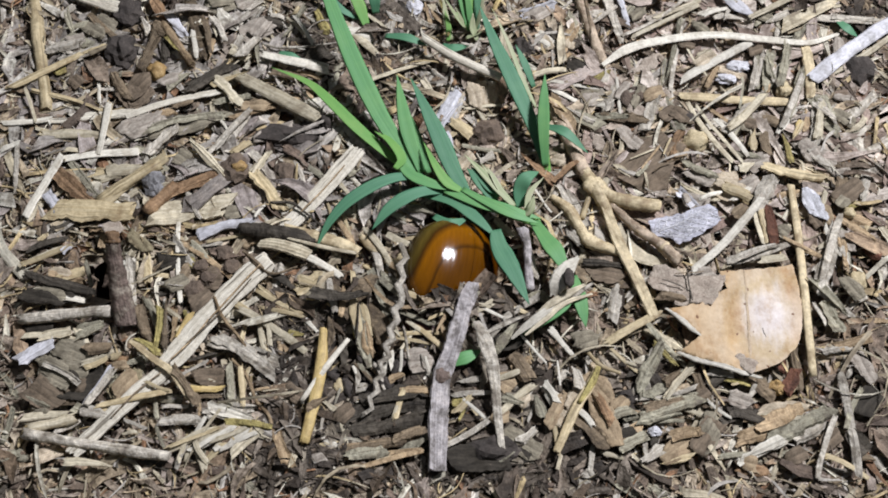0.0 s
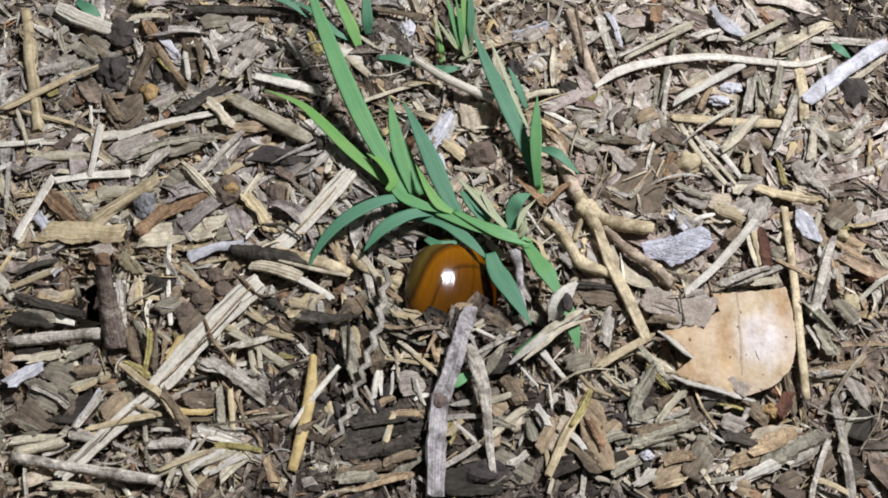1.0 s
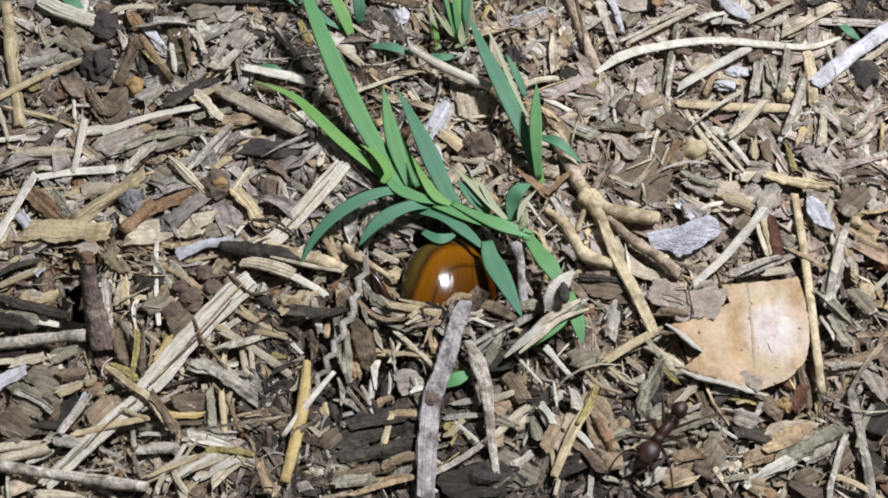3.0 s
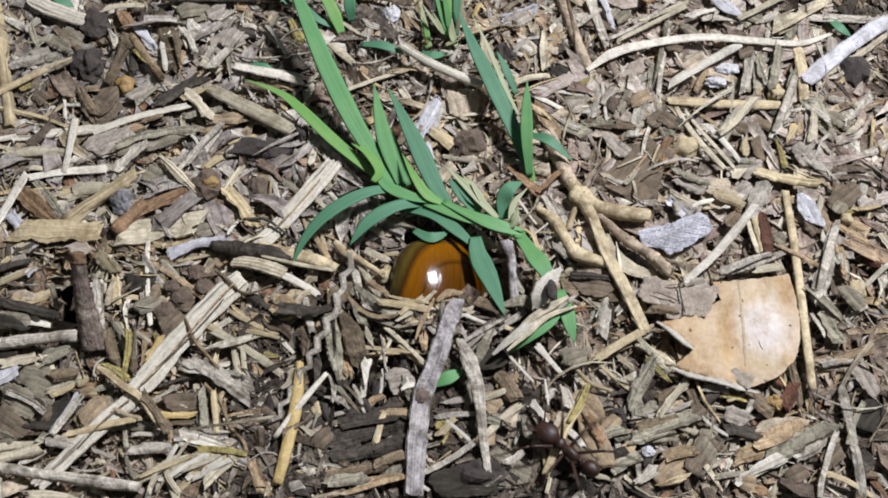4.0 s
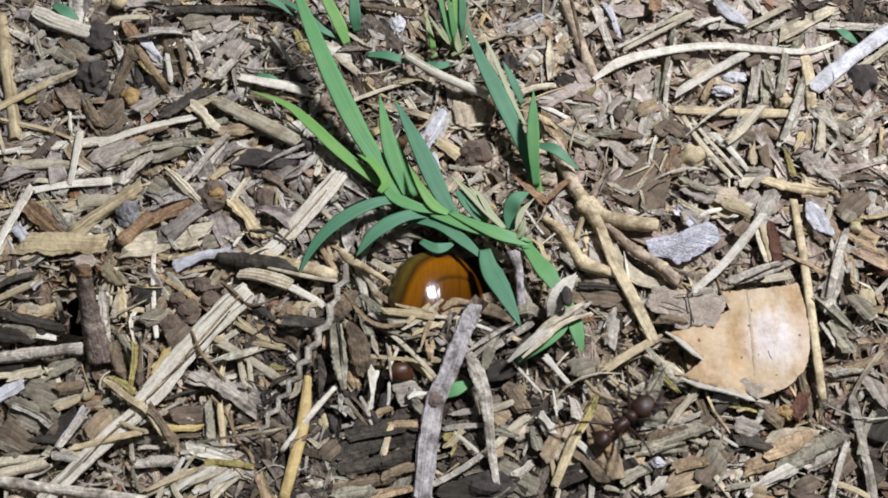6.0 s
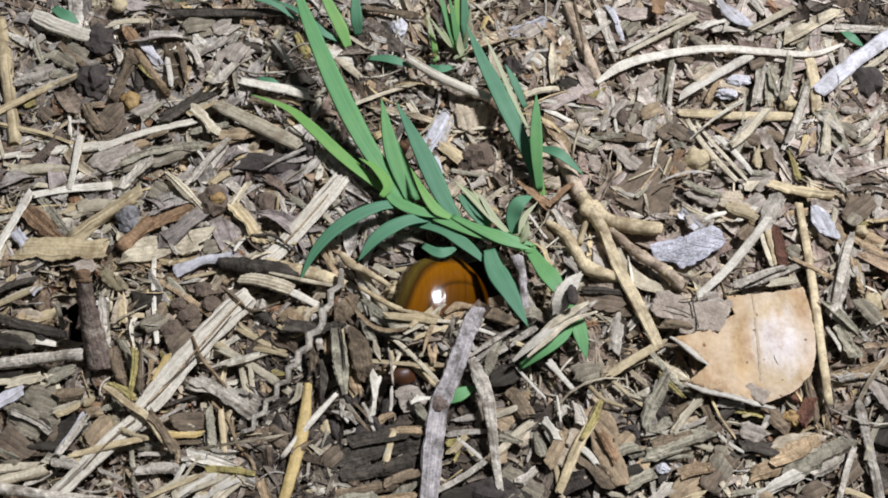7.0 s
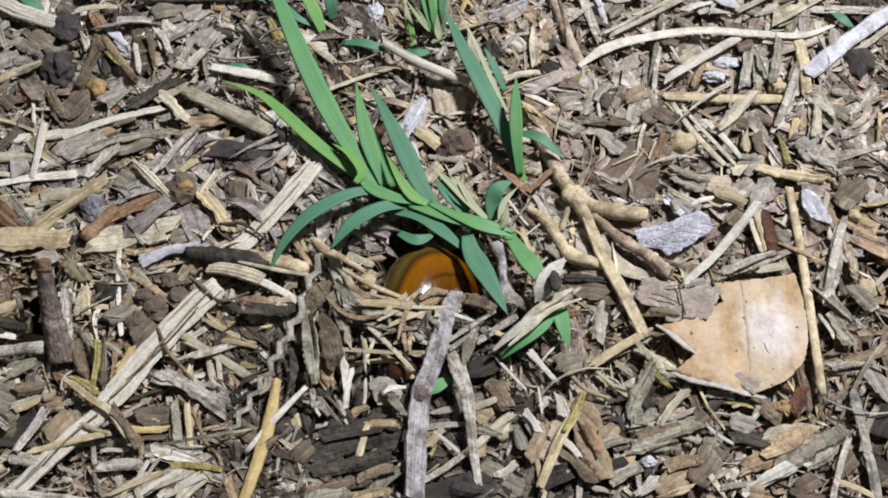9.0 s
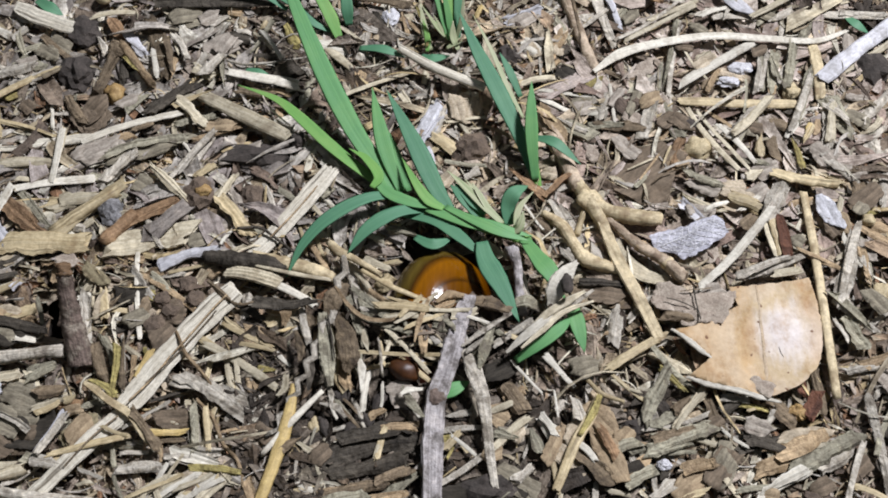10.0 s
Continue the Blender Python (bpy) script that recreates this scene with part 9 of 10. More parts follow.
def skeleton_leaf(x, y, z, turn):
    """The lace of veins of a rotted leaf: a curved midrib, side veins and cross veins over a thin grey film."""
    rng = random.Random(8)
    thing = new("skeleton_leaf")
    thing.matrix_world = pose(x * MM, y * MM, z * MM, 3, -4, turn)
    edge = [(-7.6, 1.4), (-5.6, 2.3), (0.6, 2.8), (5.6, 4.2), (7.1, 3.2), (7.8, 0.0), (3.4, -2.6), (-1.7, -4.2), (-3.4, -2.4), (-6.9, -1.4)]
    out = rough_edge(edge, rng, 0.7, 0.3)

    def lift(a, b):
        return 0.35 * math.sin(a * 0.5) + 0.2 * math.sin(b * 0.9 + 1)

    def inside(a, b):
        hit = False
        for (x0, y0), (x1, y1) in zip(edge, edge[1:] + edge[:1]):
            if (y0 > b) != (y1 > b) and a < x0 + (b - y0) * (x1 - x0) / (y1 - y0):
                hit = not hit
        return hit

    def vein(line, w, seed):
        pts = [(a, b, lift(a, b) + 0.07) for a, b in line]
        part("vein", tube_mesh("vein", pts, [w * (1 - 0.4 * k / len(pts)) for k in range(len(pts))], 0.7, seed=seed, rough=0.15), CLOD["white"], thing)

    part("film", leaf_sheet("film", out, 1.2, lift, 0.10), FLAKE["lace"], thing, "thin lilac-grey leaf film")
    mid = [(-6.6 + k * 0.9, -1.5 + 0.33 * k + 0.25 * math.sin(k * 0.7)) for k in range(15)]
    vein([p for p in mid if inside(*p)], 0.34, 3)
    sides = []
    for k in range(0, 15):
        for sgn in (-1, 1):
            a, b = mid[k]
            a += rng.uniform(-0.3, 0.3)
            ang = radians(20 + sgn * rng.uniform(48, 66))
            line = [(a, b)]
            for q in range(12):
                ang -= sgn * rng.uniform(0.0, 0.07)
                a, b = a + 0.45 * math.cos(ang), b + 0.45 * math.sin(ang)
                if not inside(a, b):
                    break
                line.append((a, b))
            if len(line) > 2:
                vein(line, 0.19, 10 + k)
                sides.append((sgn, line))
    for (sa, la), (sb, lb) in zip(sides, sides[2:]):
        for q in range(1, min(len(la), len(lb)) - 1):
            if sa == sb and rng.random() < 0.75:
                p, r = la[q], lb[min(len(lb) - 1, q + rng.choice((-1, 0, 0, 1)))]
                m = ((p[0] + r[0]) / 2 + rng.uniform(-0.15, 0.15), (p[1] + r[1]) / 2 + rng.uniform(-0.15, 0.15))
                vein([p, m, r], 0.13, q)
    return tagged(thing, "lacy lilac-white skeleton of a rotted leaf on the mulch", "leaf")


skeleton_leaf(34.75, 6.62, 2.3, 5.71)


# ---- grass ----
def blade_mesh(points, width, seed, peak=0.35):
    fine, _ = smooth_line(points, [1.0] * len(points), 7)
    n = len(fine)
    ws = []
    for i in range(n):
        q = i / (n - 1)
        ws.append(max(0.12, width * (0.55 + 0.45 * min(1, q / peak)) * (1 - max(0, (q - peak) / (1 - peak)) ** 1.9)))
    o = Vector(points[0])
    return tube_mesh("blade", [p - o for p in fine], ws, 0.10, seed=seed, rough=0.02, fold=0.16), o


def grass_part(name, thing, points, width, tone, seed, peak=0.35, label=""):
    me, o = blade_mesh(points, width, seed, peak)
    ob = part(name, me, GRASS[tone], thing, label)
    ob.location = o * MM - thing.location
    return ob


def grass_stem(thing, points, widths, tone, seed):
    fine, fw = smooth_line(points, widths, 5)
    o = Vector(points[0])
    me = tube_mesh("stem", [p - o for p in fine], fw, 0.45, seed=seed, rough=0.03)
    ob = part("stem", me, GRASS[tone], thing)
    ob.location = o * MM - thing.location
    return ob


def grass_thing(x, y, label):
    thing = new("grass_plant")
    thing.location = (x * MM, y * MM, 0)
    return tagged(thing, label, "grass", "grass plants")


CLUMP = grass_thing(-16.56, 15.66, "green couch grass runner with flat blades over the burrow")
grass_stem(CLUMP, [(-26.87, 20.97, 2), (-22.95, 18.18, 2.5), (-16.52, 14.56, 3.5), (-8.5, 11.1, 4), (-0.59, 7.96, 4), (3.9, 5.95, 3.5)], [1.57, 1.8, 2.7, 2.93, 2.93, 2.02], "lime", 1)
grass_part("sheath", CLUMP, [(-15.91, 13.18, 5), (-8.52, 9.74, 5.8), (-1.77, 7.8, 5.8), (4.46, 6.7, 4.5)], 3.04, "green", 21, 0.4)
grass_part("blade", CLUMP, [(-22.13, 18.11, 2.6), (-25.81, 23.87, 4.4), (-30.51, 31.40, 6.2), (-35.91, 42.35, 8.6), (-40.18, 52.38, 11.0), (-43.99, 62.34, 12.8), (-45.94, 68.33, 14.0)], 4.28, "green", 2, 0.4)
grass_part("blade", CLUMP, [(-22.94, 18.39, 2.6), (-28.80, 23.12, 3.5), (-35.33, 28.89, 4.4), (-42.04, 35.93, 5.0), (-47.09, 40.68, 4.7), (-55.33, 45.10, 3.8)], 2.7, "lime", 3, 0.4)
grass_part("blade", CLUMP, [(-20.95, 18.66, 2.8), (-23.45, 24.83, 5.0), (-25.18, 31.51, 6.5), (-26.79, 40.94, 7.2)], 3.38, "green", 4, 0.45)
grass_part("blade", CLUMP, [(-19.44, 18.63, 2.8), (-22.09, 26.63, 4.2), (-24.68, 33.62, 5.4)], 2.02, "green", 5, 0.4)
grass_part("blade", CLUMP, [(-11.34, 13.38, 3.1), (-14.15, 18.02, 4.8), (-18.11, 26.96, 6.9), (-23.74, 39.43, 8.3)], 4.05, "teal", 6, 0.5)
grass_part("blade", CLUMP, [(-13.07, 13.43, 3.5), (-16.47, 15.96, 5), (-19.31, 20.1, 6)], 2.02, "lime", 7, 0.4)
grass_part("blade", CLUMP, [(-20.59, 17.58, 3), (-27.35, 15.35, 6), (-34.64, 10.91, 6.5), (-39.69, 5.76, 5.5), (-42.95, -0.37, 3.5)], 2.93, "teal", 8, 0.4)
grass_part("blade", CLUMP, [(-15.37, 14.01, 3.5), (-21.59, 11.96, 6), (-27.21, 8.18, 6.5), (-31.15, 3.31, 5.5)], 3.15, "teal", 9, 0.5)
grass_part("blade", CLUMP, [(-20.56, 12.92, 3.5), (-14.22, 10.39, 4.8), (-9.15, 6.21, 5.2), (-5.07, 2.03, 4.8)], 2.7, "teal", 10, 0.5)
grass_part("sheath", CLUMP, [(-26.06, 23.65, 5.0), (-24.34, 17.77, 5.2), (-19.09, 14.53, 5.4), (-12.61, 12.99, 5.2)], 2.6, "green", 71, 0.5)
grass_part("blade", CLUMP, [(-12.61, 12.88, 5.4), (-15.50, 14.59, 5.8), (-18.07, 18.43, 6.4), (-20.68, 24.09, 6.6)], 2.3, "lime", 72, 0.3)
grass_part("blade", CLUMP, [(-26.63, 18.09, 5.4), (-25.33, 20.60, 5.6), (-28.02, 24.89, 5.6), (-31.41, 27.43, 5.4)], 2.2, "lime", 73, 0.3)
grass_part("blade", CLUMP, [(-1.23, 9.68, 4.4), (-4.18, 12.89, 5.0), (-8.30, 17.63, 5.4), (-11.84, 21.55, 5.6)], 1.9, "dry", 74, 0.4)
grass_part("blade", CLUMP, [(-2.63, 10.23, 4.4), (-5.10, 14.92, 5.4), (-6.97, 18.38, 6.0)], 1.3, "dry", 75, 0.4)
grass_part("blade", CLUMP, [(-4.19, 12.33, 4.0), (-7.05, 15.05, 4.6), (-10.57, 19.05, 5.0)], 2.6, "teal", 76, 0.4)
grass_part("blade", CLUMP, [(-8.36, 15.04, 4.0), (-9.63, 16.61, 4.6), (-10.92, 17.92, 5.0)], 1.6, "teal", 77, 0.4)
grass_part("blade", CLUMP, [(1.10, 6.53, 5.0), (1.91, 11.82, 6.0), (4.96, 15.54, 6.5)], 1.4, "dry", 78, 0.4)
grass_part("sheath", CLUMP, [(-12.28, 13.13, 5.6), (-6.53, 9.24, 6.4), (-1.49, 6.58, 6.4), (3.91, 5.17, 5.4)], 2.2, "green", 79, 0.5)
DROOPING = grass_part("blade", CLUMP, [(-5.7, 3.81, 4.8), (-5.13, -0.23, 4.8), (-2.73, -5.94, 5), (0.24, -13.33, 4.4)], 4.28, "teal", 11, 0.45)
grass_part("blade", CLUMP, [(2.76, 6.36, 4), (5.27, 0.85, 6), (7.31, -2.55, 6.5), (9.87, -7.62, 5.5)], 3.83, "green", 12, 0.5)
grass_part("blade", CLUMP, [(10.65, -6.04, 3.4), (11.76, -11.2, 4), (13.01, -17.34, 3)], 3.15, "green", 13, 0.5)
grass_part("blade", CLUMP, [(0.06, 9.9, 3.5), (-0.11, 13, 5), (1.3, 15.4, 6.5), (4.06, 17.51, 5.5)], 3.38, "teal", 14, 0.5)
grass_part("blade", CLUMP, [(-5.06, 10.92, 3), (-7.86, 14.75, 4.5), (-11.25, 18.51, 5)], 2.93, "teal", 15, 0.5)
grass_part("blade", CLUMP, [(-1.64, 10.2, 3), (-4.97, 15.35, 4.5), (-8.34, 19.79, 5)], 1.12, "dry", 16, 0.4)
grass_part("blade", CLUMP, [(-18.23, 7.14, 4.5), (-14.81, 4.89, 5.5), (-11.08, 6.62, 4.5)], 2.48, "teal", 17, 0.5)
grass_part("sheath", CLUMP, [(-0.6, 7.45, 4), (1.84, 7.88, 6), (2.8, 10.65, 7.5)], 2.02, "dry", 18, 0.4)
grass_part("blade", CLUMP, [(-15.12, -25.2, 2), (-11.85, -24.26, 3), (-8.25, -22.27, 2.5)], 2.93, "green", 19, 0.5)
grass_part("blade", CLUMP, [(0.23, -18.44, 2.5), (4.04, -16.48, 4.4), (8.53, -13.18, 4.8), (10.93, -10.22, 4)], 2.7, "green", 20, 0.5)
SHOOT = grass_thing(5.92, 23.88, "single upright couch grass shoot in the mulch")
grass_part("blade", SHOOT, [(5.78, 21.66, 2.0), (3.06, 29.45, 4.4), (-1.40, 39.96, 6.8), (-5.38, 49.07, 8.4), (-8.83, 58.09, 10.0)], 3.6, "teal", 31, 0.45)
grass_part("blade", SHOOT, [(5.74, 20.84, 2), (5.21, 26.35, 6), (5.23, 32.71, 9), (5.5, 38.64, 11)], 2.7, "green", 32, 0.45)
grass_part("blade", SHOOT, [(6.26, 29.64, 4), (9.95, 27.24, 5.5), (14.9, 23.3, 3.5)], 2.48, "teal", 33, 0.4)
grass_part("blade", SHOOT, [(3.85, 34.59, 4), (1.07, 41.13, 5), (-2.32, 50.02, 7), (-5.78, 58.34, 8)], 1.12, "dry", 34, 0.4)
grass_stem(SHOOT, [(6.33, 19.4, 0.5), (5.81, 22.99, 2.5), (5.11, 27.97, 4.5)], [1.57, 1.69, 1.35], "lime", 35)
TUFT = grass_thing(-36.5, 59.76, "small couch grass tuft at the edge of the mulch patch")
grass_part("blade", TUFT, [(-34.47, 57.74, 2), (-36.29, 62.13, 4), (-39.29, 67.65, 7), (-41.18, 73.96, 9)], 2.93, "lime", 41, 0.3)
grass_part("blade", TUFT, [(-32.42, 61.24, 2), (-32.75, 64.38, 5), (-33.08, 72.99, 8)], 2.7, "teal", 42, 0.4)
grass_part("blade", TUFT, [(-36.4, 59.79, 2), (-40.06, 61.06, 3.5), (-45.14, 65.85, 4.5), (-51.73, 70.35, 4)], 1.8, "teal", 43, 0.4)
grass_part("blade", TUFT, [(-30.01, 54.68, 2.5), (-24.98, 53.38, 3.5), (-20.33, 51.89, 2.5)], 2.25, "teal", 44, 0.5)
grass_part("blade", TUFT, [(-17.01, 52.47, 2), (-14.52, 50.95, 3), (-10.83, 52.33, 2)], 2.25, "teal", 45, 0.5)
grass_part("blade", TUFT, [(-54.16, 50.69, 1.5), (-51.55, 49.53, 2), (-49.12, 49.07, 1.5)], 1.8, "teal", 46, 0.5)
grass_part("blade", TUFT, [(-45.79, 65.22, 3.0), (-52.53, 68.89, 5.0), (-60.52, 70.38, 6.0), (-68.55, 69.94, 6.0), (-73.83, 68.98, 5.4)], 1.9, "teal", 47, 0.4)
TUFT_FAR = grass_thing(-11.37, 59.16, "dense little couch grass tuft with dry sheaths")
grass_part("blade", TUFT_FAR, [(-10.77, 56.94, 1.5), (-12.47, 62.03, 5), (-14.87, 68.56, 9)], 1.8, "green", 50, 0.35)
grass_part("blade", TUFT_FAR, [(-9.9, 56.92, 1.5), (-10.13, 64.29, 5), (-11.09, 73.19, 9)], 2.25, "lime", 51, 0.35)
grass_part("blade", TUFT_FAR, [(-9.15, 56.9, 1.5), (-8.84, 63.49, 5), (-9.24, 71.56, 9)], 2.02, "teal", 52, 0.35)
grass_part("blade", TUFT_FAR, [(-11.39, 56.95, 1.5), (-13.74, 58.22, 5), (-16.76, 60.88, 9)], 1.01, "dry", 53, 0.35)
grass_part("blade", TUFT_FAR, [(-9.52, 56.91, 1.5), (-8.16, 59.62, 5), (-7.52, 63.72, 9)], 1.12, "dry", 54, 0.35)
grass_part("blade", TUFT_FAR, [(-10.4, 56.93, 1.5), (-11.05, 61.22, 5), (-12.41, 66.94, 9)], 1.57, "green", 55, 0.35)
grass_part("blade", TUFT_FAR, [(-11.39, 56.95, 1.5), (-12.34, 56.67, 5), (-13.97, 57.78, 9)], 1.12, "dry", 56, 0.35)
grass_part("blade", TUFT_FAR, [(-14.92, 54.33, 1.5), (-16.07, 58.30, 3.5), (-16.91, 63.24, 6.0)], 1.6, "dry", 81, 0.4)
grass_part("blade", TUFT_FAR, [(-15.65, 53.91, 1.5), (-15.58, 56.85, 3.0), (-16.45, 59.90, 5.0)], 1.3, "lime", 82, 0.4)
grass_part("blade", TUFT_FAR, [(-10.82, 58.73, 1.5), (-12.20, 61.90, 4.0), (-13.92, 65.58, 7.0)], 2.2, "green", 83, 0.4)
grass_part("blade", TUFT_FAR, [(-9.05, 54.16, 1.5), (-10.09, 56.69, 3.0), (-10.01, 59.25, 5.0)], 1.6, "dry", 84, 0.4)
grass_part("blade", TUFT_FAR, [(-10.09, 57.80, 1.5), (-12.99, 59.03, 3.0), (-14.79, 60.61, 4.0)], 1.8, "lime", 85, 0.4)
grass_part("blade", TUFT_FAR, [(-11.61, 54.68, 1.5), (-9.01, 55.60, 2.6), (-7.52, 56.61, 3.0)], 1.4, "dry", 86, 0.4)
grass_part("blade", SHOOT, [(3.56, 40.52, 3.0), (1.54, 45.22, 5.0), (-0.47, 49.78, 6.0)], 1.8, "teal", 87, 0.4)
WISP = grass_thing(75.85, 57.86, "short dark green grass tip in the mulch")
grass_part("blade", WISP, [(73.4, 60.62, 1.5), (75.11, 57.21, 2.5), (77.82, 55.45, 1.5)], 2.25, "teal", 61, 0.5)
WISP_B = grass_thing(-98.89, 69.42, "short dark green grass tip in the mulch")
grass_part("blade", WISP_B, [(-101.54, 71.17, 1.5), (-98.31, 68.24, 2.5), (-95.21, 66.73, 1.5)], 2.93, "teal", 62, 0.5)


# ---- beetle ----
def elytra_mat():
    """Amber with arched bands: an olive rim, a dark line inside it, a darker middle."""
    m, nodes, links, bsdf = node_mat("elytra")
    tc = nodes.new("ShaderNodeTexCoord")
    mp = nodes.new("ShaderNodeMapping")
    mp.inputs["Rotation"].default_value = (0, 0, -0.16)
    mp.inputs["Scale"].default_value = (1 / 0.0118, 1 / 0.0226, 0)
    mp.inputs["Location"].default_value = (0.05, 0.0094 / 0.0226, 0)
    links.new(tc.outputs["Object"], mp.inputs["Vector"])
    wob = link_noise(nodes, links, tc.outputs["Object"], 220, 2.0)
    axes = nodes.new("ShaderNodeSeparateXYZ")
    links.new(mp.outputs["Vector"], axes.inputs[0])

    def op(kind, x, y):
        n = nodes.new("ShaderNodeMath")
        n.operation = kind
        for k, v in enumerate((x, y)):
            if isinstance(v, (int, float)):
                n.inputs[k].default_value = v
            else:
                links.new(v, n.inputs[k])
        return n.outputs["Value"]

    cubes = [op("POWER", op("ABSOLUTE", axes.outputs[k], 0), 3.0) for k in ("X", "Y")]
    arch = op("POWER", op("ADD", cubes[0], cubes[1]), 1 / 3)
    arch = op("ADD", arch, op("MULTIPLY", op("SUBTRACT", wob.outputs["Fac"], 0.5), 0.03))
    c = ramp(nodes, links, arch, [
        (0.0, (0.075, 0.026, 0.001)), (0.45, (0.095, 0.033, 0.001)), (0.60, (0.13, 0.046, 0.001)), (0.625, (0.055, 0.02, 0.001)), (0.67, (0.16, 0.056, 0.001)),
        (0.82, (0.22, 0.080, 0.001)), (0.875, (0.052, 0.021, 0.002)), (0.90, (0.080, 0.050, 0.007)), (0.93, (0.115, 0.077, 0.012)), (0.985, (0.05, 0.032, 0.008))]).outputs["Color"]
    fib = link_noise(nodes, links, tc.outputs["Object"], 1.0, 3.0, (1800, 240, 900))
    t = ramp(nodes, links, fib.outputs["Fac"], [(0.3, (0.8, 0.78, 0.75)), (0.7, (1.12, 1.1, 1.1))]).outputs["Color"]
    c = mix(nodes, links, "MULTIPLY", 0.7, c, t)
    # shade on the right side, under the grass blade, painted into the colour
    flank_shade = ramp(nodes, links, axes.outputs["X"], [(0.2, (1, 1, 1)), (0.55, (0.42, 0.36, 0.4))]).outputs["Color"]
    links.new(mix(nodes, links, "MULTIPLY", 1.0, c, flank_shade), bsdf.inputs["Base Color"])
    bsdf.inputs["Roughness"].default_value = 0.15
    bsdf.inputs["Specular IOR Level"].default_value = 0.5
    bump = nodes.new("ShaderNodeBump")
    bump.inputs["Strength"].default_value, bump.inputs["Distance"].default_value = 0.2, 0.0003
    links.new(fib.outputs["Fac"], bump.inputs["Height"])
    links.new(bump.outputs["Normal"], bsdf.inputs["Normal"])
    return m


def shell_mat(name, color, rough):
    m, nodes, links, bsdf = node_mat(name)
    tc = nodes.new("ShaderNodeTexCoord")
    a = link_noise(nodes, links, tc.outputs["Object"], 700, 4.0)
    dark = tuple(v * 0.45 for v in color)
    links.new(ramp(nodes, links, a.outputs["Fac"], [(0.3, dark), (0.7, color)]).outputs["Color"], bsdf.inputs["Base Color"])
    bsdf.inputs["Roughness"].default_value = rough
    return m


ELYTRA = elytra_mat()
DARK_SHELL = shell_mat("dark_red_shell", (0.050, 0.013, 0.006), 0.3)
LIMB = shell_mat("amber_limb", (0.085, 0.030, 0.008), 0.45)
ANT_SHELL = shell_mat("ant_shell", (0.045, 0.017, 0.008), 0.5)
EYE = shell_mat("ant_eye", (0.01, 0.008, 0.007), 0.15)
ANT_LEG = shell_mat("ant_leg", (0.05, 0.02, 0.01), 0.5)


def dome_mesh(name, side, a, b, c):
    """One wing case: half of a domed oval, with a low seam in the middle and a thin rim."""
    bm = bmesh.new()
    rows = []
    for i in range(19):
        phi = math.pi * i / 18
        row = []
        for k in range(15):
            th = (math.pi / 2) * (k / 14) ** 1.25 * 1.12
            s = min(abs(math.cos(phi)), 1.0)
            x = a * math.sin(th) * (1 - s ** 2.3) ** 0.43
            y = b * math.cos(phi) * (1 - 0.10 * (math.sin(th) ** 4))
            z = c * math.cos(th) * (1 - s ** 2.1) ** 0.47 - 0.07 * math.exp(-(x / 0.25) ** 2) * math.sin(phi)
            row.append(bm.verts.new((side * (x + 0.04) * MM, y * MM, z * MM)))
        rows.append(row)
    for i in range(18):
        for k in range(14):
            try:
                f = bm.faces.new((rows[i][k], rows[i + 1][k], rows[i + 1][k + 1], rows[i][k + 1]))
                f.smooth = True
            except ValueError:
                pass
    bmesh.ops.remove_doubles(bm, verts=bm.verts[:], dist=0.00002)
    bmesh.ops.recalc_face_normals(bm, faces=bm.faces)
    me = bpy.data.meshes.new(name)
    bm.to_mesh(me)
    bm.free()
    return me


def leg_line(points, widths, seed):
    fine, fw = smooth_line(points, widths, 4)
    return tube_mesh("leg", fine, fw, 0.9, seed=seed, rough=0.05)


def beetle():
    thing = new("beetle")
    part("abdomen", lump_mesh("abdomen", 9.8, 11.4, 5.8, 2, 0.02), DARK_SHELL, thing, "dark red-brown underside")
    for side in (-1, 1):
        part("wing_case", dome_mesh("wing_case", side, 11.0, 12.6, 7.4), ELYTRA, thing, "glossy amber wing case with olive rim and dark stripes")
    pro = part("pronotum", lump_mesh("pronotum", 8.0, 5.0, 5.5, 5, 0.03), DARK_SHELL, thing)
    pro.location = (0, -13.0 * MM, -1.5 * MM)
    hd = part("head", lump_mesh("head", 4.5, 3.2, 3.0, 6, 0.05), DARK_SHELL, thing)
    hd.location = (0, -18.0 * MM, -3.0 * MM)
    for side in (-1, 1):
        for k, (y, reach) in enumerate(((-15, -5), (-6, 1), (1, 7))):
            tuck = (-6.5, 0.62) if side < 0 else (0, 1)
            me = leg_line([(side * 6 * tuck[1], y, -3 + tuck[0] * 0.4), (side * 11.5 * tuck[1], y + reach * 0.5, -1.5 + tuck[0]), (side * 13.5 * tuck[1], y + reach, -3.0 + tuck[0]), (side * 14.5 * tuck[1], y + reach * 1.6, -5.5 + tuck[0])], [1.6, 1.9, 1.2, 0.6], k + 3)
            part("leg", me, DARK_SHELL, thing, "dark red spiny leg")
    kick = part("hind_leg", leg_line([(-7.78, -4.13, -3.35), (-11.3, -3.29, -2.65), (-14.41, 0.16, -2.53), (-16.65, 2.86, -3.84), (-18.03, 5.58, -7.32)], [1.6, 1.9, 1.6, 1.0, 0.5], 14), DARK_SHELL, thing, "dark red spiny hind leg")
    claw = part("foreleg", lump_mesh("foreleg", 3.0, 2.0, 1.6, 9, 0.15), LIMB, thing, "dark red digging foreleg")
    claw.location = (-6.5 * MM, -13.0 * MM, 0)
    return tagged(thing, "glossy amber-brown striped beetle half buried in mulch", "beetle"), claw, kick


BEETLE, FORELEG, HIND_LEG = beetle()


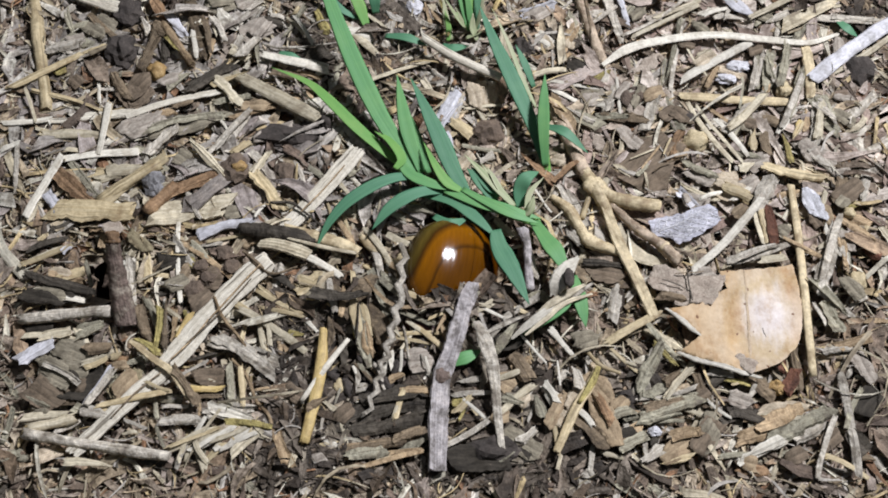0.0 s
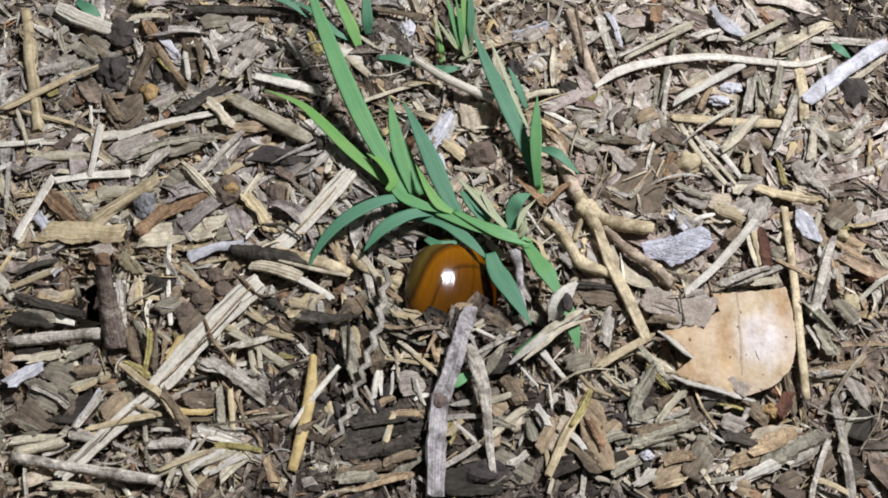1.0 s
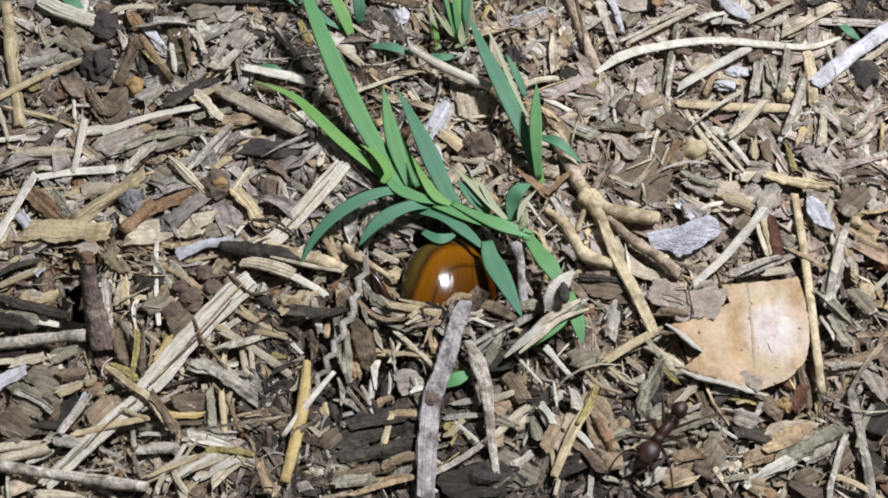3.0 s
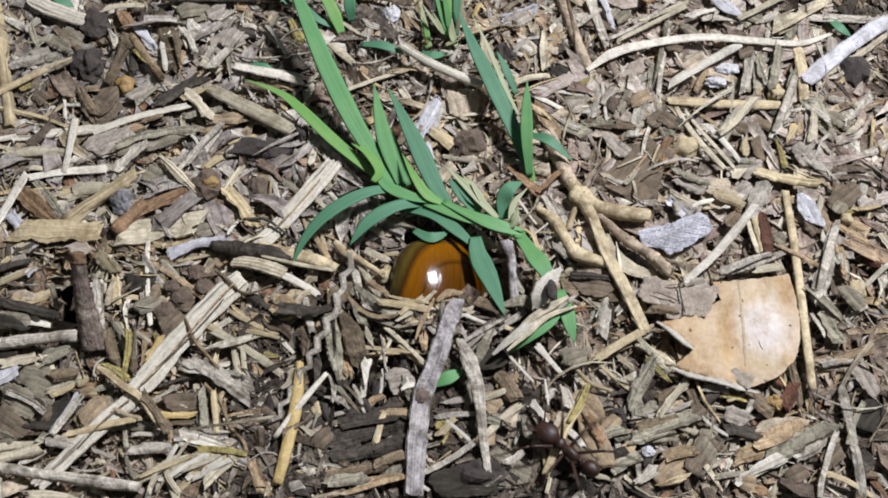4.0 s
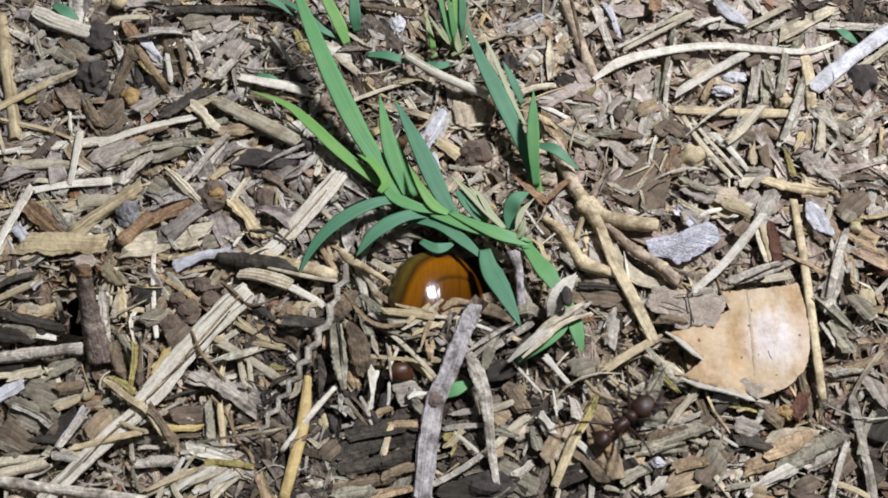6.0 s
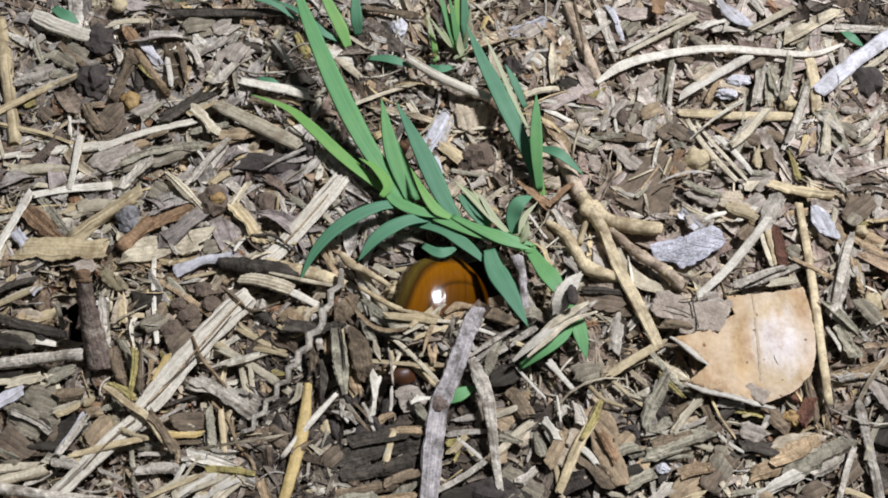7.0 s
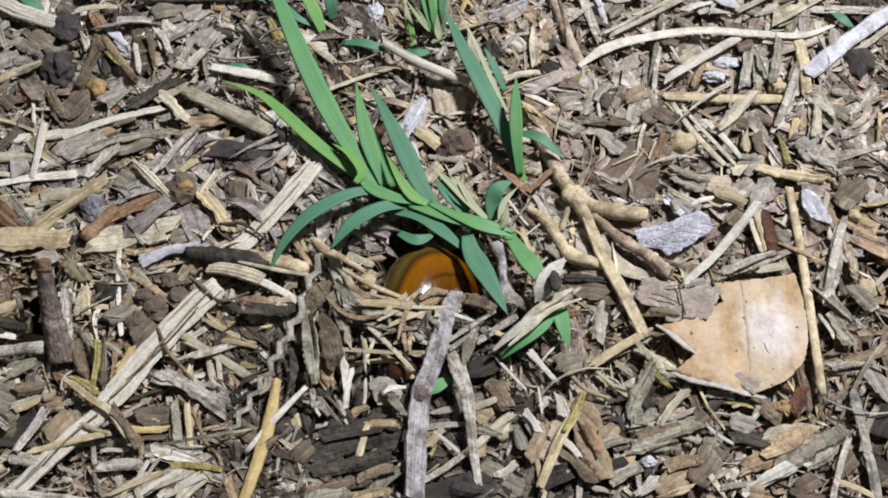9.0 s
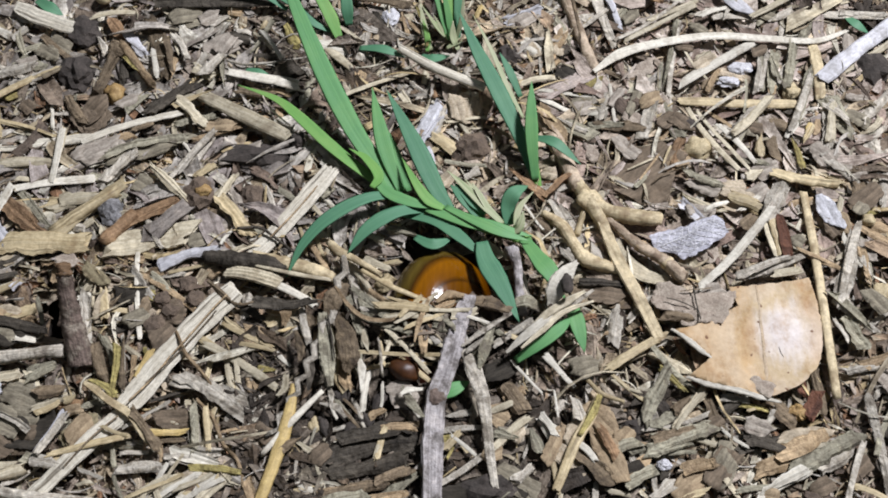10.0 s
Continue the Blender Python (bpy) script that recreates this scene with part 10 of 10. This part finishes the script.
# ---- ant ----
def ant():
    thing = new("ant")
    for nm, size, at, sd in (("gaster", (1.55, 1.8, 1.5), (0, -6.4, 0.6), 3), ("petiole", (0.55, 0.75, 0.8), (0, -3.9, 0.0), 4), ("postpetiole", (0.85, 0.7, 0.8), (0, -4.6, 0.2), 8),
                             ("thorax", (1.15, 2.2, 1.1), (0, -1.6, 0.2), 5), ("pronotum", (1.15, 1.2, 1.05), (0, 0.8, 0.5), 7), ("head", (2.1, 2.5, 1.3), (0, 3.9, 0.4), 6)):
        ob = part(nm, lump_mesh(nm, *size, sd, 0.12), ANT_SHELL, thing)
        ob.location = Vector(at) * MM
    for side in (-1, 1):
        eye = part("eye", lump_mesh("eye", 0.42, 0.5, 0.4, 9, 0.02), EYE, thing, "small glossy black eye")
        eye.location = Vector((side * 1.9, 4.6, 0.95)) * MM
        jaw = tube_mesh("mandible", [(side * 1.2, 5.5, 0.2), (side * 1.5, 7.0, 0.0), (side * 0.9, 8.2, -0.2), (side * 0.2, 8.7, -0.3)], [0.8, 0.7, 0.5, 0.15], 0.7, seed=7)
        part("mandible", jaw, ANT_LEG, thing)
        feel = leg_line([(side * 0.8, 5.4, 0.9), (side * 3.4, 7.6, 2.2), (side * 3.9, 10.2, 0.6), (side * 3.3, 12.2, -1.2)], [0.36, 0.3, 0.34, 0.34], 8)
        part("antenna", feel, ANT_LEG, thing)
    legs = []
    for side in (-1, 1):
        for k, (y, fx, fy) in enumerate(((1.0, 9.4, 8.0), (-0.8, 11.6, -1.0), (-2.2, 9.4, -13.0))):
            pts = [(0, 0, 0), (side * fx * 0.45, fy * 0.42, 2.2), (side * fx * 0.78, fy * 0.8, -1.2), (side * fx, fy * 1.12, -3.9)]
            thigh, _ = smooth_line(pts, [1] * 4, 4)
            ob = part("leg", tube_mesh("leg", thigh[:5], [0.6, 0.66, 0.6, 0.52, 0.45], 0.9, seed=k + 11), ANT_LEG, thing)
            part("tibia", tube_mesh("tibia", thigh[4:9], [0.42, 0.46, 0.42, 0.38, 0.34], 0.9, seed=k + 21), ANT_LEG, ob)
            part("tarsus", tube_mesh("tarsus", thigh[8:], [0.36, 0.34, 0.32, 0.3, 0.26], 0.9, seed=k + 31), ANT_LEG, ob)
            ob.location = Vector((side * 0.6, y, -0.2)) * MM
            legs.append((ob, side, k))
    return tagged(thing, "dark red-brown long-legged ant running over the mulch", "ant"), legs


ANT, ANT_LEGS = ant()


# ---- what moves ----
def fidget(rows):
    """Adds small quick jerks of the body between the rows while the ant works on the spot."""
    rng = random.Random(12)
    out = []
    for a, b in zip(rows, rows[1:]):
        out.append(a)
        if 3.8 <= a[0] < 5.9:
            n = max(1, round((b[0] - a[0]) / 0.0667))
            for k in range(1, n):
                u = k / n
                p = [a[i] + (b[i] - a[i]) * u for i in range(5)]
                out.append((p[0], p[1] + rng.uniform(-0.9, 0.9), p[2] + rng.uniform(-0.9, 0.9), p[3], p[4] + rng.uniform(-6, 6)))
    return out + [rows[-1]]


def motions():
    beetle_rows = [
        (0, -14.49, -3.59, -1.4, 6, 38, -6),
        (1, -12.80, -3.15, -1.6, 4, 38, -5),
        (2.5, -12.89, -4.42, -2.1, 3, 39, -4),
        (4.5, -14.19, -3.72, -2.4, 3, 39, -3),
        (5.5, -15.28, -4.38, -2.4, 3, 39, -3),
        (6.8, -14.94, -4.76, -2.5, 3, 39, -4),
        (7.5, -13.77, -4.19, -2.6, 3, 40, -4),
        (9, -12.18, -5.61, -2.7, 0, 40, -8),
        (10, -13.11, -5.72, -2.7, 0, 40, -10),
    ]
    walk(BEETLE, [(t, pose(x * MM, y * MM, z * MM, rx, ry, rz)) for t, x, y, z, rx, ry, rz in beetle_rows])
    walk(FORELEG, [(t, pose(x * MM, y * MM, z * MM, 0, -30, a)) for t, x, y, z, a in ((0, -3.15, -19.49, -5.25, 10), (3.8, -5.16, -13.63, -5.58, 10), (4.5, -4.47, -19.08, 1.04, 5), (5.5, -7.29, -16.82, 1.04, 0), (6.8, -8.56, -15.65, 0.3, 5), (9, -5.33, -15.57, 1.66, 10), (9.5, -10.11, -14.79, -0.73, 0), (10, -7.26, -15.37, 1.6, -12))])
    walk(HIND_LEG, [(t, pose(0, 0, z * MM, 0, 0, a)) for t, z, a in ((0, -7.5, 0), (1.6, -7.5, 0), (2.2, -2.5, 3), (2.5, 0, 0), (2.8, 0, 3), (3.4, -7.5, 0), (10.0, -8, 0))])
    ant_rows = [
        (0.0, 91.98, 4.87, 4.6, -269.73),
        (1.3, 91.98, 4.87, 4.6, -269.73),
        (1.5, 65.27, 3.85, 4.6, -267.54),
        (1.7, 61.08, 6.76, 4.6, -267.62),
        (1.9, 56.81, -3.91, 4.6, -242.06),
        (2.1, 43.77, -6.76, 4.6, -261.31),
        (2.3, 40.17, -14.87, 4.6, -231.88),
        (2.5, 36.76, -28.93, 4.6, -201.74),
        (2.7, 32.94, -32.65, 4.6, -207.9),
        (3.2, 20.69, -39.48, 4.6, -226.01),
        (3.8, 7.64, -42.28, 4.6, 84.2),
        (4.0, 9.74, -38.77, 4.6, 47.25),
        (4.2, 10.29, -38.86, 4.6, 41.98),
        (4.4, 6.39, -38.02, 4.6, 47.29),
        (4.6, 8.13, -38.55, 4.6, 57.66),
        (4.8, 8.92, -38.39, 4.6, 57.62),
        (5.0, 7.44, -41.77, 4.6, 87.18),
        (5.2, 7.43, -41.32, 4.6, 89.19),
        (5.3, 9.67, -38.92, 4.6, 52.26),
        (5.4, 11.67, -39.11, 4.6, 46.89),
        (5.5, 15.47, -37.26, 4.6, 21.7),
        (5.7, 16.33, -33.92, 4.6, 13.65),
        (5.95, 18.15, -31.31, 4.6, -31.91),
        (6.15, 22.27, -33.44, 4.6, -90.99),
        (6.35, 24.82, -40.93, 4.6, -149.77),
        (6.6, 24.59, -54.23, 4.6, -180.15),
        (6.8, 23.38, -67.8, 4.6, -183.14),
        (10.0, 23.38, -67.8, 4.6, -183.14),
    ]
    walk(ANT, [(t, pose(x * MM, y * MM, z * MM, 0, 0, rz)) for t, x, y, z, rz in fidget(ant_rows)])
    # alternating tripod gait
    for ob, side, k in ANT_LEGS:
        p = ob.location.copy()
        phase = math.pi * ((k + (side > 0)) % 2)
        rows = [(0.0, Matrix.Translation(p))]
        t = 1.3
        while t < 6.6:
            swing = 12 * math.sin(t * 31.4 + phase)
            rows.append((t, Matrix.Translation(p) @ pose(0, 0, 0, 0, side * -4 * math.cos(t * 31.4 + phase), swing)))
            t += 1 / 15
        rows.append((10.0, Matrix.Translation(p)))
        walk(ob, rows)

    # litter heaved up and aside by the digging
    rng = random.Random(31)
    for ob in HEAVED:
        p, q = ob.location.copy(), ob.rotation_euler.copy()
        turn = rng.uniform(-12, 12)
        rows = []
        for t, k in ((0.0, 1.0), (1.0, 0.8), (2.5, 0.45), (4.5, 0.1), (5.5, 0.0), (6.8, -0.1), (8.0, -0.15), (9.0, -0.3), (10.0, -0.4)):
            d = Vector((0.7 * k + rng.uniform(-0.12, 0.12), -1.9 * k, -2.1 * k)) * MM
            rows.append((t, Matrix.LocRotScale(p + d, Euler((q.x, q.y, q.z + radians(turn * k))), None)))
        walk(ob, rows)
    def glide(ob, rows):
        p = ob.location.copy()
        walk(ob, [(t, Matrix.Translation(p + Vector((x, y, z)) * MM) @ pose(0, 0, 0, 0, 0, a)) for t, x, y, z, a in rows])

    glide(ROOTLET, [(0, 7.5, -1.5, 0, 14), (1, 6, -2, 0, 10), (2.5, 3.5, -1, 0, 4), (4.5, 1, 0, 0, 1), (5.5, 0, 0, 0, 0), (7.5, -2.2, 0, 0, -5), (9, -1.2, 0.5, 0, 0), (10, 0.6, 1.2, 0, 4), ])
    glide(YELLOW_STRAW, [(0, -0.4, 3.0, 0, 2), (2.5, -0.6, 1, 0, 1), (5.5, 0, 0, 0, 0), (7.5, -0.4, -0.6, 0, -2), (10, -0.5, -1.5, 0, -6), ])
    glide(SLIVER, [(0, -0.5, 3, 0, 4), (2.5, -0.5, 1, 0, 2), (5.5, 0, 0, 0, 0), (10, -0.6, -0.5, 0, -4), ])
    glide(STICK, [(0, -2.9, -0.1, 0, 8), (0.5, -3.0, 0, 0, 8), (1, -1.5, -0.4, 0, 8), (1.5, -1.8, -1.0, 0, 8), (2, -3.0, -0.6, 0, 8), (2.5, -2.5, -0.3, 0, 7), (3.8, -2.8, -0.2, 0, 6), (4.5, -0.8, 0, 0, 3),
                  (5, -1.2, -0.2, 0, 2), (5.5, 0, 0, 0, 0), (5.7, -0.3, 0.4, 0, 1), (6.8, -0.4, 1.4, 0, 3), (7.5, -0.5, 1.4, 0, 4), (8, -0.3, 1.5, 0, 5), (8.5, -1.2, 2.0, 0, 5), (9, -0.3, 2.2, 0, 6), (10, -0.9, 2.3, 0, 7)])
    for ob in SHEATHS:
        glide(ob, [(0, 0.3, -0.6, -0.5, 0), (0.5, 0.3, -0.5, -0.5, 0), (1, 1.6, -1.1, -0.5, 0), (1.5, 1.5, -1.3, -0.5, 0), (2, 0.4, -1.2, -0.5, 0), (2.5, 0.6, -0.8, -0.3, 0), (3.8, -0.6, -0.4, 0, 0), (4.5, 0.1, -0.2, 0, 0),
                   (5, 0, 0, 0, 0), (5.5, 0.5, -0.2, 0, 0), (6.8, 1.3, 1.5, 0.5, 0), (7.5, 1.5, 1.2, 0.5, 0), (8, 1.8, 1.1, 0.5, 0), (8.5, 0.9, 1.6, 0.6, 0), (9, 1.6, 1.5, 0.6, 0), (10, 1.0, 1.8, 0.7, 0)])
    glide(DROOPING, [(0, 0.4, 0, 0, 3), (0.5, 0.4, 0, 0, 3), (1, 1.0, -0.2, 0, 8), (1.5, 0.9, -0.2, 0, 7), (2, 0.3, -0.2, 0, 3), (2.5, 0.7, 0.2, 0, 5), (3.8, -0.3, 1.2, 0.6, -2), (4.5, 0.4, 0.7, 0.4, 2), (5, 0, 0.4, 0.2, 0),
                     (5.5, 0.1, 0.4, 0.2, 1), (6.8, 0.6, 1.5, 0.8, 4), (7.5, 0.7, 1.5, 0.8, 4), (8, 0.9, 1.6, 0.8, 5), (8.5, 0, 1.3, 0.8, 0), (9, 0.6, 1.6, 1.0, 4), (10, 0.3, 1.3, 0.8, 2)])
    glide(DARK_SLAT, [(0, 2.25, -1.30, 0, 0), (0.5, 2.25, -1.30, 0, 0), (4.5, 0.50, -0.23, 0, 0), (7.5, 0.27, -0.26, 0, 0), (10, -3.22, 3.35, 0, 0)])
    glide(DRAGGED, [(0, -5, -2, -5, 0), (5.5, -5, -2, -5, 0), (6.8, -3, -1.5, -2, 0), (7.5, -1, -1, -0.5, 0), (8.5, -0.5, -0.8, 0, 0), (10, 0, 0, 0, 0), ])


motions()
